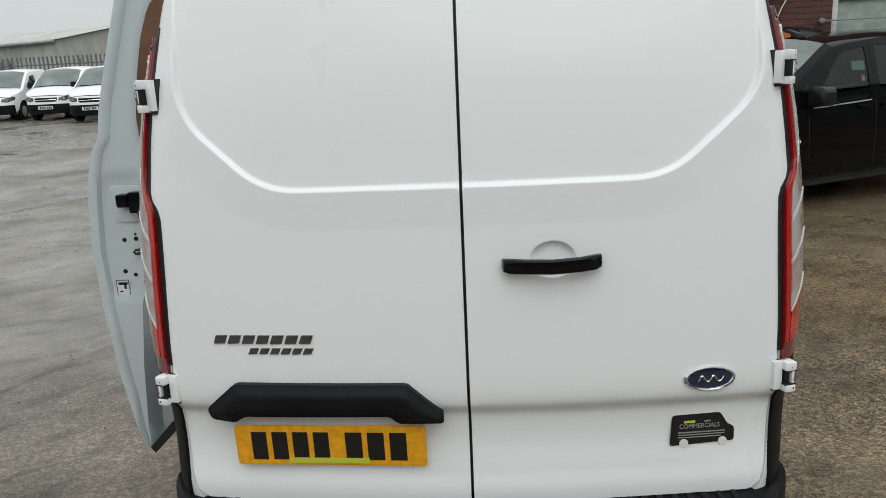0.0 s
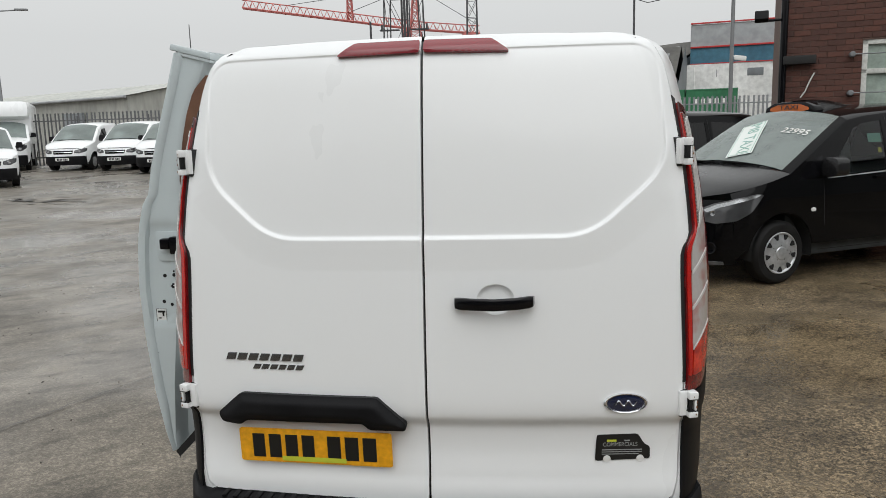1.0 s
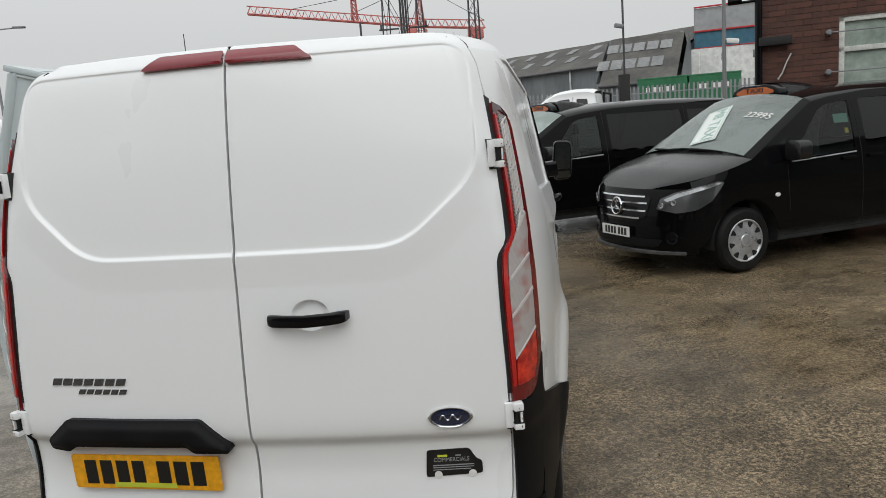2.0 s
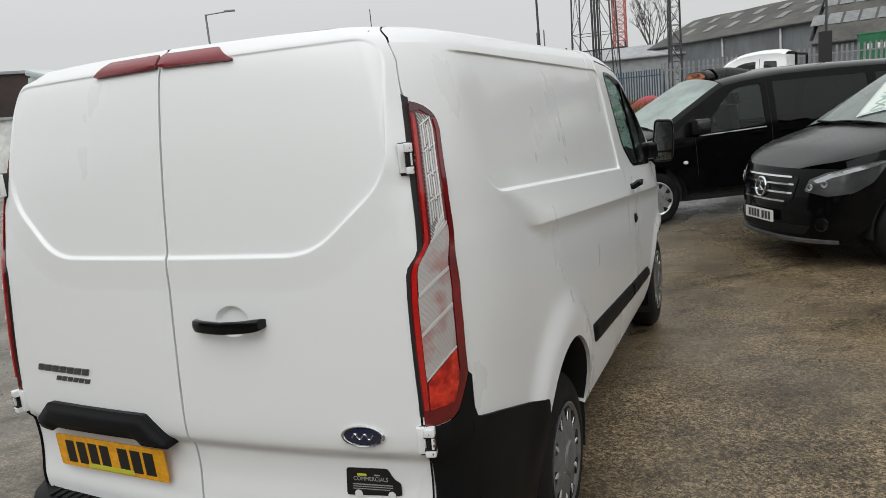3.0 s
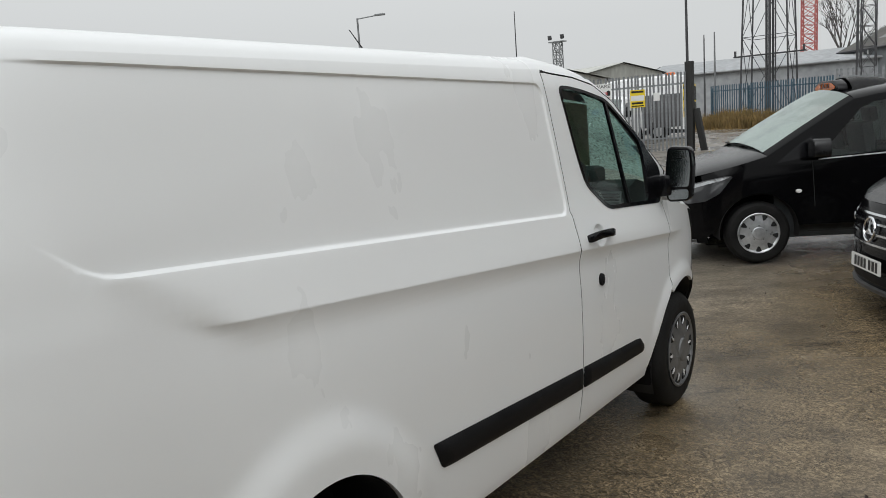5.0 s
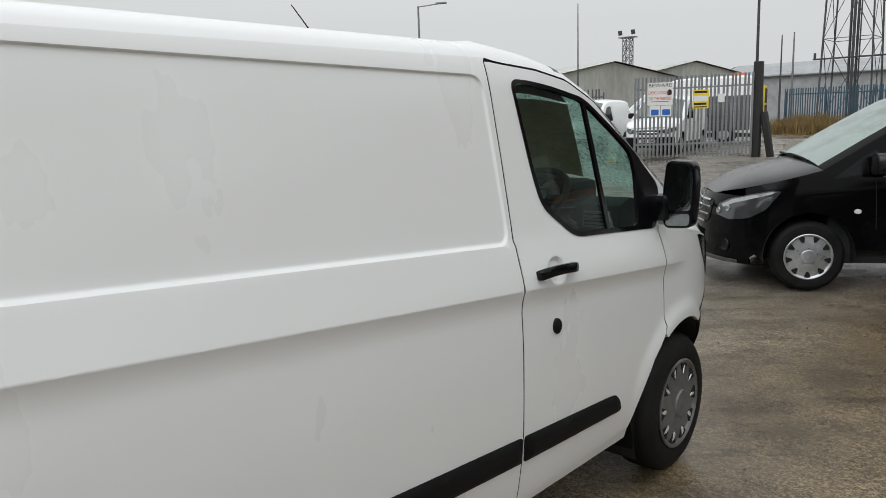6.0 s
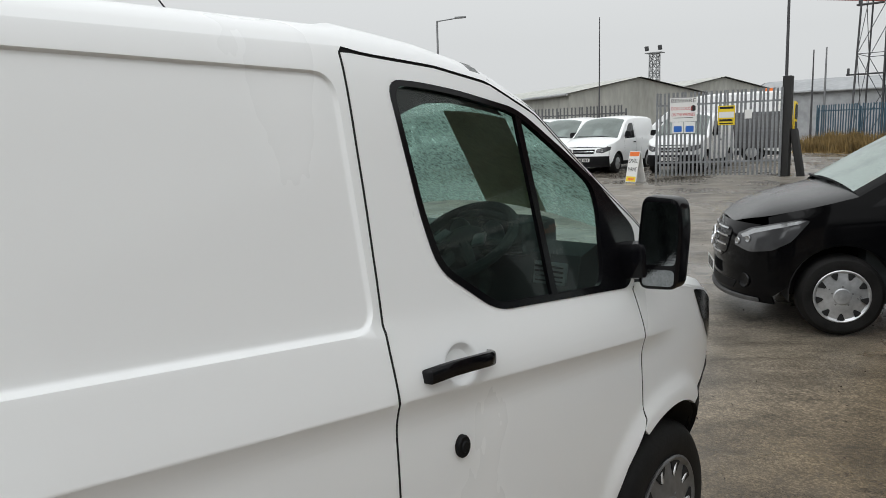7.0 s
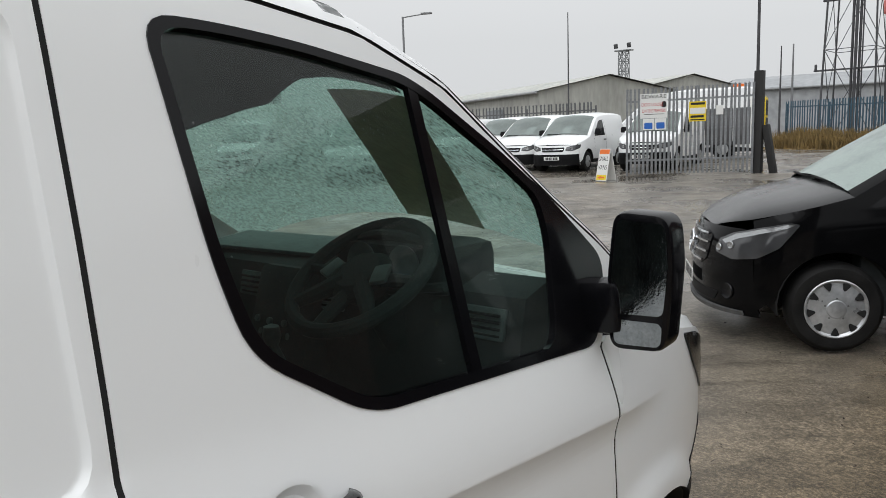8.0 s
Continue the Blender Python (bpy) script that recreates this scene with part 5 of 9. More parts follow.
rod(ae, (-0.35, 2.92, 2.05), (-0.40, 2.755, 2.275), 0.004, 0.0025, 6)
part("aerial", ae, "plastic", van, "short black roof aerial")

# cab
db = bmesh.new()
dash = [(3.97, 1.26), (3.84, 1.335), (3.66, 1.375), (3.56, 1.345), (3.52, 1.18), (3.55, 0.95), (3.65, 0.70), (3.95, 0.60)]
for x0, x1 in ((-0.80, 0.80),):
    a = [db.verts.new((x0, y, z)) for y, z in dash]
    b = [db.verts.new((x1, y, z)) for y, z in dash]
    for i in range(len(dash)):
        j = (i + 1) % len(dash)
        db.faces.new((a[i], a[j], b[j], b[i]))
    db.faces.new(a[::-1])
    db.faces.new(b)
box(db, (0.40, 3.62, 1.39), (0.40, 0.22, 0.13), None, 0.04)
box(db, (0.0, 3.53, 1.20), (0.28, 0.12, 0.30), pose(0, 0, 0, -18, 0, 0), 0.03)
dash_ob = part("dashboard", db, "trim_grey", van, "dark grey dashboard")
sc = bmesh.new()
box(sc, (0.475, 3.500, 1.372), (0.050, 0.008, 0.018), pose(0, 0, 0, -6, 0, 0), 0.003)
M["display_glow"] = shader("blue_display", (0.02, 0.06, 0.16), 0.2)
dn_ = M["display_glow"].node_tree.nodes["Principled BSDF"]
dn_.inputs["Emission Color"].default_value, dn_.inputs["Emission Strength"].default_value = (0.10, 0.35, 0.85, 1), 0.25
part("display", sc, "display_glow", dash_ob, "small blue-lit instrument display")
M["cab_light_grey"] = grainy("pale_grey_cab_plastic", (0.10, 0.115, 0.115), (0.17, 0.19, 0.19), 7.0, (0.4, 0.6))
for vx in (-0.70, -0.19, 0.16, 0.70):
    vb = bmesh.new()
    box(vb, (vx, 3.528, 1.285), (0.13, 0.012, 0.075), pose(0, 0, 0, -12, 0, 0), 0.005)
    vent = part("air_vent", vb, "cab_light_grey", dash_ob, "grey rimmed air vent")
    for k in range(4):
        sl = bmesh.new()
        box(sl, (vx, 3.520, 1.260 + 0.016 * k), (0.11, 0.008, 0.006), None, 0.001)
        part("vent_slat", sl, "dark", vent)
for k in range(10):
    kb = bmesh.new()
    lathe(kb, [(0.011, 0.0), (0.010, 0.010), (0.0, 0.011)], Matrix.Translation((-0.095 + 0.021 * k, 3.470 - 0.004 * (k % 2), 1.20 - 0.035 * (k % 3))) @ pose(0, 0, 0, 72, 0, 0), 12)
    part("radio_button", kb, "cab_light_grey", dash_ob)
ih = bmesh.new()
tube(ih, [Vector((0.40 + 0.19 * math.cos(a), 3.545, 1.385 + 0.085 * math.sin(a))) for a in steps(0.0, math.pi, 16)], 0.014, 8)
part("instrument_hood", ih, "trim_grey", dash_ob)
for k in (-1, 1):
    dl = bmesh.new()
    lathe(dl, [(0.050, 0.0), (0.052, 0.006), (0.046, 0.004), (0.0, 0.003)], Matrix.Translation((0.40 + 0.075 * k, 3.508, 1.400)) @ pose(0, 0, 0, 84, 0, 0), 24)
    part("dial", dl, "cab_light_grey", dash_ob, "grey ringed dial")
gl_ = bmesh.new()
rod(gl_, (0.05, 3.47, 1.02), (0.06, 3.40, 1.17), 0.014, 0.011, 10)
lathe(gl_, [(0.0, 0.05), (0.022, 0.042), (0.027, 0.015), (0.018, -0.01), (0.0, -0.012)], Matrix.Translation((0.06, 3.40, 1.17)), 16)
part("gear_lever", gl_, "cab_light_grey", dash_ob, "grey gear lever")
# pale slab that paints in the light caught on the dash top
tr_ = bmesh.new()
box(tr_, (-0.25, 3.70, 1.385), (0.62, 0.20, 0.012), pose(0, 0, 0, 6, 0, 4), 0.003)
part("dash_tray", tr_, "cab_light_grey", dash_ob)
sw = bmesh.new()
wm = Matrix.Translation((0.40, 3.43, 1.385)) @ pose(0, 0, 0, 34, 0, 0)
tube(sw, [wm @ Vector((0.19 * math.cos(a), 0.19 * math.sin(a), 0)) for a in steps(0, 2 * math.pi, 40)[:-1]], 0.019, 10, True)
for a in (0, math.pi, -math.pi / 2):
    rod(sw, wm @ Vector((0.05 * math.cos(a), 0.05 * math.sin(a), -0.01)), wm @ Vector((0.185 * math.cos(a), 0.185 * math.sin(a), 0)), 0.022, 0.014, 8)
lathe(sw, [(0.0, 0.020), (0.06, 0.018), (0.085, -0.005), (0.06, -0.05)], wm, 20)
for a in (-2.4, -0.75):
    rod(sw, wm @ Vector((0.04 * math.cos(a), 0.04 * math.sin(a), 0.0)), wm @ Vector((0.185 * math.cos(a), 0.185 * math.sin(a), 0)), 0.026, 0.016, 8)
rod(sw, wm @ Vector((0, 0, -0.03)), wm @ Vector((0, 0, -0.26)), 0.04, 0.05, 12)
wheel_ob = part("steering_wheel", sw, "trim_grey", van, "black steering wheel")
for k in (-1, 1):
    sb_ = bmesh.new()
    box(sb_, (0.085 * k, -0.005, 0.016), (0.045, 0.060, 0.012), pose(0, 0, 0, 0, 0, 20 * k), 0.004)
    bmesh.ops.transform(sb_, matrix=wm, verts=sb_.verts)
    part("wheel_switch", sb_, "cab_light_grey", wheel_ob, "grey switch panel")
    sk_ = bmesh.new()
    rod(sk_, wm @ Vector((0.04 * k, 0.02, -0.07)), wm @ Vector((0.21 * k, 0.05, -0.06)), 0.010, 0.013, 8)
    part("column_stalk", sk_, "trim_grey", wheel_ob)
for x, w in ((0.42, 0.50), (-0.28, 0.80)):
    se = bmesh.new()
    box(se, (x, 2.98, 0.95), (w, 0.50, 0.16), pose(0, 0, 0, 5, 0, 0), 0.05)
    box(se, (x, 2.71, 1.25), (w, 0.14, 0.62), pose(0, 0, 0, -10, 0, 0), 0.05)
    st_ob = part("seat", se, "seat", van, "dark cloth cab seat")
    if w > 0.6:
        cv = bmesh.new()
        crows = []
        for i in range(13):
            q = i / 12
            yy, zz = (3.22 - 0.42 * q * 2, 1.045) if q < 0.5 else (2.80 - 0.14 * (q - 0.5) * 2, 1.045 + 0.50 * (q - 0.5) * 2)
            crows.append([cv.verts.new((x + w * (j / 10 - 0.5) * 0.98, yy + 0.015 * noise.noise(Vector((j * 0.7, i * 0.8, 2))), zz + 0.03 * noise.noise(Vector((j * 0.9, i * 0.7, 5))))) for j in range(11)])
        for a, b in zip(crows, crows[1:]):
            for j in range(10):
                cv.faces.new((a[j], a[j + 1], b[j + 1], b[j]))
        bmesh.ops.solidify(cv, geom=cv.faces[:], thickness=0.002)
        part("seat_cover", cv, "cab_light_grey", st_ob, "creased pale plastic seat cover")
    for hx in ((x,) if w < 0.6 else (x - 0.2, x + 0.2)):
        hr = bmesh.new()
        box(hr, (hx, 2.635, 1.64), (0.24, 0.09, 0.18), pose(0, 0, 0, -10, 0, 0), 0.035)
        part("headrest", hr, "seat", st_ob)
bk = bmesh.new()
box(bk, (0, 2.54, 1.20), (1.60, 0.03, 1.45))
part("bulkhead", bk, "trim_grey", van)
hl_bm = cap(2.56, 3.02, 8, lambda y: [(x - 0.03, z - 0.035) for x, z in roof_edge(y)], lambda y: 0.02)
part("headlining", hl_bm, "trim_grey", van)


# ---- the sliding door, slid open along the nearside ----
SLIDE_Z = [0.46, 0.54, 0.72, 0.94, 1.14, 1.30, 1.385, 1.465, 1.50, 1.60, 1.75, 1.89, 2.03]
SLIDE_X = [1.112, 1.134, 1.164, 1.184, 1.192, 1.181, 1.168, 1.145, 1.120, 1.100, 1.055, 1.010, 0.968]
FACE_Z = [0.46, 0.53, 0.75, 0.97, 1.05, 1.15, 1.36, 1.49, 1.60, 1.74, 1.90, 2.03]
FACE_X = [1.098, 1.100, 1.085, 1.058, 1.030, 0.990, 0.985, 1.000, 0.985, 0.952, 0.900, 0.850]


def slide_x(z):
    """How far out the open door's outer skin lies at each height."""
    return interp(z, SLIDE_Z, SLIDE_X)


def face_x(z):
    """Where the pressed edge face of the door turns inwards."""
    return interp(z, FACE_Z, FACE_X)


DOOR_REAR = 0.43
slide_out = rounded([(DOOR_REAR + 0.012, 0.465), (1.42, 0.465), (1.42, 2.02), (DOOR_REAR + 0.012, 2.02)], 0.006, 2)
sd = bmesh.new()
skin(sd, slide_out, [], lambda y, z: Vector((slide_x(z), y, z)), steps(0.46, 1.40, 20), flat_rows(steps(0.48, 2.01, 60)), 0.010)
sdoor = part("sliding_door", mirror_x(sd), "white", van, "open white sliding side door")
# its rear edge: folded flange, pressed face, and a return that runs forward along the lining
jb = bmesh.new()
rows = []
for z in steps(0.466, 2.02, 78):
    xo, xf = slide_x(z), min(face_x(z), slide_x(z) - 0.006)
    fl = min(0.030, 0.45 * (xo - xf) + 0.002)
    low = smooth(1.06, 0.94, z)
    xi = interp(z, [0.46, 0.54, 0.97, 1.36, 1.49, 2.03], [1.030, 1.005, 0.975, 0.955, 0.925, 0.825])
    dent = 0.010 * smooth(0.98, 1.02, z) * smooth(1.40, 1.36, z)
    wave = 0.004 * noise.noise(Vector((z * 6, 1.7, 0)))
    rows.append([jb.verts.new(p) for p in (
        (-xo + 0.001, DOOR_REAR + 0.016, z), (-xo + 0.003, DOOR_REAR, z), (-xo + fl * 0.55, DOOR_REAR - 0.004 + wave, z), (-xo + fl, DOOR_REAR + 0.001 + wave, z),
        (-xo + fl + 0.006, DOOR_REAR + 0.012 + dent, z), (-(xo - fl) * 0.5 - xf * 0.5 + 0.003, DOOR_REAR + 0.012 + dent, z), (-xf, DOOR_REAR + 0.014 + dent, z),
        (-xf + 0.008, DOOR_REAR + 0.022 + 0.02 * low, z), (-xf + 0.016, DOOR_REAR + 0.045 + 0.045 * low, z), (-min(xi, xf - 0.018), DOOR_REAR + 0.055 + 0.07 * low, z), (-min(xi, xf - 0.018), DOOR_REAR + 0.95, z))])
for a, b in zip(rows, rows[1:]):
    for i in range(len(a) - 1):
        jb.faces.new((a[i], b[i], b[i + 1], a[i + 1]))
bmesh.ops.recalc_face_normals(jb, faces=jb.faces[:])
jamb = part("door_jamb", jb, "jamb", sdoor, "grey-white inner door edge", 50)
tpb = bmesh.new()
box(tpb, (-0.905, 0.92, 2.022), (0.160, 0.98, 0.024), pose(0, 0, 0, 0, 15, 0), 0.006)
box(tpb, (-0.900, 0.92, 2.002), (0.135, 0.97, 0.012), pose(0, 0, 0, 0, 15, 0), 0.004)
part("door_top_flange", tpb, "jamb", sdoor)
fd = bmesh.new()
lathe(fd, [(0.011, 0.0), (0.009, 0.004), (0.0, 0.005)], Matrix.Translation((-0.905, DOOR_REAR + 0.022, 1.955)) @ pose(0, 0, 0, 90, 0, 0), 12)
part("buffer", fd, "seal", jamb)
ply = bmesh.new()
lining = [(interp(z, [1.455, 1.49, 1.56, 1.70, 1.80, 1.88, 1.935], [0.955, 0.985, 0.990, 0.965, 0.940, 0.908, 0.855]), z) for z in steps(1.455, 1.935, 20)]
prism(ply, [(-x, z) for x, z in lining] + [(-0.80, 1.935), (-0.88, 1.455)], Matrix.Translation((0, DOOR_REAR + 0.010, 0)) @ pose(0, 0, 0, 90, 0, 0), 0.004)
part("door_lining", ply, "plywood", sdoor, "brown plywood door lining")
fs = bmesh.new()
prism(fs, [(-1.100, 0.462), (-1.015, 0.552), (-0.990, 0.552), (-0.990, 0.535), (-1.085, 0.440)], Matrix.Translation((0, DOOR_REAR + 0.035, 0)) @ pose(0, 0, 0, 90, 0, 0), 0.030)
part("bottom_seal", fs, "seal", sdoor, "black rubber seal under the door")
lpn = bmesh.new()
prism(lpn, rounded([(-1.112, 1.355), (-1.112, 1.255), (-1.098, 1.240), (-0.995, 1.240), (-0.995, 1.355)], 0.006, 2), Matrix.Translation((0, DOOR_REAR + 0.020, 0)) @ pose(0, 0, 0, 90, 0, 0), 0.004, 0.0015)
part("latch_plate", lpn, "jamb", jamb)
lt = bmesh.new()
box(lt, (-1.062, DOOR_REAR - 0.002, 1.311), (0.038, 0.036, 0.042), None, 0.008)
box(lt, (-1.016, DOOR_REAR - 0.004, 1.306), (0.046, 0.040, 0.066), None, 0.006)
box(lt, (-1.004, DOOR_REAR, 1.258), (0.026, 0.036, 0.034), None, 0.006)
part("door_latch", lt, "gloss_black", sdoor, "black door latch")
l2 = bmesh.new()
tube(l2, [Vector((-1.020, DOOR_REAR + 0.006, 1.152)), Vector((-1.048, DOOR_REAR - 0.004, 1.152)), Vector((-1.052, DOOR_REAR - 0.006, 1.146)), Vector((-1.048, DOOR_REAR - 0.004, 1.140)), Vector((-1.020, DOOR_REAR + 0.006, 1.140))], 0.0045, 8)
box(l2, (-1.012, DOOR_REAR + 0.004, 1.152), (0.022, 0.02, 0.048), None, 0.004)
part("door_striker", l2, "gloss_black", sdoor, "black steel door striker")
for x, z, r in ((-1.090, 1.181, 0.0075), (-1.052, 1.184, 0.0075), (-1.052, 1.199, 0.004), (-1.102, 1.078, 0.0075), (-1.070, 1.066, 0.0065), (-1.140, 0.872, 0.0035)):
    hb = bmesh.new()
    lathe(hb, [(r, 0.0), (0.0, 0.002)], Matrix.Translation((x, DOOR_REAR + 0.021 - 0.008 * smooth(1.0, 0.9, z), z)) @ pose(0, 0, 0, 90, 0, 0), 12)
    part("jamb_hole", hb, "dark", jamb)
lab_m = Matrix.Translation((-1.116, DOOR_REAR + 0.0195, 1.016)) @ pose(0, 0, 0, 90, 0, 0)
for nm, mt, pieces, up_ in (("warning_label", "plate_white", ((-0.021, 0.021, -0.034, 0.034),), 0.0), ("label_print", "ink", ((-0.021, 0.021, 0.0325, 0.034), (-0.021, 0.021, -0.034, -0.0325), (-0.021, -0.0195, -0.034, 0.034), (0.0195, 0.021, -0.034, 0.034), (-0.014, 0.016, 0.018, 0.026), (0.004, 0.011, 0.004, 0.019), (-0.012, -0.002, -0.006, -0.002), (0.000, 0.012, -0.022, -0.018)), 0.0014)):
    lbm = bmesh.new()
    for x0, x1, z0, z1 in pieces:
        prism(lbm, [(x0, z0), (x1, z0), (x1, z1), (x0, z1)], lab_m @ Matrix.Translation((0, 0, up_)), 0.0012)
    lab_ob = part(nm, lbm, mt, jamb if nm == "warning_label" else lab_ob, "small white warning label" if nm == "warning_label" else "")


# ---- other vehicles: local y forward from the front axle, x to the vehicle's right ----
class Shape:
    """Half width over the length and height of a vehicle."""
    def __init__(self, hw, nose, tail, tumble, lean):
        self.hw, self.nose, self.tail, self.tumble, self.lean = hw, nose, tail, tumble, lean

    def f(self, z):
        return interp(z, [p[0] for p in self.lean], [p[1] for p in self.lean])

    def w(self, y, z):
        w = self.hw * interp(z, [p[0] for p in self.tumble], [p[1] for p in self.tumble])
        if y > 0:
            k = min(1.0, y / (self.nose * self.f(z)))
            w *= max(0.0, 1 - k ** 3.2) ** (1 / 2.2)
        if y < self.tail + 0.5:
            k = min(1.0, (self.tail + 0.5 - y) / 0.52)
            w *= (1 - k ** 3) ** (1 / 5)
        return w

    def front(self, x, z):
        k = min(0.999, abs(x) / (self.hw * interp(z, [p[0] for p in self.tumble], [p[1] for p in self.tumble])))
        return self.nose * self.f(z) * (1 - k ** 2.2) ** (1 / 3.2)

    def side(self, off=0.0, s=1):
        return lambda y, z: Vector((self.w(y, z) + off, y, z))

    def face(self, off=0.0):
        return lambda x, z: Vector((x, self.front(x, z) + off, z))


def over(sh, stations, crown, edge=0.05):
    """A skin over the vehicle along (y, z) stations from flank to flank."""
    cs = (1.0, 0.985, 0.955, 0.90, 0.80, 0.62, 0.42, 0.2, 0.0)
    bm = bmesh.new()
    rows = []
    n = len(stations)
    for i, (y, z) in enumerate(stations):
        a, b = stations[max(0, i - 1)], stations[min(n - 1, i + 1)]
        t = Vector((b[0] - a[0], b[1] - a[1])).normalized()
        nrm = Vector((-t.y, t.x)) if t.x < 0 else Vector((-t.y, t.x))
        if t.x < 0:
            nrm = Vector((t.y, -t.x))
        w = sh.w(y, z)
        k = crown(y) if callable(crown) else crown
        half = []
        for c in cs:
            hgt = k * (1 - c * c) + (edge(y) if callable(edge) else edge) * (1 - c ** 10)
            half.append((w * c, y + nrm.x * hgt, z + nrm.y * hgt))
        row = [(-p[0], p[1], p[2]) for p in half] + half[-2::-1]
        rows.append([bm.verts.new(p) for p in row])
    for a, b in zip(rows, rows[1:]):
        for i in range(len(a) - 1):
            bm.faces.new((a[i], a[i + 1], b[i + 1], b[i]))
    bmesh.ops.recalc_face_normals(bm, faces=bm.faces[:])
    return bm


def between(pts, n):
    """Points spread along a broken line."""
    pts = [Vector(p) for p in pts]
    ls = [(b - a).length for a, b in zip(pts, pts[1:])]
    out = []
    for i in range(n + 1):
        d = sum(ls) * i / n
        k = 0
        while k < len(ls) - 1 and d > ls[k]:
            d -= ls[k]
            k += 1
        out.append(tuple(pts[k] + (pts[k + 1] - pts[k]) * min(1.0, d / ls[k])))
    return out


def vehicle(name, label, category, m, P, group=""):
    """A van or car from its side profile. Returns the thing and its shape."""
    v = thing(name, label, category, m, group)
    sh = Shape(P["hw"], P["nose"], P["tail"], P["tumble"], P["lean"])
    r = P["wheel_r"]
    axles = (0.0, -P["wheelbase"])
    cut = P["nose"] * 0.62
    top = P["top"]
    bonnet = [p for p in top[P["i_nose"]:P["i_cowl"] + 1]]
    fine = P.get("fine", 1)
    us = steps(P["tail"] + 0.02, cut, 70 if fine else 26)
    zs = steps(P["sill"] + 0.02, P["belt"] + 0.02, 18 if fine else 7) + steps(P["belt"] + 0.05, max(z for _, z in top), 18 if fine else 7)
    arch0, arch1 = (0.0, r + 0.015, r + 0.075), (-P["wheelbase"], r + 0.015, r + 0.075)
    upper = [p for p in top if p[0] <= cut]
    y_of_tail = upper[-1]
    outline = [(cut, P["sill"])] + [(cut, z) for z in steps(P["sill"] + 0.05, interp(-cut, [-p[0] for p in top], [p[1] for p in top]) - 0.01, 8)] + upper[0:] + [(P["tail"] + 0.015, P["sill"] + 0.08)] + arc(arch1, 172, 8) + arc(arch0, 172, 8)
    for s in (1, -1):
        bm = bmesh.new()
        skin(bm, outline, [rounded(w, 0.03, 3) for w in P["windows"]], sh.side(), us, flat_rows(zs), 0.03, 0.03 if fine else 0.06)
        flank = part("side_panel", bm if s > 0 else mirror_x(bm), P["paint"], v)
        for wi, w in enumerate(P["windows"]):
            gm = bmesh.new()
            skin(gm, rounded(w, 0.03, 3), [], sh.side(-0.006), steps(w[0][0], w[1][0], 4), flat_rows(steps(P["belt"], 1.7, 4)), 0.0, 0.08)
            g = part("window", gm if s > 0 else mirror_x(gm), P["side_glass"][wi], flank)
            g.visible_shadow = False
        # shut lines: black strips laid on the skin in place of shaded gaps
        for poly in P.get("seams", ()):
            sm = bmesh.new()
            skin(sm, poly, [], sh.side(0.0015), [], flat_rows(steps(0.3, 1.8, 14)), 0.0, 0.05)
            part("shut_line", sm if s > 0 else mirror_x(sm), "dark", flank)
        for y, z in P.get("handles", ()):
            hm = bmesh.new()
            box(hm, (sh.w(y, z) + 0.018, y, z), (0.022, 0.20, 0.035), None, 0.009)
            part("door_handle", hm if s > 0 else mirror_x(hm), P["handle_mat"], flank)
        for y in axles:
            wh = new("wheel")
            wh.parent = v
            wheel(wh, Matrix.Translation((s * (P["hw"] - 0.135), y, r)) @ pose(0, 0, 0, 0, 90 * s, 0), r, 0.21, P.get("slots", 9), P.get("wedges", False)) if fine else plain_wheel(wh, Matrix.Translation((s * (P["hw"] - 0.135), y, r)) @ pose(0, 0, 0, 0, 90 * s, 0), r)
            lm = bmesh.new()
            pts = arc((y, r + 0.015, r + 0.072), 190, -10, 16)
            rows = [[lm.verts.new((s * x, yy, zz)) for yy, zz in pts] for x in (sh.w(y, r * 2) - 0.01, P["hw"] - 0.36)]
            for i in range(len(pts) - 1):
                lm.faces.new((rows[0][i], rows[0][i + 1], rows[1][i + 1], rows[1][i]))
            lm.faces.new([lm.verts.new((s * (P["hw"] - 0.35), yy, zz)) for yy, zz in pts])
            part("wheel_arch_liner", lm, "dark", v)
        mz = P["belt"] + P.get("mirror_up", 0.10)
        my = P["mirror_y"]
        mm = bmesh.new()
        mk = P.get("mirror_k", 1.0)
        prism(mm, rounded([(-0.10 * mk, -0.09 * mk), (0.10 * mk, -0.08 * mk), (0.09 * mk, 0.09 * mk), (-0.08 * mk, 0.10 * mk)], 0.05 * mk ** 3, 5), Matrix.Translation((sh.w(my, mz) + 0.13, my - 0.03, mz + 0.04)) @ pose(0, 0, 0, 90, 0, 0), -0.11 * mk ** 3.5, 0.02 * (mk > 1))
        box(mm, (sh.w(my, mz) + 0.03, my, mz - 0.02), (0.10, 0.06, 0.05), None, 0.015)
        mir = part("door_mirror", mm if s > 0 else mirror_x(mm), P["mirror_mat"], v)
        mg = bmesh.new()
        prism(mg, rounded([(-0.08, -0.07), (0.08, -0.06), (0.07, 0.07), (-0.06, 0.08)], 0.04, 4), Matrix.Translation((sh.w(my, mz) + 0.13, my - 0.034, mz + 0.04)) @ pose(0, 0, 0, 90, 0, 0), 0.003)
        part("mirror_glass", mg if s > 0 else mirror_x(mg), "mirror", mir)
        lp = bmesh.new()
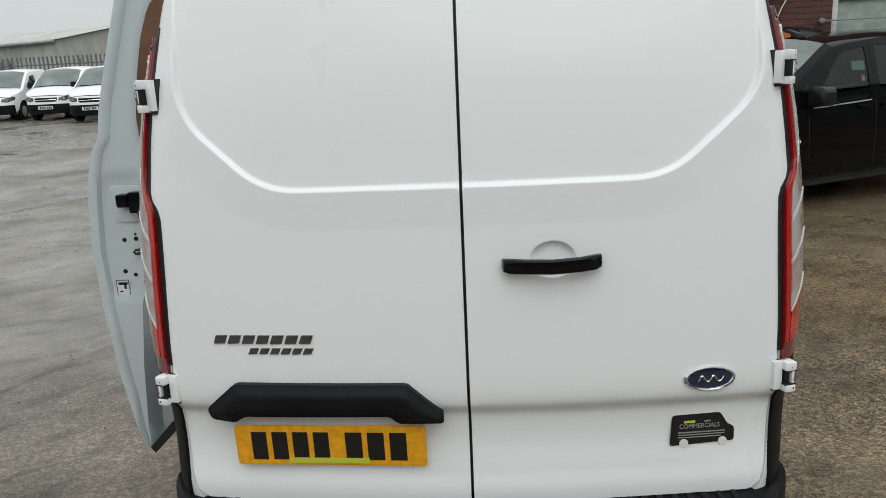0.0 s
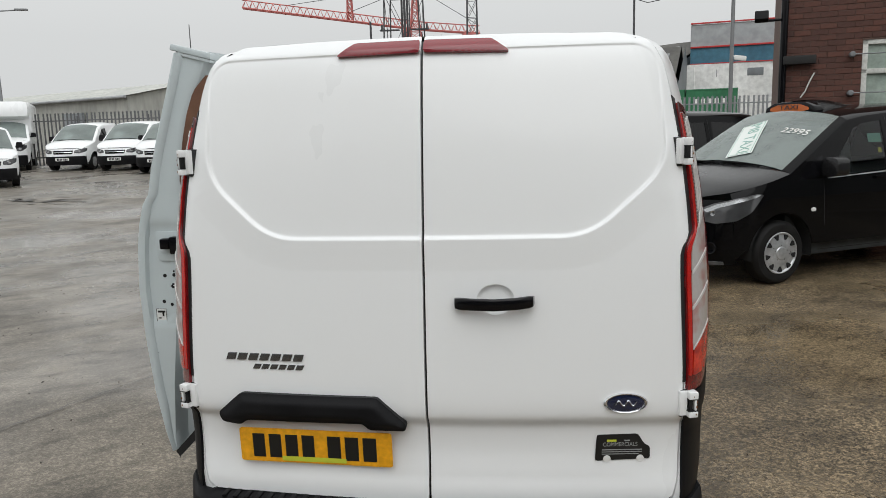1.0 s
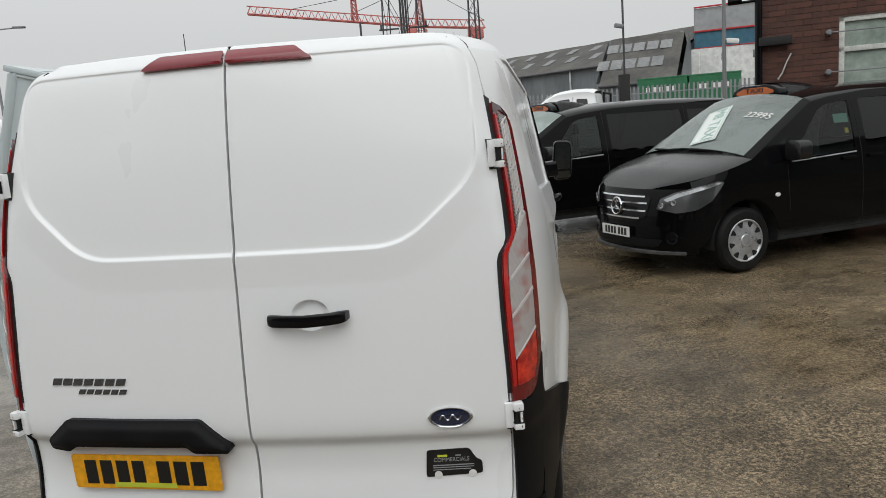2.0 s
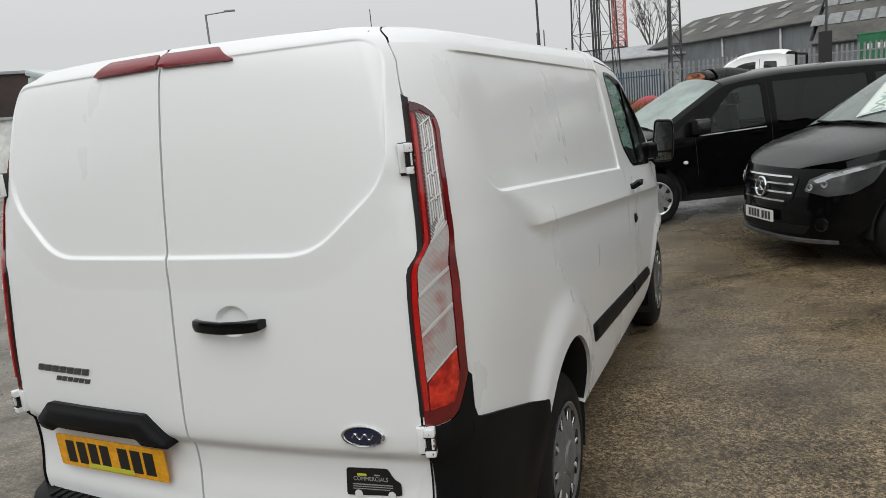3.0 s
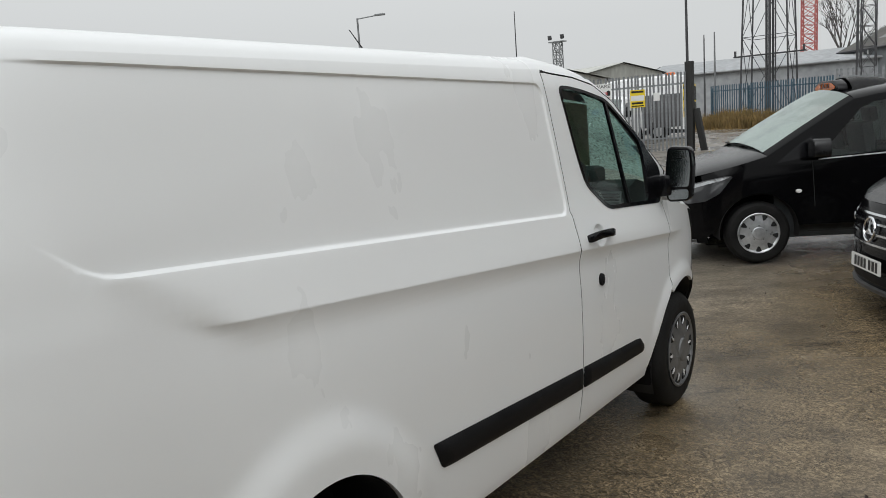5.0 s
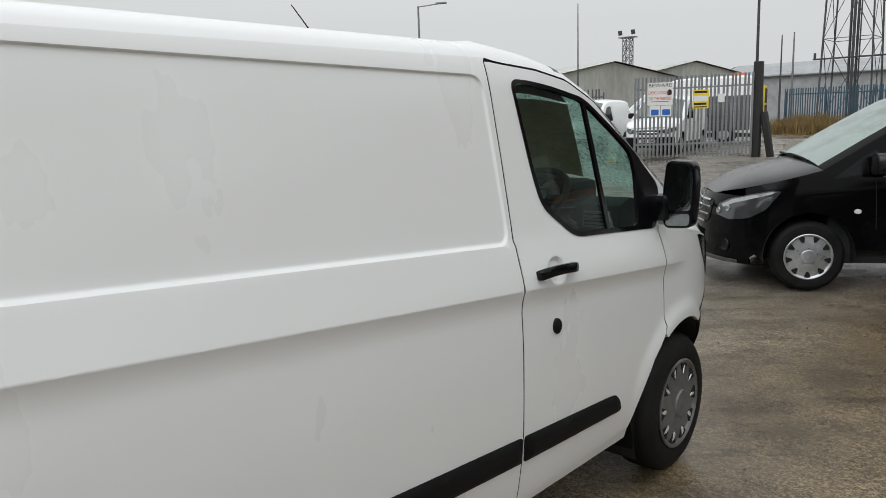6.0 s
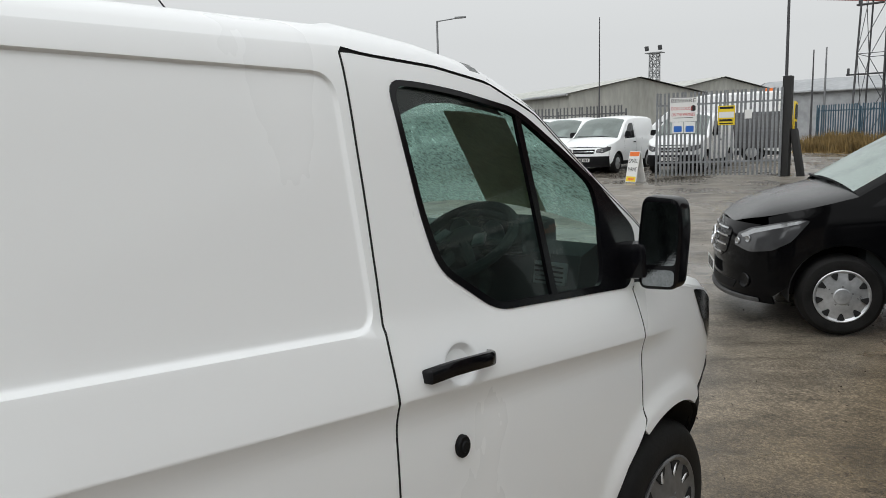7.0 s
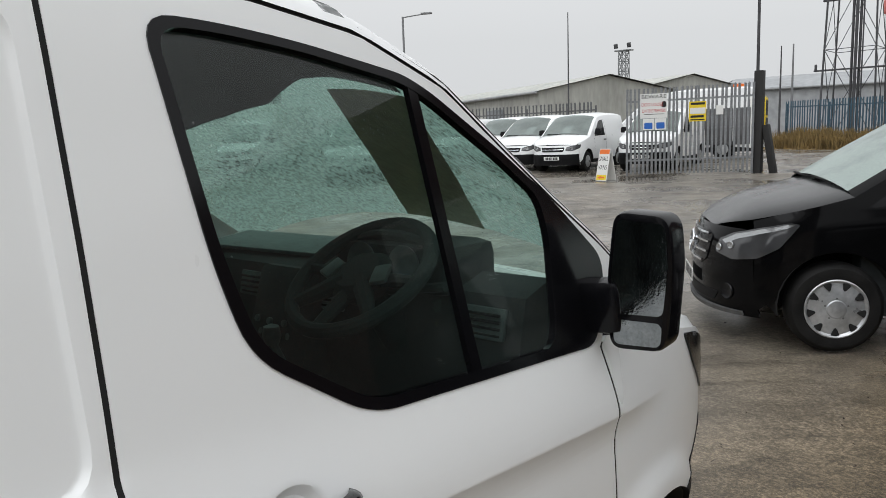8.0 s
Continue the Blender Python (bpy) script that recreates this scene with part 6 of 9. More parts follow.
        if P.get("lamp_side"):
            skin(lp, rounded(P["lamp_side"], 0.02, 3), [], sh.side(0.005), steps(0.1, 0.85, 40), flat_rows(steps(0.6, 1.1, 24)), 0.015, 0.012)
        else:
            skin(lp, rounded(P["lamp"], 0.03, 4), [], sh.face(0.006), steps(0.3, P["hw"], 14), flat_rows(steps(0.6, 1.1, 10)), 0.02, 0.02, flip=True)
        hl = part("headlamp", lp if s > 0 else mirror_x(lp), "lamp_dark", v, "clear headlamp")
        for cx, cz, cr in P.get("bulbs", ()):
            bb = bmesh.new()
            c = sh.face(0.010)(cx, cz)
            tang = sh.face(0.010)(cx + 0.02, cz) - c
            lathe(bb, [(cr, 0.0), (cr * 0.9, 0.008), (cr * 0.55, 0.004), (0.0, 0.006)], Matrix.Translation(c) @ pose(0, 0, 0, 0, 0, math.degrees(math.atan2(tang.y, tang.x))) @ pose(0, 0, 0, -90, 0, 0), 20)
            part("bulb", bb if s > 0 else mirror_x(bb), "lamp_glass", hl)
        if P.get("lamp_strip"):
            ls = bmesh.new()
            skin(ls, P["lamp_strip"], [], sh.side(0.009), steps(0.1, 0.85, 30), flat_rows([]), 0.004, 0.02)
            part("light_bar", ls if s > 0 else mirror_x(ls), "lamp_glass", hl, "bright lamp reflector")
    # front face: bumper and grille
    x1 = sh.w(cut, 0.6)
    zt = bonnet[0][1]
    fb = bmesh.new()
    skin(fb, [(-x1, P["sill"] - 0.03), (x1, P["sill"] - 0.03), (x1, 0.5), (sh.w(cut, 0.8), zt - 0.06), (sh.w(cut, 0.8) * 0.9, zt + 0.01), (-sh.w(cut, 0.8) * 0.9, zt + 0.01), (-sh.w(cut, 0.8), zt - 0.06), (-x1, 0.5)], [], sh.face(), steps(-x1, x1, 40), flat_rows(steps(P["sill"], zt, 16)), 0.03, 0.04, flip=True)
    part("front_panel", fb, P["bumper"] if P.get("bumper_all") else P["paint"], v)
    if P.get("bumper_low"):
        lb = bmesh.new()
        zt2 = P["bumper_low"]
        skin(lb, [(-x1, P["sill"] - 0.04), (x1, P["sill"] - 0.04), (x1, zt2), (-x1, zt2)], [], sh.face(0.02), steps(-x1, x1, 30), flat_rows(steps(P["sill"], zt2, 6)), 0.04, 0.05, flip=True)
        part("front_bumper", lb, "plastic", v)
    gr = bmesh.new()
    skin(gr, rounded(P["grille"], 0.03, 3), [], sh.face(0.008), steps(-0.5, 0.5, 20), flat_rows(steps(0.4, 0.9, 8)), 0.015, 0.03, flip=True)
    grille = part("grille", gr, "gloss_black", v, "black grille with bright slats")
    for z, half in P.get("slats", ()):
        sl = bmesh.new()
        skin(sl, [(-half, z - 0.008), (half, z - 0.008), (half, z + 0.008), (-half, z + 0.008)], [], sh.face(0.020), steps(-half, half, 16), flat_rows([z]), 0.02, 0.04, flip=True)
        part("slat", sl, "chrome", grille)
    if P.get("badge"):
        z, rad = P["badge"]
        bd = bmesh.new()
        bm_m = Matrix.Translation((0, sh.front(0, z) + 0.03, z)) @ pose(0, 0, 0, -84, 0, 0)
        tube(bd, [bm_m @ Vector((rad * math.cos(a), rad * math.sin(a), 0)) for a in steps(0, 2 * math.pi, 28)[:-1]], rad * 0.11, 6, True)
        for k in range(3):
            a = -math.pi / 2 + 2 * math.pi * k / 3
            rod(bd, bm_m @ Vector((0, 0, 0)), bm_m @ Vector((rad * math.cos(a), rad * math.sin(a), 0)), rad * 0.14, rad * 0.03, 6)
        part("badge", bd, "chrome", grille, "round chrome badge")
    zp = P["plate_z"]
    plate("number_plate", "plate_white", (0, sh.front(0, zp) + P.get("plate_off", 0.022), zp), pose(0, 0, 0, 90, 0, 180), 0.52, 0.111, [(-0.20 + 0.056 * i, -0.20 + 0.056 * i + 0.040) for i in range(4)] + [(0.05 + 0.058 * i, 0.05 + 0.058 * i + 0.042) for i in range(3)], v, "white number plate with black bars")
    # top: bonnet, screen, roof, tail
    a, b, c, d = P["i_nose"], P["i_cowl"], P["i_roof"], P["i_tail"]
    k = 14 if fine else 6
    part("bonnet", over(sh, between(top[a:b + 1], k), lambda y: 0.06 * smooth(P["nose"] * 0.90, P["nose"] * 0.45, y), lambda y: 0.004 + 0.031 * smooth(P["nose"] * 0.90, P["nose"] * 0.55, y)), P.get("bonnet", P["paint"]), v)
    scr = over(sh, between(top[b:c + 1], k), 0.10, 0.04)
    pil = scr.copy()
    lim = 0.885

    def mid(f):
        cc = f.calc_center_median()
        return abs(cc.x) < lim * sh.w(cc.y, cc.z - 0.08) if sh.w(cc.y, cc.z - 0.08) else True
    bmesh.ops.delete(scr, geom=[f for f in scr.faces if not mid(f)], context="FACES")
    bmesh.ops.delete(pil, geom=[f for f in pil.faces if mid(f)], context="FACES")
    g = part("windscreen", scr, P["screen"], v, "wet windscreen")
    g.visible_shadow = False
    for s in (1, -1):
        one_ = pil.copy()
        bmesh.ops.delete(one_, geom=[f for f in one_.faces if f.calc_center_median().x * s < 0], context="FACES")
        part("windscreen_pillar", one_, P["paint"], v)
    pil.free()
    part("roof", over(sh, between(top[c:d + 1], 20 if fine else 8), 0.05, 0.05), P["paint"], v)
    part("tailgate", over(sh, between(top[d:], 8), 0.02, 0.02), P["paint"], v)
    ins = bmesh.new()
    bx0, bx1 = P["tail"] + 0.12, top[b][0] - 0.1
    box(ins, (0, (bx0 + bx1) / 2, P["belt"] * 0.5 + 0.12), (2 * P["hw"] - 0.34, bx1 - bx0, P["belt"] - 0.25), None, 0.05)
    if not P.get("glazed"):
        by = P["bulkhead"]
        box(ins, (0, by, P["belt"] + 0.28), (2 * P["hw"] * 0.76, 0.03, 0.62))
    part("cabin_floor", ins, "trim_grey", v)
    for x in (-0.42, 0.42):
        se = bmesh.new()
        sy = P["seat_y"]
        box(se, (x, sy, P["belt"] + 0.02), (0.46, 0.13, 0.62), pose(0, 0, 0, -10, 0, 0), 0.05)
        box(se, (x, sy - 0.06, P["belt"] + 0.40), (0.25, 0.09, 0.17), pose(0, 0, 0, -10, 0, 0), 0.04)
        part("seat", se, "seat", v)
    for x0, x1w in ((-0.52, 0.0), (0.08, 0.58)):
        wi = bmesh.new()
        yb, zb = top[b]
        pts = [(x0, yb + 0.02, zb + 0.085), ((x0 + x1w) / 2, yb + 0.06, zb + 0.10), (x1w, yb + 0.055, zb + 0.105)]
        tube(wi, pts, 0.011, 6)
        box(wi, ((x0 + x1w) / 2, yb + 0.035, zb + 0.088), (abs(x1w - x0) * 0.95, 0.02, 0.012), pose(0, 0, 0, 0, -4, 0))
        part("wiper", wi, "plastic", v)
    return v, sh


def plain_wheel(parent, place, r):
    w = 0.10
    bm = bmesh.new()
    lathe(bm, [(0.19, w - 0.01), (0.25, w), (r - 0.02, w - 0.01), (r, w - 0.04), (r, -w), (0.19, -w)], place, 28)
    part("tyre", bm, "rubber", parent)
    t = bmesh.new()
    lathe(t, [(0.195, w - 0.004), (0.18, w + 0.004), (0.10, w - 0.004), (0.05, w + 0.006), (0.0, w + 0.008)], place, 24)
    part("wheel_trim", t, "silver", parent)


TAXI = dict(hw=0.962, nose=0.905, tail=-4.24, wheelbase=3.20, wheel_r=0.338, sill=0.27, belt=1.12, mirror_y=-0.62,
            tumble=[(0.2, 0.965), (0.4, 0.99), (0.7, 1.0), (0.95, 0.995), (1.1, 0.98), (1.3, 0.938), (1.5, 0.885), (1.7, 0.822), (1.86, 0.76)],
            lean=[(0.2, 0.955), (0.35, 0.995), (0.5, 1.0), (0.65, 0.99), (0.8, 0.965), (0.9, 0.92), (1.0, 0.85), (1.1, 0.7), (1.2, 0.62)],
            top=[(0.79, 0.905), (0.71, 0.950), (0.58, 0.985), (0.40, 1.035), (0.12, 1.105), (-0.09, 1.160), (-0.50, 1.41), (-0.86, 1.62), (-1.00, 1.695), (-1.25, 1.735), (-1.8, 1.780), (-2.6, 1.793), (-3.4, 1.780), (-3.95, 1.75), (-4.08, 1.69), (-4.17, 1.45), (-4.21, 1.05), (-4.225, 0.55)],
            i_nose=0, i_cowl=5, i_roof=8, i_tail=14,
            windows=[[(-1.50, 1.155), (-0.60, 1.115), (-0.66, 1.185), (-1.06, 1.60), (-1.18, 1.655), (-1.50, 1.69)], [(-2.96, 1.175), (-1.66, 1.160), (-1.66, 1.70), (-2.96, 1.70)], [(-3.98, 1.19), (-3.08, 1.178), (-3.08, 1.70), (-3.86, 1.67)]],
            mirror_up=0.055, mirror_k=1.12, side_glass=["side_glass", "dark_glass", "dark_glass"], bonnet="wet_black_paint", paint="black_paint", handle_mat="black_paint", mirror_mat="wet_black_paint", bumper="black_paint",
            seams=[[(-1.585, 0.32), (-1.578, 0.32), (-1.570, 1.74), (-1.577, 1.74)], [(-0.568, 0.60), (-0.561, 0.60), (-0.535, 1.08), (-0.542, 1.08)], [(-3.02, 0.75), (-3.013, 0.75), (-3.013, 1.74), (-3.02, 1.74)], [(-0.50, 0.335), (-2.70, 0.335), (-2.70, 0.343), (-0.50, 0.343)]],
            handles=[(-1.38, 1.075), (-1.76, 1.075)], lamp=[(0.44, 0.715), (0.60, 0.70), (0.78, 0.755), (0.865, 0.875), (0.80, 0.885), (0.60, 0.845), (0.47, 0.80)], bulbs=[(0.60, 0.755, 0.032), (0.71, 0.785, 0.030)],
            lamp_side=[(0.80, 0.715), (0.70, 0.675), (0.54, 0.705), (0.40, 0.79), (0.265, 0.965), (0.33, 0.978), (0.52, 0.935), (0.68, 0.885), (0.77, 0.82)], lamp_strip=[(0.755, 0.815), (0.67, 0.876), (0.52, 0.924), (0.34, 0.966), (0.30, 0.962), (0.36, 0.935), (0.53, 0.888), (0.66, 0.842), (0.74, 0.792)],
            grille=[(-0.48, 0.83), (-0.44, 0.635), (-0.30, 0.575), (0.30, 0.575), (0.44, 0.635), (0.48, 0.83), (0.36, 0.865), (-0.36, 0.865)], slats=[(0.615, 0.36), (0.695, 0.44), (0.775, 0.45), (0.842, 0.41)], badge=(0.728, 0.090), plate_z=0.462, plate_off=0.03, bulkhead=-1.6, seat_y=-1.25, glazed=True, slots=9)


def taxi(m, label, screen="screen_glass"):
    v, sh = vehicle("taxi_van", label, "taxi", m, dict(TAXI, screen=screen), "black taxi vans")
    # roof sign
    sg = bmesh.new()
    prism(sg, rounded([(-0.38, 0), (0.38, 0), (0.36, 0.075), (0.22, 0.135), (-0.22, 0.135), (-0.36, 0.075)], 0.045, 5), Matrix.Translation((0, -1.10, 1.785)) @ pose(0, 0, 0, 90, 0, 180), 0.10, 0.02)
    roof_sign = part("roof_sign", sg, "gloss_black", v, "black roof sign with amber panel")
    fa = bmesh.new()
    frows = []
    for t_ in steps(0, 1, 12):
        wd, hh = 0.36 - 0.06 * t_, 0.135 * (1 - t_ ** 2.2) + 0.012
        frows.append([fa.verts.new((wd * c_, -1.16 - 0.62 * t_, 1.792 + 0.05 * t_ + hh * (1 - abs(c_) ** 3))) for c_ in steps(-1, 1, 14)])
    for a, b in zip(frows, frows[1:]):
        for k in range(14):
            fa.faces.new((a[k], b[k], b[k + 1], a[k + 1]))
    bmesh.ops.solidify(fa, geom=fa.faces[:], thickness=0.006)
    part("sign_fairing", fa, "wet_black_paint", roof_sign, "wet black fairing behind the roof sign")
    am = bmesh.new()
    prism(am, rounded([(-0.29, 0.040), (-0.15, 0.018), (0.15, 0.018), (0.29, 0.040), (0.28, 0.070), (0.16, 0.108), (-0.16, 0.108), (-0.28, 0.070)], 0.03, 4), Matrix.Translation((0, -0.998, 1.785)) @ pose(0, 0, 0, 90, 0, 180), 0.006)
    amber = part("amber_panel", am, "amber", roof_sign)
    text("TAXI", 0.075, Matrix.Translation((0, -0.988, 1.820)) @ pose(0, 0, 0, 90, 0, 180), "ink", amber, 0.002, 1.7)
    # air intake and fog lamps in the bumper
    low = bmesh.new()
    skin(low, rounded([(-0.62, 0.40), (-0.55, 0.315), (0.55, 0.315), (0.62, 0.40)], 0.03, 3), [], sh.face(0.006), steps(-0.6, 0.6, 20), flat_rows(steps(0.32, 0.4, 3)), 0.02, 0.04, flip=True)
    part("lower_intake", low, "plastic", v)
    lip = bmesh.new()
    skin(lip, [(-0.80, 0.245), (0.80, 0.245), (0.80, 0.275), (-0.80, 0.275)], [], sh.face(0.03), steps(-0.8, 0.8, 24), flat_rows([0.26]), 0.05, 0.05, flip=True)
    part("bumper_lip", lip, "scuffed_grey", v, "scuffed grey bumper lip")
    for s in (1, -1):
        fg = bmesh.new()
        c = sh.face(0.004)(0.70, 0.42)
        lathe(fg, [(0.065, 0.0), (0.060, 0.010), (0.045, 0.004), (0.0, 0.006)], Matrix.Translation(c) @ pose(0, 0, 0, -90, 0, -32), 24)
        part("fog_lamp", fg if s > 0 else mirror_x(fg), "gloss_black", v)
        dm = bmesh.new()
        lathe(dm, [(0.030, 0.0), (0.026, 0.010), (0.0, 0.012)], Matrix.Translation((sh.w(-0.40, 0.775), -0.40, 0.775)) @ pose(0, 0, 0, 0, 90, 0) @ Matrix.Diagonal((0.75, 1.1, 1, 1)), 20)
        part("side_marker", dm if s > 0 else mirror_x(dm), "plate_white", v, "pale oval side marker")
        wt = bmesh.new()
        skin(wt, [(-1.50, 1.128), (-0.60, 1.092), (-0.60, 1.104), (-1.50, 1.142)], [], sh.side(0.006), steps(-1.5, -0.6, 10), flat_rows([]), 0.006, 0.05)
        part("waist_trim", wt if s > 0 else mirror_x(wt), "silver", v)
        qg = bmesh.new()
        skin(qg, rounded([(-0.52, 1.135), (-0.17, 1.075), (-0.42, 1.27), (-0.56, 1.35)], 0.02, 3), [], sh.side(0.004), steps(-0.5, -0.1, 6), flat_rows(steps(1.05, 1.3, 5)), 0.005, 0.04)
        part("quarter_window", qg if s > 0 else mirror_x(qg), "gloss_black", v)
    return v, sh


def text(word, size, m, mat, parent, depth=0.001, stretch=1.0):
    cu = bpy.data.curves.new("lettering", "FONT")
    cu.body, cu.size, cu.extrude, cu.align_x, cu.align_y = word, size, depth, "CENTER", "BOTTOM"
    ob = bpy.data.objects.new("lettering", cu)
    scene.collection.objects.link(ob)
    dg = bpy.context.evaluated_depsgraph_get()
    me = bpy.data.meshes.new_from_object(ob.evaluated_get(dg))
    bpy.data.objects.remove(ob)
    me.materials.clear()
    me.materials.append(M[mat])
    for v in me.vertices:
        v.co.x *= stretch
    me.transform(m)
    o = new("lettering", me)
    o.parent = parent
    return o


def stand(x, y, turn, lift=0.0):
    return Matrix.Translation((x, y, ground_z(x, y) + lift)) @ pose(0, 0, 0, 0, 0, turn)


text("COMMERCIALS", 0.018, sm @ Matrix.Translation((-0.008, 0.004, 0.0016)), "badge_print", stick, 0.0004, 0.90)
taxi1, sh1 = taxi(stand(2.47, 6.60, 118.2), "black taxi van with paper sign and price in its windscreen")
# paper sign and price behind the windscreen: on the plane of the glass
g0, g1 = Vector((0, TAXI["top"][5][0], TAXI["top"][5][1])), Vector((0, TAXI["top"][8][0], TAXI["top"][8][1]))
up = (g1 - g0).normalized()
right = Vector((-1, 0, 0))
out = right.cross(up).normalized()
scr_m = Matrix((right, up, out)).transposed().to_4x4()
sheet_m = Matrix.Translation(g0) @ scr_m


def to_glass(ob, depth):
    """Bends a flat print to the curve of the windscreen, close to it."""
    for v in ob.data.vertices:
        c = min(1.0, abs(v.co.x) / 0.88)
        v.co += out * (0.10 * (1 - c * c) + 0.04 * (1 - c ** 10) - depth)
    return ob


def sheet_print(name, mat, parent, x0, x1, y0, y1, depth, label=""):
    bm = bmesh.new()
    rows = [[bm.verts.new(sm1 @ Vector((x, y, 0))) for x in steps(x0, x1, 6)] for y in steps(y0, y1, 10)]
    for a, b in zip(rows, rows[1:]):
        for k in range(6):
            bm.faces.new((a[k], a[k + 1], b[k + 1], b[k]))
    return to_glass(part(name, bm, mat, parent, label), depth)


sm1 = sheet_m @ Matrix.Translation((0.0, 0.43, 0)) @ Matrix.Rotation(radians(28), 4, "Z")
sheet = sheet_print("windscreen_paper", "paper", taxi1, -0.15, 0.15, -0.38, 0.38, -0.016, "white paper sign on the windscreen")
for a, b, c2, d2 in ((-0.135, 0.135, -0.365, -0.355), (-0.135, 0.135, 0.355, 0.365), (-0.135, -0.127, -0.365, 0.365), (0.127, 0.135, -0.365, 0.365)):
    sheet_print("printed_border", "paper_green", sheet, a, b, c2, d2, -0.018)
to_glass(text("M8 TAXI", 0.19, sm1 @ Matrix.Rotation(radians(-90), 4, "Z") @ Matrix.Translation((0, -0.07, 0)), "paper_green", sheet, 0.0008, 0.98), -0.019)
to_glass(text("22995", 0.14, sheet_m @ Matrix.Translation((0.50, 0.57, 0)), "plate_white", taxi1, 0.001), -0.014)

for y0, y1, z0, z1, mt, nm in ((-1.47, -1.27, 1.45, 1.545, "paper_green", "window_sticker"), (-1.45, -1.40, 1.335, 1.39, "sign_yellow_tag", "window_tag")):
    wsb = bmesh.new()
    skin(wsb, [(y0, z0), (y1, z0), (y1, z1), (y0, z1)], [], sh1.side(-0.010), [], [], 0.002, 0.05)
    part(nm, mirror_x(wsb), mt, taxi1, "pale sticker in the side window" if mt == "paper_green" else "yellow tag in the side window")
taxi2, sh2 = taxi(stand(-0.025, 8.925, 118.6), "black taxi van parked across the yard, mist and sky sheen coloured into its windscreen", "pale_screen")
dsh = bmesh.new()
prism(dsh, [(-0.55, -0.05), (0.50, -0.05), (0.45, 0.30), (-0.50, 0.28)], Matrix.Translation((0, -0.30, 1.17)) @ pose(0, 0, 0, 8, 0, 0), 0.003)
part("dashboard_papers", dsh, "paper", taxi2, "pale papers on the dashboard")


# ---- round the yard: fences, gate, buildings, masts, more vans ----
M["galv"] = grainy("galvanised_steel", (0.22, 0.23, 0.24), (0.34, 0.35, 0.36), 2.5, (0.4, 0.6), 0.0, metal=0.6)
M["dark_fence"] = grainy("weathered_dark_steel", (0.07, 0.072, 0.075), (0.12, 0.122, 0.125), 2.0, (0.5, 0.7))
M["blue_fence"] = grainy("faded_blue_steel_paint", (0.022, 0.062, 0.095), (0.045, 0.10, 0.14), 2.0, (0.5, 0.7))
M["old_wood"] = grainy("black_weathered_timber", (0.006, 0.006, 0.006), (0.018, 0.017, 0.016), 3.0, (0.6, 0.85), 0.5, stretch=(6, 6, 0.6))
M["brick"] = grainy("red_brown_brick", (0.062, 0.027, 0.020), (0.122, 0.050, 0.036), 1.2, (0.75, 0.9), 0.6, fine=25, depth=0.004)
bn, bl2 = M["brick"].node_tree.nodes, M["brick"].node_tree.links
binfo, bgeo = bn.new("ShaderNodeObjectInfo"), bn.new("ShaderNodeNewGeometry")
bsum = bn.new("ShaderNodeMath")
bsum.operation = "ADD"
bl2.new(binfo.outputs["Random"], bsum.inputs[0])
bl2.new(bgeo.outputs["Random Per Island"], bsum.inputs[1])
bfr = bn.new("ShaderNodeMath")
bfr.operation = "FRACT"
bl2.new(bsum.outputs[0], bfr.inputs[0])
btone = ramp(M["brick"], bfr.outputs[0], [(0.0, (0.80, 0.82, 0.84)), (0.5, (1.0, 1.0, 1.0)), (1.0, (1.22, 1.15, 1.1))])
bold = bn["Principled BSDF"].inputs["Base Color"].links[0].from_socket
bmix = bn.new("ShaderNodeMixRGB")
bmix.blend_type = "MULTIPLY"
bmix.inputs[0].default_value = 1.0
bl2.new(bold, bmix.inputs[1])
bl2.new(btone.outputs[0], bmix.inputs[2])
bl2.new(bmix.outputs[0], bn["Principled BSDF"].inputs["Base Color"])
M["mortar"] = grainy("grey_brown_mortar", (0.085, 0.050, 0.040), (0.130, 0.082, 0.066), 9.0, (0.8, 0.95), 0.4)
M["cream_clad"] = grainy("cream_grey_cladding", (0.33, 0.33, 0.30), (0.42, 0.42, 0.385), 0.5, (0.5, 0.7), stretch=(1, 1, 0.3))
M["pale_roof"] = grainy("pale_sheet_roof", (0.40, 0.41, 0.38), (0.52, 0.52, 0.48), 0.4, (0.5, 0.7))
M["grey_clad"] = grainy("dull_grey_cladding", (0.15, 0.165, 0.175), (0.22, 0.235, 0.245), 0.3, (0.5, 0.7), stretch=(1, 1, 0.3))
M["grey_far"] = grainy("far_grey_cladding", (0.30, 0.31, 0.32), (0.38, 0.39, 0.40), 0.3, (0.6, 0.8))
M["old_roof"] = grainy("mossy_dark_sheet_roof", (0.055, 0.052, 0.048), (0.12, 0.115, 0.105), 0.5, (0.7, 0.9))
M["rooflight"] = grainy("dirty_rooflight", (0.15, 0.155, 0.155), (0.26, 0.265, 0.265), 0.8, (0.4, 0.6))
M["teal"] = grainy("teal_blue_cladding", (0.03, 0.11, 0.17), (0.05, 0.16, 0.23), 0.6, (0.45, 0.6))
M["white_clad"] = grainy("white_cladding", (0.68, 0.68, 0.66), (0.80, 0.80, 0.78), 0.5, (0.5, 0.7))
M["red_trim"] = shader("red_trim", (0.45, 0.03, 0.03), 0.5)
M["green_box"] = grainy("green_container_paint", (0.015, 0.12, 0.05), (0.03, 0.19, 0.085), 0.8, (0.5, 0.7))
M["crane_red"] = grainy("crane_red_paint", (0.44, 0.11, 0.10), (0.55, 0.17, 0.15), 0.5, (0.5, 0.7))
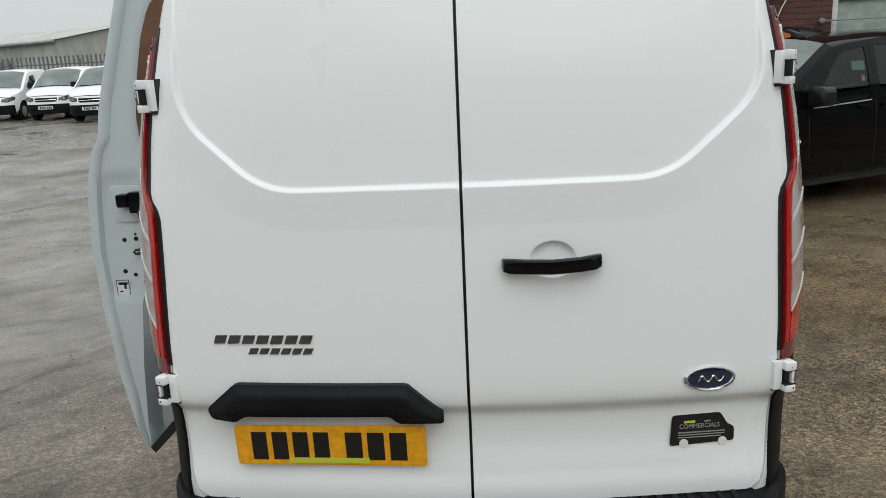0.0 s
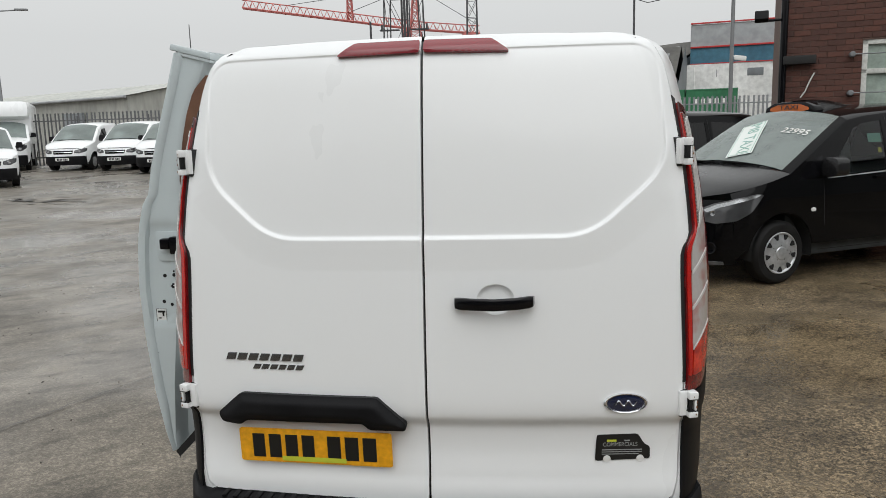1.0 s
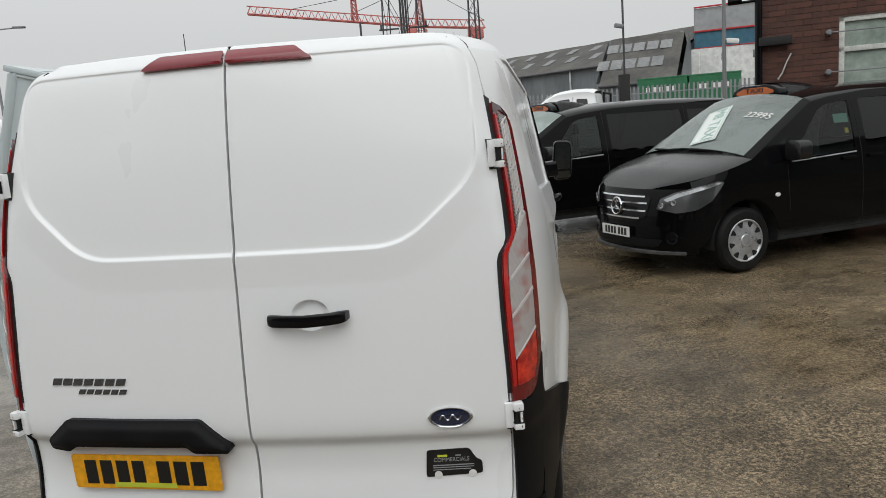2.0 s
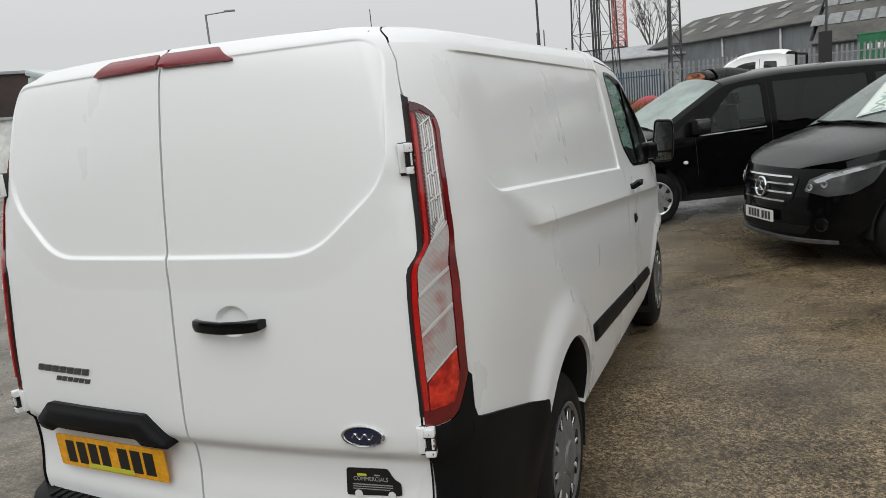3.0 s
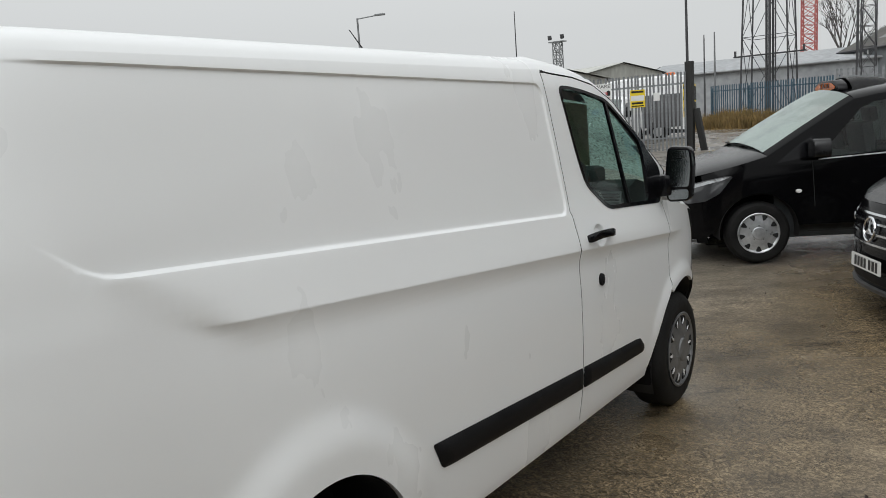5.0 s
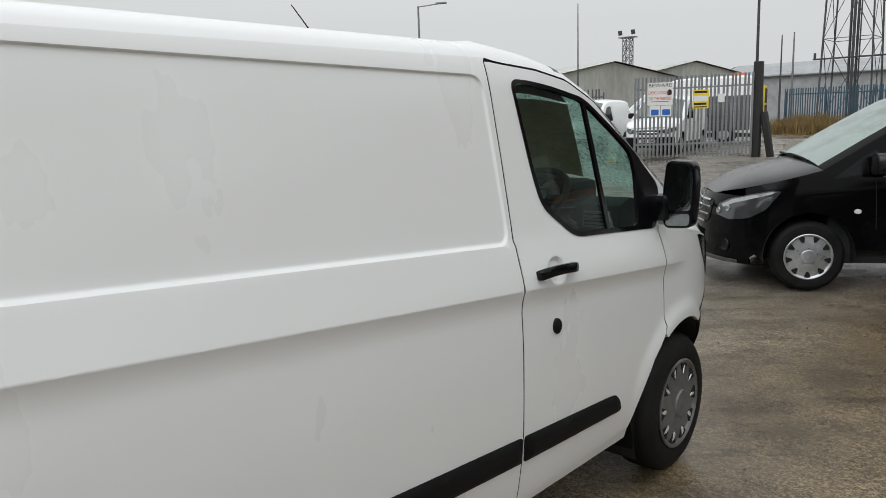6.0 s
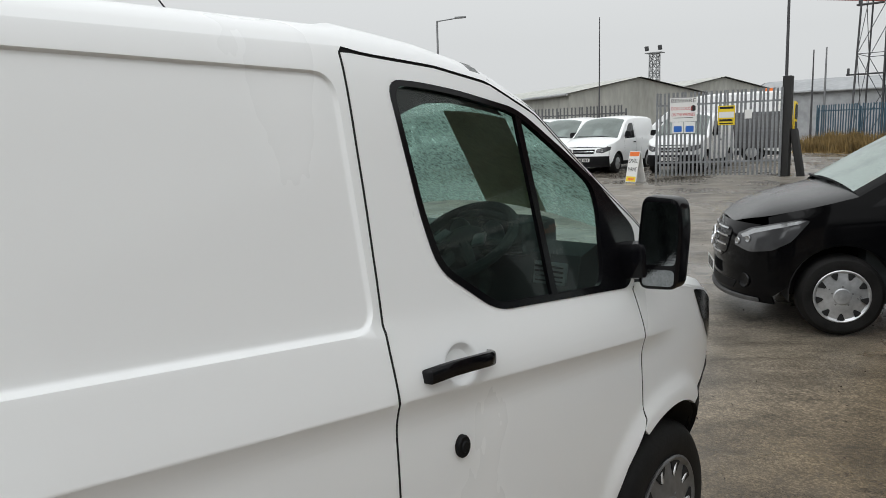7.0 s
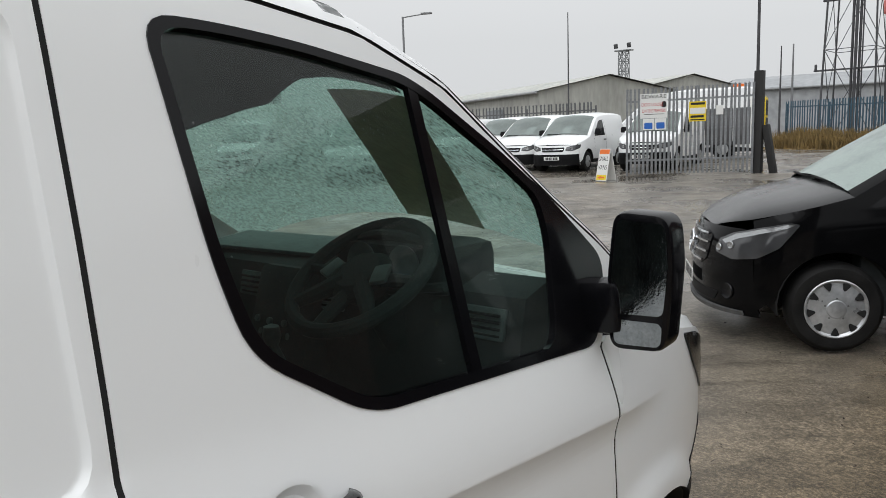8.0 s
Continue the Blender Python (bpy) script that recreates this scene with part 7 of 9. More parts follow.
M["tower_steel"] = grainy("dark_tower_steel", (0.035, 0.035, 0.038), (0.075, 0.075, 0.08), 0.8, (0.5, 0.7))
M["lamp_steel"] = shader("grey_lamp_column", (0.20, 0.205, 0.21), 0.5, 0.3)
M["grass"] = grainy("dry_yellow_grass", (0.11, 0.075, 0.025), (0.27, 0.18, 0.065), 3.0, (0.8, 0.95))
M["bark"] = grainy("bare_branches", (0.05, 0.045, 0.04), (0.09, 0.08, 0.075), 4.0, (0.8, 0.9))
M["brown_clad"] = grainy("dark_brown_cladding", (0.035, 0.022, 0.020), (0.06, 0.04, 0.036), 1.0, (0.6, 0.8))
# kept dark so that the added, unseen building mirrors dark in paint and glass
M["unseen_block_clad"] = grainy("dark_grey_green_cladding", (0.040, 0.045, 0.042), (0.070, 0.076, 0.070), 1.0, (0.6, 0.8))
M["frame_white"] = grainy("dirty_white_window_frame", (0.52, 0.52, 0.48), (0.70, 0.70, 0.66), 4.0, (0.5, 0.6))
M["blind_glass"] = grainy("grey_green_blinded_pane", (0.26, 0.32, 0.28), (0.36, 0.42, 0.37), 2.0, (0.15, 0.25))
M["truck_side"] = grainy("dark_grey_truck_panel", (0.055, 0.056, 0.058), (0.10, 0.10, 0.104), 1.2, (0.4, 0.6))
M["sign_red"] = shader("red_sign_print", (0.5, 0.03, 0.03), 0.5)
M["sign_yellow"] = shader("yellow_sign", (0.75, 0.55, 0.02), 0.5)
M["sign_blue"] = shader("blue_sign_print", (0.02, 0.12, 0.45), 0.5)
M["leaf"] = grainy("dark_wet_leaves", (0.012, 0.008, 0.005), (0.04, 0.022, 0.012), 2.0, (0.3, 0.5))
M["orange"] = shader("orange_plastic", (0.75, 0.16, 0.02), 0.45)


def pale_mesh(hgt, wide, mat):
    """A palisade pale: W-section strip with a split, spiked top."""
    bm = bmesh.new()
    h = wide / 2
    sec = [(-h, 0.0), (-h * 0.45, 0.012), (0, 0.004), (h * 0.45, 0.012), (h, 0.0)]
    lo = [bm.verts.new((x, -y, 0)) for x, y in sec]
    up = [bm.verts.new((x, -y, hgt - 0.10)) for x, y in sec]
    ti = [bm.verts.new((x * k, -y, hgt - d)) for (x, y), k, d in zip(sec, (1.1, 0.7, 0.2, 0.7, 1.1), (0.03, 0.055, 0.0, 0.055, 0.03))]
    for a, b in ((lo, up), (up, ti)):
        for i in range(4):
            bm.faces.new((a[i], a[i + 1], b[i + 1], b[i]))
    me = bpy.data.meshes.new("pale")
    bm.to_mesh(me)
    bm.free()
    me.materials.append(M[mat])
    return me


def palisade(name, label, p0, p1, hgt, mat, pitch=0.155, wide=0.07, category="fence", posts=2.75, base=None):
    """A steel palisade fence from p0 to p1 with rails, posts and single pales."""
    p0, p1 = Vector(p0), Vector(p1)
    d = p1 - p0
    turn = math.degrees(math.atan2(d.y, d.x))
    f = thing(name, label, category, Matrix.Translation((p0.x, p0.y, 0)) @ pose(0, 0, 0, 0, 0, turn))
    n = int(d.length / pitch)
    me = pale_mesh(hgt, wide, mat)

    def gz(u):
        q = p0 + d * (u / d.length)
        return (ground_z(q.x, q.y) if base is None else base) + 0.05
    for i in range(n + 1):
        o = new("pale", me)
        o.parent = f
        o.matrix_basis = Matrix.Translation((i * pitch, 0, gz(i * pitch))) @ pose(0, 0, 0, random.uniform(-0.6, 0.6), random.uniform(-0.7, 0.7), 0)
    for k in (0.16, 0.84):
        bm = bmesh.new()
        a, b = Vector((0, 0.03, gz(0) + hgt * k)), Vector((d.length, 0.03, gz(d.length) + hgt * k))
        box(bm, (a + b) / 2, ((b - a).length, 0.045, 0.05), (b - a).to_track_quat("X", "Z").to_matrix().to_4x4(), 0.005)
        part("rail", bm, mat, f)
    m = max(1, int(round(d.length / posts)))
    for i in range(m + 1):
        u = d.length * i / m
        bm = bmesh.new()
        box(bm, (u, 0.085, gz(u) + hgt * 0.46 - 0.05), (0.06, 0.055, hgt * 0.92 + 0.1), None, 0.005)
        part("post", bm, mat, f)
    return f


gate = palisade("palisade_gate", "open grey steel palisade gate hung with warning signs", (-8.0, 21.40), (-4.98, 22.62), 2.38, "galv", 0.112, 0.062, "gate", 3.1)


def board(name, label, w, hgt, place, mat, parent=None, category="sign", thick=0.006):
    bm = bmesh.new()
    prism(bm, [(-w / 2, 0), (w / 2, 0), (w / 2, hgt), (-w / 2, hgt)], place, thick)
    ob = part(name, bm, mat, parent)
    if parent is None:
        tagged(ob, label, category)
    return ob


gdir = math.degrees(math.atan2(22.62 - 21.40, -4.98 + 8.0))


def on_gate(u, z):
    q = Vector((-8.0, 21.40)) + Vector((3.02, 1.22)).normalized() * u
    n = Vector((1.22, -3.02)).normalized() * 0.035
    return Matrix.Translation((q.x + n.x, q.y + n.y, z)) @ pose(0, 0, 0, 90, 0, gdir)


sm_ = on_gate(0.72, 2.02)
s1 = board("warning_sign", "white warning sign about a loose dog, on the gate", 0.72, 0.66, sm_, "plate_white")
text("BEWARE", 0.15, sm_ @ Matrix.Translation((0, 0.50, 0.008)), "ink", s1, 0.001, 1.15)
text("DOG LOOSE", 0.125, sm_ @ Matrix.Translation((-0.04, 0.30, 0.008)), "sign_red", s1, 0.001, 0.82)
text("ON THE PREMISES", 0.125, sm_ @ Matrix.Translation((0, 0.13, 0.008)), "sign_red", s1, 0.001, 0.62)
rb = bmesh.new()
prism(rb, [(-0.26, 0.10), (0.26, 0.10), (0.26, 0.115), (-0.26, 0.115)], sm_ @ Matrix.Translation((0, 0, 0.007)), 0.001)
part("ruled_line", rb, "ink", s1)
dg = bmesh.new()
prism(dg, rounded([(0.20, 0.30), (0.25, 0.28), (0.33, 0.30), (0.33, 0.42), (0.27, 0.46), (0.21, 0.42)], 0.02, 2), sm_ @ Matrix.Translation((0, 0, 0.007)), 0.001)
part("sign_picture", dg, "ink", s1)
for k in (-1, 1):
    pm_ = on_gate(0.74 + 0.16 * k, 1.70)
    s2 = board("notice", "white and blue notice tied to the gate", 0.30, 0.31, pm_, "plate_white")
    nb = bmesh.new()
    prism(nb, rounded([(-0.11, 0.03), (0.11, 0.03), (0.11, 0.20), (-0.11, 0.20)], 0.03, 3), pm_ @ Matrix.Translation((0, 0, 0.007)), 0.001)
    part("notice_print", nb, "sign_blue", s2)
ys_ = on_gate(1.86, 1.89)
s3 = board("security_sign", "yellow security sign on the gate", 0.44, 0.53, ys_, "sign_yellow")
for z0, z1, x0, x1, mt in ((0.44, 0.50, -0.18, 0.18, "ink"), (0.20, 0.36, -0.20, 0.20, "plate_white"), (0.10, 0.16, -0.18, 0.16, "ink"), (0.03, 0.06, -0.18, 0.18, "ink")):
    b = bmesh.new()
    prism(b, [(x0, z0), (x1, z0), (x1, z1), (x0, z1)], ys_ @ Matrix.Translation((0, 0, 0.007)), 0.001)
    part("printed_bar", b, mt, s3)
board("notice", "small white notice on the gate", 0.18, 0.24, on_gate(2.42, 2.05), "plate_white")

gp = bmesh.new()
prism(gp, rounded([(-0.115, -0.115), (0.115, -0.115), (0.115, 0.115), (-0.115, 0.115)], 0.025, 2), Matrix.Translation((-4.90, 22.80, 0.40)), 2.75, 0.02)
post = part("gate_post", gp, "old_wood", None)
tagged(post, "thick black timber gate post", "post")
st_ = bmesh.new()
box(st_, (-4.61, 22.86, 1.07), (0.17, 0.20, 1.35), pose(0, 0, 0, 0, -10, 0), 0.02)
stub = part("timber_prop", st_, "old_wood", None)
tagged(stub, "short leaning black timber prop beside the gate post", "post")
pp = bmesh.new()
rod(pp, (-5.00, 22.99, 0.45), (-5.03, 22.99, 5.35), 0.05, 0.035, 10)
pole = part("pole", pp, "tower_steel", None)
tagged(pole, "thin dark steel pole behind the gate post", "pole")

# advertising board
ab = thing("advert_board", "white and orange advertising board standing by the gate", "sign", stand(-7.95, 20.10, -20))
for s in (1, -1):
    leaf_m = Matrix.Translation((0, -0.17 * s, 0)) @ pose(0, 0, 0, 0, 0, 0 if s > 0 else 180) @ pose(0, 0, 0, 79, 0, 0)
    bm = bmesh.new()
    prism(bm, rounded([(-0.21, 0), (0.21, 0), (0.21, 0.86), (-0.21, 0.86)], 0.03, 3), leaf_m, 0.012)
    lf = part("board_leaf", bm, "plate_white", ab)
    if s > 0:
        for z0, z1, mt in ((0.72, 0.84, "orange"), (0.02, 0.16, "sign_yellow")):
            b = bmesh.new()
            prism(b, [(-0.19, z0), (0.19, z0), (0.19, z1), (-0.19, z1)], leaf_m @ Matrix.Translation((0, 0, 0.0125)), 0.001)
            part("printed_bar", b, mt, lf)
        ar_ = bmesh.new()
        prism(ar_, [(-0.14, 0.09), (-0.02, 0.04), (-0.02, 0.07), (0.12, 0.07), (0.12, 0.11), (-0.02, 0.11), (-0.02, 0.14)], leaf_m @ Matrix.Translation((0, 0, 0.014)), 0.001)
        part("arrow", ar_, "orange", lf)
        text("SMALL", 0.17, leaf_m @ Matrix.Translation((0, 0.50, 0.0135)), "ink", lf, 0.001, 0.72)
        text("VANS", 0.17, leaf_m @ Matrix.Translation((0, 0.27, 0.0135)), "ink", lf, 0.001, 0.80)

palisade("palisade_fence", "dark weathered steel palisade fence behind the parked vans", (-28.0, 26.5), (-13.05, 28.66), 2.25, "dark_fence", 0.17, 0.075)
palisade("palisade_fence", "faded blue steel palisade fence", (-8.9, 39.0), (-2.3, 33.6), 1.9, "blue_fence", 0.17, 0.09)
palisade("palisade_fence", "grey steel palisade fence behind the taxis", (-2.1, 31.2), (14.5, 30.4), 2.1, "galv", 0.185, 0.085)

# dry grass in front of the blue fence
rng = random.Random(4)
gv, gf = [], []
for i in range(7000):
    u, w = rng.random(), rng.random()
    x = -8.6 + 6.6 * u + 0.5 * w
    y = 34.6 - 3.2 * u + 3.4 * w + rng.uniform(-0.3, 0.3)
    tuft = 0.5 + 0.5 * noise.noise(Vector((x * 1.3, y * 1.3, 3)))
    if tuft < 0.30 or y > 39.0 - 0.82 * (x + 8.9):
        continue
    hgt = (0.25 + 0.55 * tuft) * rng.uniform(0.6, 1.2)
    a = rng.uniform(0, math.pi)
    dx, dy = 0.020 * math.cos(a), 0.020 * math.sin(a)
    lx, ly = rng.uniform(-0.22, 0.22), rng.uniform(-0.22, 0.22)
    z = ground_z(x, y) + 0.22 * w
    k = len(gv)
    gv += [(x - dx, y - dy, z), (x + dx, y + dy, z), (x + dx * 0.6 + lx * 0.4, y + dy * 0.6 + ly * 0.4, z + hgt * 0.6), (x - dx * 0.6 + lx * 0.4, y - dy * 0.6 + ly * 0.4, z + hgt * 0.6), (x + lx, y + ly, z + hgt)]
    gf += [(k, k + 1, k + 2, k + 3), (k + 3, k + 2, k + 4)]
gme = bpy.data.meshes.new("dry_grass")
gme.from_pydata(gv, [], gf)
gme.materials.append(M["grass"])
tagged(new("dry_grass", gme), "rough yellow dry grass on the verge", "grass", kind="stuff")
# rounded stand-in shape for an unidentified low red object
M["faded_red"] = grainy("faded_red_surface", (0.30, 0.035, 0.045), (0.42, 0.06, 0.07), 3.0, (0.4, 0.6))
rc = bmesh.new()
rc_rows = []
for i in range(15):
    q = i / 14
    hh = 0.62 * (math.sin(math.pi * min(1.0, 0.12 + 0.80 * q)) ** 0.6) * (0.75 + 0.25 * q)
    rc_rows.append([rc.verts.new((-3.55 + 1.35 * q + 0.1 * math.cos(a), 33.15 - 0.5 * q + 0.42 * math.cos(a), ground_z(0, 33.1) + 0.25 + hh * math.sin(a) + 0.02 * noise.noise(Vector((i * 0.6, a * 2, 1))))) for a in steps(0, math.pi, 10)])
for a, b in zip(rc_rows, rc_rows[1:]):
    for k in range(10):
        rc.faces.new((a[k], b[k], b[k + 1], a[k + 1]))
rc.faces.new(rc_rows[0])
rc.faces.new(rc_rows[-1][::-1])
tagged(part("covered_pile", rc, "faded_red", None), "low rounded red object of unknown kind by the blue fence", "pile")
bank = bmesh.new()
bk_rows = []
for u in steps(0, 1, 16):
    bk_rows.append([bank.verts.new((-9.0 + 6.9 * u + 0.5 * w, 34.4 - 3.2 * u + 3.6 * w, ground_z(0, 34.4 - 3.2 * u + 3.6 * w) + 0.24 * math.sin(math.pi * min(1.0, w * 0.7)) - 0.03 + 0.05 * noise.noise(Vector((u * 9, w * 5, 0))))) for w in steps(0, 1, 8)])
for a, b in zip(bk_rows, bk_rows[1:]):
    for i in range(len(a) - 1):
        bank.faces.new((a[i], b[i], b[i + 1], a[i + 1]))
tagged(part("grass_bank", bank, "grass", None), "low bank of dead grass", "ground", kind="structure")


# ---- buildings ----
def ribbed(bm, p0, p1, z0, z1, pitch=0.25, deep=0.03, z1b=None):
    """A wall of ribbed sheet from p0 to p1; z1b: its height at p1."""
    p0, p1 = Vector(p0), Vector(p1)
    d = p1 - p0
    n = max(2, int(d.length / pitch))
    nrm = Vector((d.y, -d.x)).normalized() * deep
    prev = None
    for i in range(2 * n + 1):
        t = i / (2 * n)
        o = nrm if i % 2 else Vector((0, 0))
        q = p0 + d * t + o
        top_z = z1 if z1b is None else z1 + (z1b - z1) * t
        cur = (bm.verts.new((q.x, q.y, z0)), bm.verts.new((q.x, q.y, top_z)))
        if prev:
            bm.faces.new((prev[0], cur[0], cur[1], prev[1]))
        prev = cur


def gabled(name, label, corner, e1, width, length, eave, ridge, wall_mat, roof_mat, lights=0, z0=0.0, mono=False):
    """A shed: its gable runs from corner along e1; its length runs to the left of e1."""
    e1 = Vector(e1).normalized()
    e2 = Vector((-e1.y, e1.x))
    c = Vector(corner)
    b = thing(name, label, "building")
    P4 = [c, c + e1 * width, c + e1 * width + e2 * length, c + e2 * length]
    for k in range(4):
        a, d = P4[k], P4[(k + 1) % 4]
        bm = bmesh.new()
        ribbed(bm, a, d, z0, eave, 0.35, 0.03)
        part("wall", bm, wall_mat, b)
    for a, d in ((P4[0], P4[1]), (P4[2], P4[3])):
        bm = bmesh.new()
        mid = (a + d) / 2
        out = Vector((d.y - a.y, a.x - d.x)).normalized() * 0.02
        vs = [bm.verts.new((p.x + out.x, p.y + out.y, z)) for p, z in ((a, eave), (d, eave), (mid, ridge))]
        bm.faces.new(vs)
        part("gable", bm, wall_mat, b)
    r0, r1 = (P4[0] + P4[1]) / 2, (P4[2] + P4[3]) / 2
    for a, d in ((P4[0], P4[3]), (P4[1], P4[2])):
        bm = bmesh.new()
        over_ = (a - r0).normalized() * 0.35
        ends = -e2 * 0.3
        drop = (ridge - eave) * 0.35 / (width / 2)
        A, D, R0, R1 = a + over_ + ends, d + over_ - ends, r0 + ends, r1 - ends
        n = max(4, int(length / 0.6))
        rows = []
        for i in range(2 * n + 1):
            t = i / (2 * n)
            o = 0.05 if i % 2 else 0.0
            p, q = A + (D - A) * t, R0 + (R1 - R0) * t
            rows.append((bm.verts.new((p.x, p.y, eave - drop + 0.06 + o)), bm.verts.new((q.x, q.y, ridge + 0.06 + o))))
        for u, v in zip(rows, rows[1:]):
            bm.faces.new((u[0], v[0], v[1], u[1]))
        rf = part("roof", bm, roof_mat, b)
        gt = bmesh.new()
        rod(gt, (A.x, A.y, eave - drop), (D.x, D.y, eave - drop), 0.09, seg=8)
        part("gutter", gt, "grey_far" if wall_mat != "grey_clad" else "tower_steel", b)
        for i in range(lights):
            for row, (k0, k1) in enumerate(((0.30, 0.50), (0.66, 0.84))):
                t0 = (i + 0.35 + 0.4 * row) / (lights + 0.5)
                t1 = t0 + 0.9 / length
                bm = bmesh.new()
                vs = []
                for t, k in ((t0, k0), (t1, k0), (t1, k1), (t0, k1)):
                    p, q = A + (D - A) * t, R0 + (R1 - R0) * t
                    m3 = p + (q - p) * k
                    vs.append(bm.verts.new((m3.x, m3.y, eave - drop + (ridge - eave + drop) * k + 0.14)))
                bm.faces.new(vs)
                part("rooflight", bm, "rooflight", rf)
    return b


gabled("warehouse", "cream-grey clad warehouse with a pale low roof", (-25.8, 44.0), (0.44, 0.9), 11.0, 26.0, 4.45, 5.5, "cream_clad", "pale_roof")
wd = bmesh.new()
box(wd, (-31.2, 46.35, 2.2), (2.4, 0.12, 2.6), pose(0, 0, 0, 0, 0, 154), 0.02)
tagged(part("roller_door", wd, "grey_clad", None), "dark grey roller door in the warehouse wall", "door", kind="structure")
gabled("warehouse", "smaller cream-grey warehouse with a flue on its ridge", (-26.3, 61.0), (0.44, 0.9), 9.5, 20.0, 5.3, 6.25, "cream_clad", "pale_roof")
gabled("warehouse", "long pale grey shed in the distance", (-25.0, 72.0), (-0.12, 0.99), 16.0, -46.0, 5.0, 6.4, "grey_far", "grey_far")
gabled("old_shed", "long old shed with a dark mossy roof and rooflights", (-8.6, 78.0), (0.71, 0.704), 11.0, -28.0, 5.9, 8.3, "grey_clad", "old_roof", 9)
gabled("old_shed", "lower old shed with a patched dark roof", (4.6, 53.0), (0.30, 0.954), 9.0, -5.9, 3.9, 7.2, "grey_clad", "old_roof", 5)
for i in range(5):
    q = Vector((-8.6, 78.0)) + Vector((0.704, -0.71)) * (4 + 6.5 * i) + Vector((-0.71, -0.704)) * 0.12
    dp = bmesh.new()
    rod(dp, (q.x, q.y, 1.0), (q.x, q.y, 5.8), 0.08, seg=8)
    tagged(part("downpipe", dp, "white_clad", None), "pale downpipe on the old shed", "pipe", "downpipes")
bsg = bmesh.new()
prism(bsg, [(-1.5, 0), (1.5, 0), (1.5, 1.6), (-1.5, 1.6)], Matrix.Translation((-7.3, 76.4, 3.9)) @ pose(0, 0, 0, 90, 0, -45), 0.05)
sg2 = part("wall_sign", bsg, "white_clad", None)
tagged(sg2, "white sign with dark bars on the old shed", "sign")
for k in (-1, 0, 1):
    b = bmesh.new()
    prism(b, [(-0.35 + 0.85 * k, 0.5), (0.30 + 0.85 * k, 0.5), (0.30 + 0.85 * k, 1.2), (-0.35 + 0.85 * k, 1.2)], Matrix.Translation((-7.3, 76.4, 3.9)) @ pose(0, 0, 0, 90, 0, -45) @ Matrix.Translation((0, 0, 0.055)), 0.01)
    part("sign_bar", b, "ink", sg2)

tb = thing("clad_building", "tall building clad in white, teal and grey with red trim", "building")
for z0, z1, mt in ((0.5, 6.0, "white_clad"), (6.05, 7.2, "teal"), (7.3, 8.9, "grey_far")):
    bm = bmesh.new()
    ribbed(bm, (12.2 if z0 > 1 else 11.6, 56.8), (20.0, 54.9), z0, z1, 0.3, 0.04)
    part("wall_band", bm, mt, tb)
    bm = bmesh.new()
    ribbed(bm, (14.2, 64.0), (12.2 if z0 > 1 else 11.6, 56.8), z0, z1, 0.3, 0.04)
    part("wall_band", bm, mt, tb)
for z, hgt in ((6.03, 0.07), (7.25, 0.12), (8.98, 0.10)):
    bm = bmesh.new()
    box(bm, (16.1, 55.8, z), (8.1, 0.2, hgt), pose(0, 0, 0, 0, 0, -13.7), 0.02)
    part("trim_band", bm, "red_trim", tb)
for i in range(2):
    bm = bmesh.new()
    box(bm, (13.6 + 3.0 * i, 56.4 - 0.73 * i, 5.3), (1.1, 0.1, 0.55), pose(0, 0, 0, 0, 0, -13.7), 0.02)
    vent = part("vent", bm, "grey_clad", tb)
bm = bmesh.new()
ribbed(bm, (17.6, 50.0), (19.6, 49.6), 0.5, 8.4, 0.3, 0.04)
part("corner_column", bm, "teal", tb)

for i, (x, y) in enumerate(((6.3, 42.6), (9.05, 42.05))):
    c = thing("shipping_container", "green shipping container with faded white lettering", "container", Matrix.Translation((x, y, ground_z(x, y))) @ pose(0, 0, 0, 0, 0, -11.4), "green containers")
    for p0, p1 in (((0, 0), (2.7, 0)), ((2.7, 0), (2.7, 6.0)), ((2.7, 6.0), (0, 6.0)), ((0, 6.0), (0, 0))):
        bm = bmesh.new()
        ribbed(bm, p0, p1, 0.1, 2.55, 0.28, 0.04)
        part("side", bm, "green_box", c)
    bm = bmesh.new()
    box(bm, (1.35, 3.0, 2.58), (2.78, 6.1, 0.08), None, 0.02)
    part("roof", bm, "green_box", c)
    for k in range(5):
        b = bmesh.new()
        box(b, (0.55 + 0.36 * k, -0.06, 1.95), (0.22, 0.01, 0.26))
        part("painted_mark", b, "white_clad", c)

# brick building behind the taxis: single bricks near its corner and window
BX0, BX1, BY, BTOP = 4.25, 17.0, 10.15, 4.5
WX0, WX1, WZ0, WZ1 = 5.31, 7.45, 1.15, 2.87
RB = Matrix.Translation((BX0, BY, 0)) @ pose(0, 0, 0, 0, 0, -15) @ Matrix.Translation((-BX0, -BY, 0))
bw = thing("brick_building", "old red-brown brick building with white-framed window", "building", RB)
core = bmesh.new()
for (x0, x1, z0, z1) in ((BX0 + 0.03, WX0, 0.0, BTOP), (WX1, BX1, 0.0, BTOP), (WX0, WX1, 0.0, WZ0), (WX0, WX1, WZ1, BTOP)):
    box(core, ((x0 + x1) / 2, BY + 0.1115, (z0 + z1) / 2), (x1 - x0, 0.22, z1 - z0))
box(core, (BX0 + 0.14, BY + 3.3, BTOP / 2), (0.22, 6.0, BTOP))
wall = part("wall", core, "mortar", bw)
bl_, bh_, bd_ = 0.225, 0.073, 0.03
one = bmesh.new()
box(one, (0, 0, 0), (bl_, bd_, bh_), None, 0.004)
brick_me = bpy.data.meshes.new("brick")
one.to_mesh(brick_me)
one.free()
brick_me.materials.append(M["brick"])
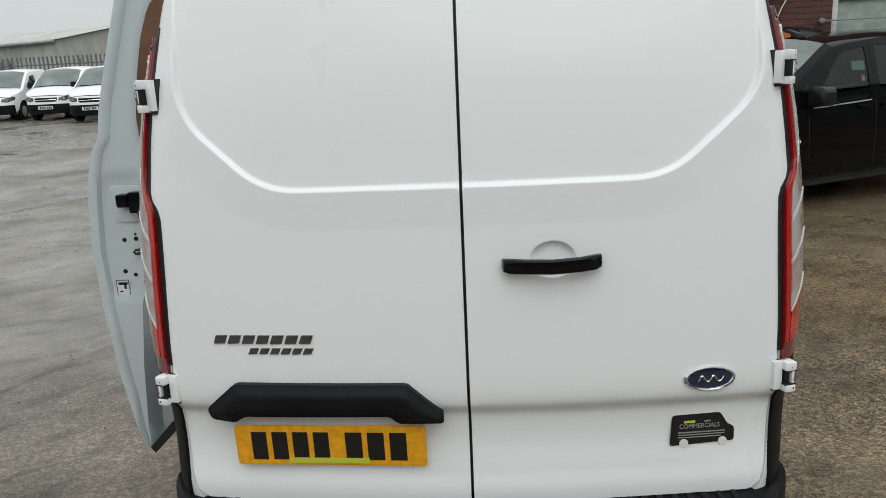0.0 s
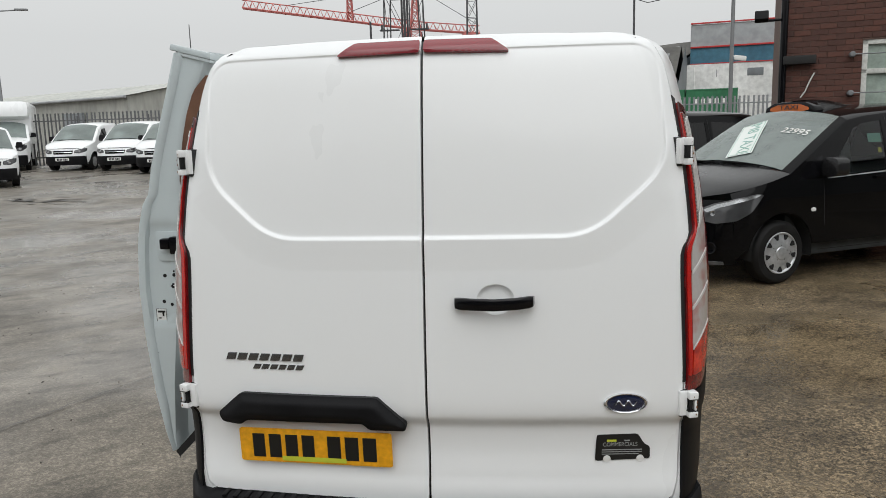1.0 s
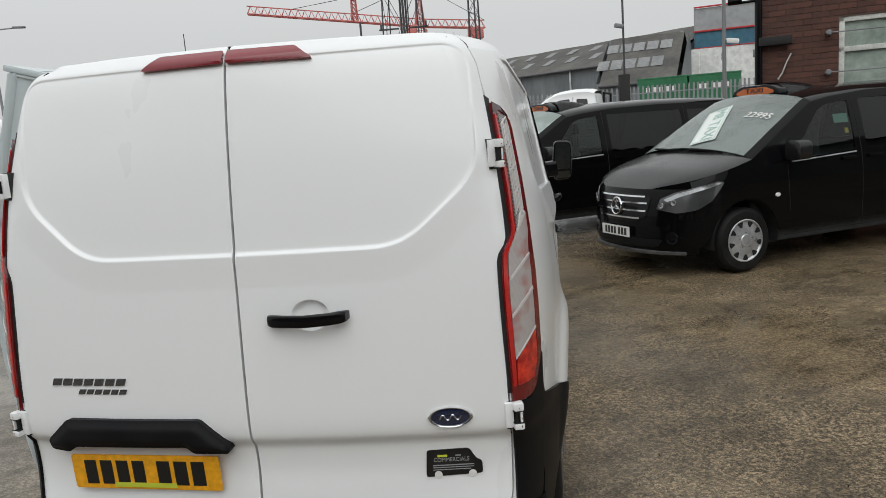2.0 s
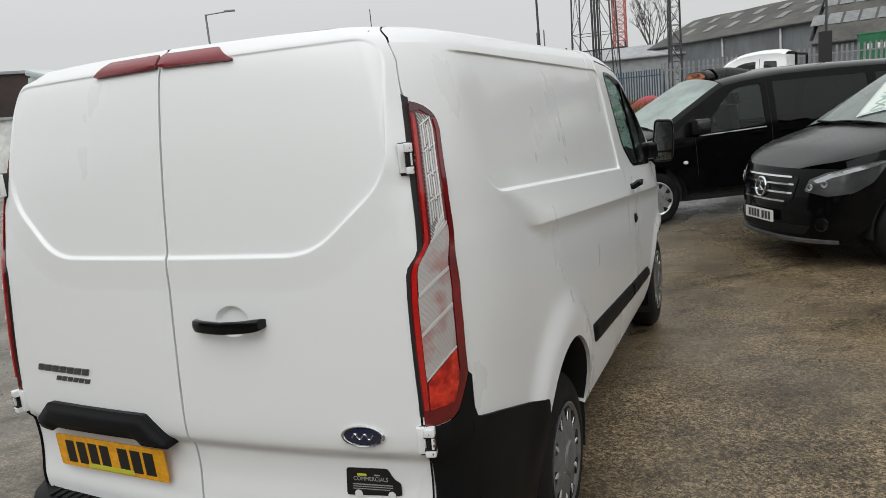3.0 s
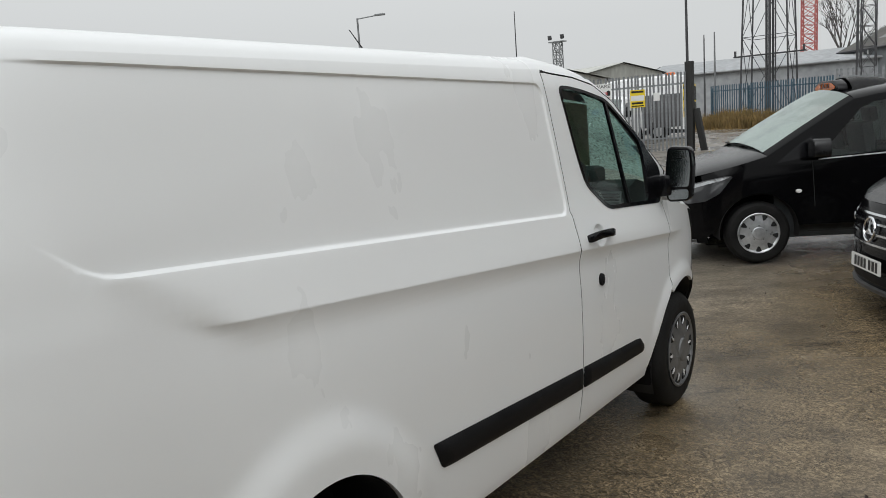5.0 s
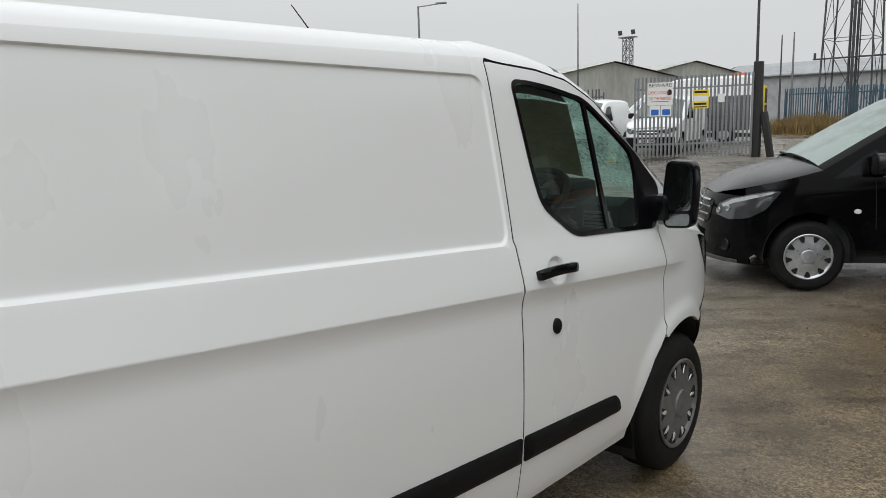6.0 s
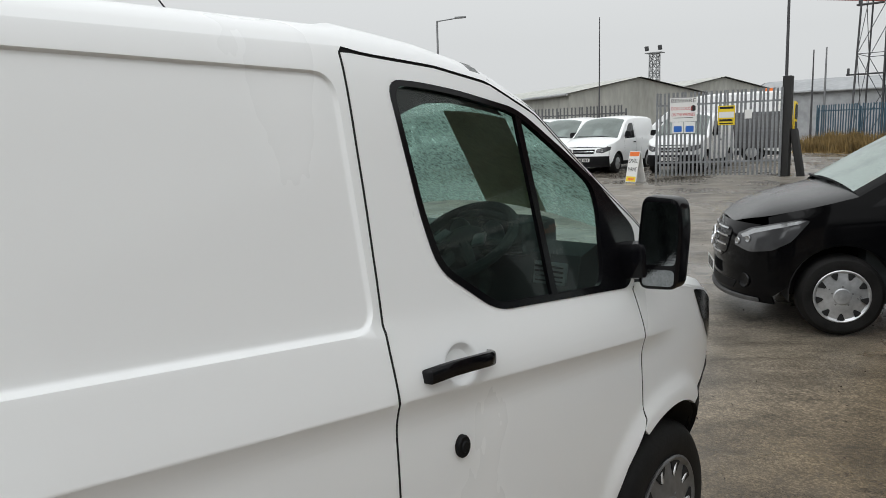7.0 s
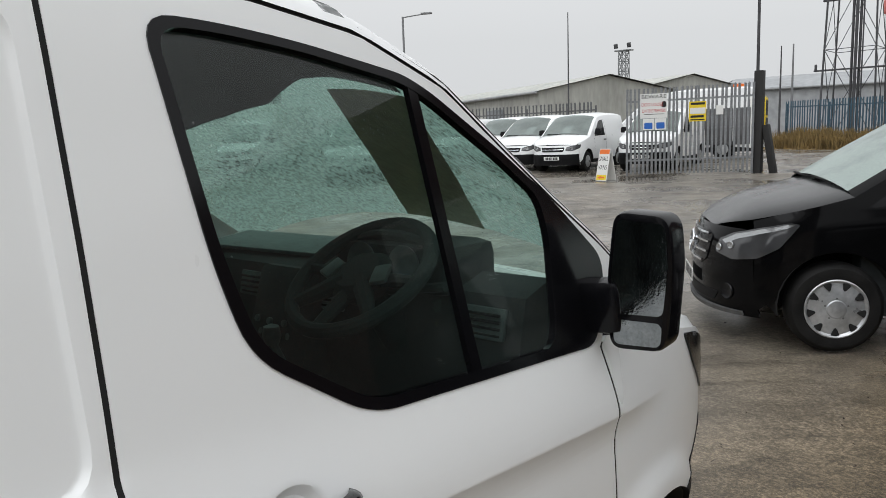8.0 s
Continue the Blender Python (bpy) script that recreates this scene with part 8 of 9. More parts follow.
rest_v, rest_f = [], []
count = 0
for r in range(int(BTOP / 0.085)):
    z = 0.045 + 0.085 * r
    x = BX0 - (0.1175 if r % 2 else 0.0)
    while x < BX1:
        x0, x1 = max(x, BX0 - 0.005), x + 0.225
        x += 0.235
        if WZ0 - 0.03 < z < WZ1 + 0.035:
            if x0 < WX0 < x1:
                x1 = WX0 - 0.004
            elif x0 < WX1 < x1:
                x0 = WX1 + 0.004
            elif WX0 <= x0 and x1 <= WX1:
                continue
        if x1 - x0 < 0.03:
            continue
        c, wide = (x0 + x1) / 2, x1 - x0
        jitter = random.uniform(-0.003, 0.003)
        if wide > 0.2 and c < 6.9 and 1.75 < z < 3.55 and count < 300:
            o = new("brick", brick_me)
            o.parent = wall
            o.matrix_basis = Matrix.Translation((c, BY + 0.008 + jitter, z)) @ pose(0, 0, 0, random.uniform(-0.5, 0.5), 0, random.uniform(-0.5, 0.5))
            count += 1
        else:
            k = len(rest_v)
            hx, hz, y0, y1 = wide / 2, bh_ / 2, BY - 0.007 + jitter, BY + 0.02
            rest_v += [(c - hx, y1, z - hz), (c + hx, y1, z - hz), (c + hx, y1, z + hz), (c - hx, y1, z + hz), (c - hx + 0.004, y0, z - hz + 0.004), (c + hx - 0.004, y0, z - hz + 0.004), (c + hx - 0.004, y0, z + hz - 0.004), (c - hx + 0.004, y0, z + hz - 0.004)]
            rest_f += [(k + 4, k + 5, k + 6, k + 7), (k, k + 1, k + 5, k + 4), (k + 1, k + 2, k + 6, k + 5), (k + 2, k + 3, k + 7, k + 6), (k + 3, k, k + 4, k + 7)]
rme = bpy.data.meshes.new("brickwork")
rme.from_pydata(rest_v, [], rest_f)
rme.materials.append(M["brick"])
rest_ob = new("brickwork", rme)
rest_ob.parent = wall
tagged(rest_ob, kind="stuff")
wf = thing("window_1", "dirty white window frame with blinded grey-green panes", "window", RB, kind="structure")
for (x0, x1, z0, z1) in ((WX0, WX1, WZ1 - 0.07, WZ1), (WX0, WX1, WZ0, WZ0 + 0.07), (WX0, WX0 + 0.075, WZ0, WZ1), (WX1 - 0.075, WX1, WZ0, WZ1), (6.50, 6.58, WZ0, WZ1), (WX0, WX1, 2.37, 2.445)):
    b = bmesh.new()
    box(b, ((x0 + x1) / 2, BY + 0.05, (z0 + z1) / 2), (x1 - x0, 0.07, z1 - z0), None, 0.008)
    part("window_frame", b, "frame_white", wf)
for (x0, x1) in ((WX0 + 0.07, 6.505), (6.575, WX1 - 0.07)):
    for z0, z1 in ((WZ0 + 0.06, 2.375), (2.44, WZ1 - 0.06)):
        b = bmesh.new()
        box(b, ((x0 + x1) / 2, BY + 0.07, (z0 + z1) / 2), (x1 - x0, 0.012, z1 - z0))
        part("pane", b, "blind_glass", wf)
sl_ = bmesh.new()
box(sl_, ((WX0 + WX1) / 2, BY - 0.03, WZ0 - 0.04), (WX1 - WX0 + 0.2, 0.16, 0.08), None, 0.01)
part("window_sill", sl_, "mortar", wf)
for z in (2.66, 2.09):
    b = bmesh.new()
    rod(b, (WX0 - 0.14, BY - 0.09, z), (WX1 + 0.14, BY - 0.09, z), 0.009, seg=8)
    for x in (WX0 - 0.14, WX1 + 0.14):
        lathe(b, [(0.0, 0.03), (0.03, 0.028), (0.045, 0.012), (0.045, -0.09)], Matrix.Translation((x, BY - 0.09, z)) @ pose(0, 0, 0, 90, 0, 0), 16)
    bar_ob = part("window_bar", b, "lamp_steel", None)
    bar_ob.matrix_basis = RB
    tagged(bar_ob, "steel security bar with round ends across the window", "bar", "window bars")
def turned(ob):
    ob.matrix_basis = RB
    return ob


dpb = bmesh.new()
rod(dpb, (BX0 - 0.03, BY - 0.05, 0.1), (BX0 - 0.03, BY - 0.05, BTOP), 0.055, seg=12)
tagged(turned(part("drainpipe", dpb, "gloss_black", None)), "black cast drainpipe at the brick corner", "pipe")
brk = bmesh.new()
box(brk, (BX0 + 0.20, BY - 0.10, 2.62), (0.46, 0.10, 0.13), None, 0.015)
tagged(turned(part("bracket", brk, "old_wood", None)), "dark timber bracket on the brick wall", "bracket")
cbl = bmesh.new()
tube(cbl, [(BX0 + 0.42, BY - 0.04, 2.42), (BX0 + 0.36, BY - 0.05, 2.30), (BX0 + 0.30, BY - 0.05, 2.14), (BX0 + 0.24, BY - 0.04, 2.05)], 0.012, 6)
tagged(turned(part("cable", cbl, "frame_white", None)), "loose pale cable hanging on the brick wall", "cable")
fl_ = thing("floodlight", "black floodlight on an arm at the brick corner", "floodlight", RB)
b = bmesh.new()
box(b, (BX0 - 0.36, BY - 0.12, 3.30), (0.20, 0.12, 0.15), pose(0, 0, 0, -25, 0, 0), 0.02)
part("lamp_head", b, "plastic", fl_)
b = bmesh.new()
rod(b, (BX0, BY - 0.02, 3.25), (BX0 - 0.34, BY - 0.05, 3.24), 0.02, seg=8)
part("arm", b, "plastic", fl_)


# ---- masts, lamps, pylon, cranes ----
def lattice(bm, c, w0, w1, z0, z1, n, r, brace=None):
    """A four-legged lattice tower."""
    brace = r * 0.55 if brace is None else brace
    def corner(k, t):
        w = (w0 + (w1 - w0) * t) / 2
        sx, sy = ((-1, -1), (1, -1), (1, 1), (-1, 1))[k]
        return Vector((c[0] + sx * w, c[1] + sy * w, z0 + (z1 - z0) * t))
    for k in range(4):
        rod(bm, corner(k, 0), corner(k, 1), r, r * 0.8, 6)
        for i in range(n):
            t0, t1 = i / n, (i + 1) / n
            rod(bm, corner(k, t0), corner((k + 1) % 4, t1), brace, seg=5, caps=False)
            rod(bm, corner((k + 1) % 4, t0), corner(k, t1), brace, seg=5, caps=False)
            rod(bm, corner(k, t1), corner((k + 1) % 4, t1), brace, seg=5, caps=False)


py = thing("lattice_tower", "dark lattice telecom tower with a bundle of poles", "tower")
b = bmesh.new()
lattice(b, (-8.0, 47.7), 2.7, 1.7, 0.8, 20.0, 4, 0.055, 0.020)
part("frame", b, "tower_steel", py)
for k, (dx, dy, r) in enumerate(((-0.16, 0.05, 0.07), (0.05, -0.12, 0.08), (0.20, 0.08, 0.07), (-0.02, 0.18, 0.07), (0.36, -0.05, 0.04))):
    b = bmesh.new()
    rod(b, (-8.0 + dx, 47.7 + dy, 0.9), (-8.0 + dx, 47.7 + dy, 21.0), r, seg=10)
    part("pole", b, "tower_steel", py)
for z in (4.6, 8.3, 12.0):
    for s in (-1, 1):
        b = bmesh.new()
        box(b, (-8.0 + s * 1.0, 47.7, z), (2.0 if z < 5 else 1.3, 0.3, 0.08), None, 0.01)
        box(b, (-8.0 + s * (1.9 if z < 5 else 1.5), 47.6, z + 0.15), (0.12, 0.12, 0.4), None, 0.02)
        part("platform", b, "tower_steel", py)

cr = thing("tower_crane", "red lattice tower crane in the distance", "crane")
b = bmesh.new()
lattice(b, (-19.4, 127.0), 1.9, 1.9, 0.9, 18.3, 13, 0.11, 0.055)
part("mast", b, "crane_red", cr)
tip, root, tail_ = Vector((-46.8, 119.2, 22.3)), Vector((-19.4, 127.0, 18.75)), Vector((-8.6, 129.6, 17.9))
for a, e, nm, n in ((root, tip, "jib", 26), (root, tail_, "counter_jib", 9)):
    b = bmesh.new()
    d = e - a
    side = Vector((-d.y, d.x, 0)).normalized() * 0.6
    for i in range(n):
        p, q = a + d * (i / n), a + d * ((i + 1) / n)
        top0, top1 = p + Vector((0, 0, 1.3)), q + Vector((0, 0, 1.3))
        for s in (side, -side):
            rod(b, p + s, q + s, 0.13, seg=5, caps=False)
            rod(b, p + s, (top0 + top1) / 2, 0.06, seg=4, caps=False)
            rod(b, q + s, (top0 + top1) / 2, 0.06, seg=4, caps=False)
        rod(b, top0, top1, 0.10, seg=5, caps=False)
    part(nm, b, "crane_red", cr)
b = bmesh.new()
box(b, (-10.2, 129.2, 17.1), (2.6, 1.4, 1.8), pose(0, 0, 0, 0, 0, 13), 0.1)
part("counterweight", b, "crane_red", cr)
b = bmesh.new()
box(b, (-20.6, 126.0, 17.7), (1.4, 1.4, 1.8), None, 0.1)
part("cab", b, "crane_red", cr)
b = bmesh.new()
lattice(b, (-30.0, 124.2), 0.9, 0.5, 20.3, 27.0, 5, 0.10, 0.05)
part("a_frame", b, "crane_red", cr)
b = bmesh.new()
lattice(b, (-19.4, 127.0), 1.5, 0.3, 18.7, 26.0, 5, 0.12, 0.06)
part("apex", b, "crane_red", cr)
for e in (root + (tip - root) * 0.75 + Vector((0, 0, 1.3)), root + (tip - root) * 0.4 + Vector((0, 0, 1.3)), tail_ + Vector((0, 0, 1.3))):
    b = bmesh.new()
    rod(b, (-19.4, 127.0, 25.8), e, 0.05, seg=5)
    part("tie_bar", b, "tower_steel", cr)

lt_ = thing("lattice_mast", "dark slim lattice mast", "mast")
b = bmesh.new()
lattice(b, (-5.1, 68.2), 1.1, 0.8, 0.9, 18.0, 11, 0.05, 0.025)
part("frame", b, "tower_steel", lt_)
lt2 = thing("lattice_mast", "thin lattice mast with floodlights on top", "mast")
b = bmesh.new()
lattice(b, (-33.4, 70.8), 0.85, 0.75, 0.9, 9.4, 9, 0.06, 0.035)
part("frame", b, "lamp_steel", lt2)
b = bmesh.new()
box(b, (-33.4, 70.8, 9.5), (1.7, 0.9, 0.1), None, 0.02)
part("platform", b, "lamp_steel", lt2)
for s in (-1, 1):
    b = bmesh.new()
    box(b, (-33.4 + 0.7 * s, 70.5, 9.95), (0.35, 0.25, 0.45), pose(0, 0, 0, 20, 0, 0), 0.04)
    part("floodlight", b, "tower_steel", lt2)


def pole_thing(name, label, x, y, hgt, r, mat="tower_steel", category="pole", lean=0.0):
    b = bmesh.new()
    z = ground_z(x, y)
    rod(b, (x, y, z - 0.1), (x + lean, y, z + hgt * 0.5), r, r * 0.85, 10)
    rod(b, (x + lean, y, z + hgt * 0.5), (x + 1.6 * lean, y, z + hgt), r * 0.8, r * 0.5, 10)
    return tagged(part(name, b, mat, None), label, category)


pole_thing("mast", "thin dark aerial mast behind the vans", -13.4, 27.25, 5.6, 0.035)
pole_thing("mast", "slim grey aerial mast beyond the fence", -14.6, 60.0, 6.4, 0.10, "lamp_steel")
pole_thing("pole", "thin dark pole beside the far fence", -2.9, 43.4, 11.0, 0.07)
pole_thing("pole", "short dark pole near the lattice tower", -12.6, 50.5, 5.4, 0.07)
for x, y, turn, hgt in ((-22.1, 27.4, 22, 6.55), (6.2, 21.1, 100, 8.6)):
    lp_ = thing("street_lamp", "grey street lamp column with a flat arm", "street lamp", stand(x, y, turn), "street lamps")
    b = bmesh.new()
    rod(b, (0, 0, -0.1), (0, 0, 1.5), 0.085, seg=12)
    rod(b, (0, 0, 1.5), (0, 0, hgt), 0.06, 0.045, 12)
    part("column", b, "lamp_steel", lp_)
    b = bmesh.new()
    rod(b, (0, 0, hgt - 0.03), (0.95, 0, hgt + 0.04), 0.028, seg=8)
    part("arm", b, "lamp_steel", lp_)
    b = bmesh.new()
    box(b, (1.15, 0, hgt + 0.06), (0.50, 0.20, 0.08), None, 0.025)
    part("lantern", b, "lamp_steel", lp_)
cc = thing("cctv_pole", "dark pole on a black timber post with a camera", "pole", stand(3.22, 20.1, 0))
b = bmesh.new()
box(b, (0, 0, 1.15), (0.30, 0.30, 2.5), None, 0.02)
part("timber_post", b, "old_wood", cc)
b = bmesh.new()
rod(b, (0.03, 0.1, 2.2), (0.03, 0.1, 4.9), 0.03, seg=8)
part("pole", b, "tower_steel", cc)
b = bmesh.new()
box(b, (-0.10, -0.05, 3.75), (0.26, 0.12, 0.12), pose(0, 0, 0, 0, 12, 0), 0.03)
part("camera_head", b, "lamp_steel", cc)
b = bmesh.new()
tube(b, [(0.03, 0.1, 4.85), (0.4, 0.1, 4.72), (0.9, 0.1, 4.80), (1.5, 0.1, 5.2)], 0.012, 5)
part("wire", b, "tower_steel", cc)
b = bmesh.new()
box(b, (6.42, 21.0, 3.55), (0.34, 0.14, 0.14), pose(0, 0, 0, 0, 10, -20), 0.04)
rod(b, (6.2, 21.1, 3.62), (6.36, 21.02, 3.62), 0.02, seg=6)
tagged(part("cctv_camera", b, "plate_white", None), "white bullet camera on the lamp column", "camera")

# bare tree by the old shed
tr_ = thing("tree", "bare winter tree with fine branches", "tree", Matrix.Translation((-9.3, 84.0, 1.0)))
rt = random.Random(11)
tb_, tw_ = bmesh.new(), bmesh.new()


def branch(p, d, ln, r, depth):
    q = p + d * ln
    rod(tb_ if depth < 2 else tw_, p, q, r, r * 0.65, 6 if depth < 2 else 4, False)
    if depth >= 5:
        return
    for _ in range(3):
        nd = (d + Vector((rt.uniform(-0.6, 0.6), rt.uniform(-0.6, 0.6), rt.uniform(-0.1, 0.5)))).normalized()
        branch(p + d * ln * rt.uniform(0.55, 1.0), nd, ln * rt.uniform(0.6, 0.82), r * 0.6, depth + 1)


branch(Vector((0, 0, 0)), Vector((0.03, 0, 1)), 4.3, 0.20, 0)
part("trunk", tb_, "bark", tr_)
part("crown", tw_, "bark", tr_, "bare twigs")

# traffic cone
cn = thing("traffic_cone", "orange and white traffic cone", "cone", stand(-1.25, 16.2, 20))
for z0, z1, r0, r1, mt in ((0.03, 0.28, 0.15, 0.10, "orange"), (0.28, 0.46, 0.10, 0.065, "plate_white"), (0.46, 0.70, 0.065, 0.02, "orange")):
    b = bmesh.new()
    rod(b, (0, 0, z0), (0, 0, z1), r0, r1, 20)
    part("cone_band", b, mt, cn)
b = bmesh.new()
box(b, (0, 0, 0.02), (0.38, 0.38, 0.04), None, 0.01)
part("cone_base", b, "plastic", cn)

# dark building with a striped sign, and a box van by it
db_ = thing("showroom", "dark brown clad building over a white ground floor", "building")
for z0, z1, mt in ((0.3, 3.3, "white_clad"), (3.3, 5.6, "brown_clad")):
    for p0, p1 in (((-47.0, 10.0), (-33.0, 26.9)), ((-33.0, 26.9), (-44.0, 37.0))):
        b = bmesh.new()
        ribbed(b, p0, p1, z0, z1, 0.4, 0.03)
        part("wall", b, mt, db_)
    b = bmesh.new()
    box(b, (-40.1, 18.3, z1 + 0.08), (22.2, 0.3, 0.16), pose(0, 0, 0, 0, 0, 50.4), 0.03)
    part("coping", b, "grey_far", db_)
sgn = thing("striped_sign", "white sign with blue and orange stripes", "sign", Matrix.Translation((-35.4, 23.6, 3.9)) @ pose(0, 0, 0, 0, 0, 50.4))
b = bmesh.new()
box(b, (0, -0.15, 0.65), (3.4, 0.1, 1.5), None, 0.02)
part("panel", b, "plate_white", sgn)
for k, mt in enumerate(("ink", "sign_blue", "sign_red", "sign_yellow")):
    b = bmesh.new()
    prism(b, [(0.2 + 0.28 * k, 0), (0.45 + 0.28 * k, 0), (1.25 + 0.28 * k, 0.9), (1.0 + 0.28 * k, 0.9)], Matrix.Translation((-0.7, -0.205, 0.05)) @ pose(0, 0, 0, 90, 0, 0), 0.01)
    part("stripe", b, mt, sgn)

# ---- white vans parked in a row ----
SMALL = dict(hw=0.89, nose=0.84, tail=-3.50, wheelbase=2.66, wheel_r=0.315, sill=0.26, belt=1.10, mirror_y=-0.55,
             tumble=[(0.2, 0.96), (0.5, 1.0), (0.9, 1.0), (1.1, 0.985), (1.4, 0.92), (1.7, 0.84), (1.85, 0.78)],
             lean=[(0.2, 0.96), (0.45, 1.0), (0.7, 0.97), (0.85, 0.92), (1.0, 0.82), (1.15, 0.66)],
             top=[(0.60, 0.83), (0.52, 0.90), (0.30, 0.98), (0.02, 1.06), (-0.12, 1.09), (-0.50, 1.38), (-0.82, 1.60), (-0.98, 1.67), (-1.25, 1.74), (-2.2, 1.79), (-3.2, 1.77), (-3.38, 1.70), (-3.44, 1.2), (-3.48, 0.5)],
             i_nose=0, i_cowl=4, i_roof=7, i_tail=11,
             windows=[[(-1.40, 1.12), (-0.50, 1.10), (-0.62, 1.24), (-0.98, 1.55), (-1.12, 1.60), (-1.40, 1.62)]],
             side_glass=["dark_glass"], screen="parked_screen", paint="white", handle_mat="plastic", mirror_mat="plastic", bumper="plastic", bumper_low=0.56,
             seams=[[(-1.48, 0.40), (-1.47, 0.40), (-1.47, 1.66), (-1.48, 1.66)], [(-0.50, 0.60), (-0.49, 0.60), (-0.47, 1.05), (-0.48, 1.05)]],
             handles=[(-1.32, 0.98)], lamp=[(0.42, 0.68), (0.62, 0.66), (0.80, 0.74), (0.82, 0.86), (0.62, 0.83), (0.44, 0.78)], bulbs=[(0.60, 0.75, 0.05)],
             grille=[(-0.40, 0.78), (-0.36, 0.64), (0.36, 0.64), (0.40, 0.78)], slats=[(0.71, 0.36)], plate_z=0.44, plate_off=0.045, bulkhead=-1.5, seat_y=-1.2, fine=0)
LARGE = dict(SMALL, hw=0.99, nose=0.98, tail=-4.9, wheelbase=3.6, wheel_r=0.345, belt=1.28,
             tumble=[(0.2, 0.96), (0.5, 1.0), (1.2, 1.0), (1.6, 0.96), (2.2, 0.92), (2.6, 0.88)],
             lean=[(0.2, 0.96), (0.45, 1.0), (0.8, 0.98), (1.0, 0.93), (1.2, 0.80), (1.4, 0.6)],
             top=[(0.74, 0.98), (0.66, 1.06), (0.42, 1.14), (0.10, 1.22), (-0.05, 1.27), (-0.42, 1.62), (-0.78, 1.92), (-0.92, 2.02), (-1.15, 2.2), (-2.0, 2.38), (-4.4, 2.40), (-4.72, 2.32), (-4.82, 1.4), (-4.86, 0.5)],
             windows=[[(-1.45, 1.30), (-0.45, 1.27), (-0.56, 1.40), (-0.95, 1.78), (-1.10, 1.84), (-1.45, 1.86)]],
             lamp=[(0.48, 0.80), (0.70, 0.78), (0.88, 0.90), (0.90, 1.02), (0.70, 0.99), (0.50, 0.92)], bulbs=[(0.66, 0.88, 0.06)],
             grille=[(-0.46, 0.94), (-0.42, 0.72), (0.42, 0.72), (0.46, 0.94)], slats=[(0.79, 0.42), (0.88, 0.42)], bumper_low=0.62,
             seams=[[(-1.54, 0.45), (-1.53, 0.45), (-1.53, 1.95), (-1.54, 1.95)]], handles=[(-1.38, 1.10)])


def papers(v, P, x, mt="paper"):
    b = bmesh.new()
    yb, zb = P["top"][P["i_cowl"]]
    yt, zt = P["top"][P["i_roof"]]
    upv = Vector((0, yt - yb, zt - zb)).normalized()
    rgt = Vector((-1, 0, 0))
    mm = Matrix.Translation((x, yb - 0.02, zb + 0.02)) @ Matrix((rgt, upv, rgt.cross(upv))).transposed().to_4x4()
    prism(b, [(-0.15, 0.10), (0.15, 0.10), (0.15, 0.52), (-0.15, 0.52)], mm @ Matrix.Translation((0, 0, 0.06)), 0.003)
    part("windscreen_paper", b, mt, v)


for x, y, turn, lab, kx in ((-17.75, 25.3, 188, "white small van with black bumper in the parked row", 0.25), (-15.35, 24.9, 186, "white small van with a paper sign in its windscreen", 0.30), (-12.90, 23.3, 186, "white rounded small van in the parked row", -0.2), (-11.05, 23.0, 187, "white small van with dark grey bumper and paper sign", 0.0), (-8.35, 23.6, 188, "white small van parked behind the gate", 0.2), (-16.15, 18.5, 220, "white small van with dark lower bumper in front of the row", 0.2)):
    v_, _ = vehicle("small_van", lab, "van", stand(x, y, turn), SMALL, "parked white vans")
    papers(v_, SMALL, kx)
lv, _ = vehicle("luton_van", "white high box van in the parked row", "van", stand(-21.0, 25.7, 212), LARGE)
papers(lv, LARGE, 0.35)
b = bmesh.new()
box(b, (0, -2.6, 1.90), (2.15, 3.9, 1.75), None, 0.12)
part("cargo_box", b, "white", lv)
b = bmesh.new()
box(b, (0, -0.75, 2.40), (2.1, 1.0, 0.72), pose(0, 0, 0, 12, 0, 0), 0.25)
part("over_cab", b, "white", lv)
rt_, _ = vehicle("box_truck", "white recovery truck with an amber beacon behind the gate", "truck", stand(-11.58, 28.25, 105), LARGE)
b = bmesh.new()
box(b, (-0.3, -4.05, 2.48), (0.6, 0.36, 0.18), None, 0.04)
part("beacon", b, "orange", rt_)
b = bmesh.new()
box(b, (-1.0, -4.72, 1.45), (0.03, 0.34, 1.25), None, 0.006)
sp_ = bmesh.new()
for k in range(5):
    box(sp_, (-0.995, -4.22 + 0.56 * k, 1.12), (0.05, 0.53, 1.25), None, 0.012)
part("side_panel", sp_, "truck_side", rt_, "dark grey panelled side")
hzb = part("hazard_board", b, "sign_yellow", rt_, "yellow and black chequered hazard board")
for k in range(6):
    b = bmesh.new()
    box(b, (-1.018, -4.80 + 0.16 * (k % 2), 0.93 + 0.21 * k), (0.008, 0.15, 0.19), pose(0, 0, 0, 8, 0, 0))
    part("check", b, "ink", hzb)
b = bmesh.new()
box(b, (-0.1, -4.93, 1.45), (1.6, 0.04, 1.25), None, 0.006)
rb_ = part("rear_board", b, "sign_yellow", rt_)
for k in range(12):
    b = bmesh.new()
    box(b, (-0.78 + 0.28 * (k // 2), -4.956, 1.12 + 0.6 * (k % 2)), (0.15, 0.012, 0.5), pose(0, 0, 0, 0, 14, 0))
    part("check", b, "ink", rb_)
b = bmesh.new()
box(b, (-0.98, -4.80, 0.66), (0.06, 0.16, 0.24), None, 0.01)
part("rear_lamp", b, "sign_red", rt_)
bv, _ = vehicle("box_van", "white box van parked by the showroom", "van", stand(-26.3, 21.2, 205), LARGE)
b = bmesh.new()
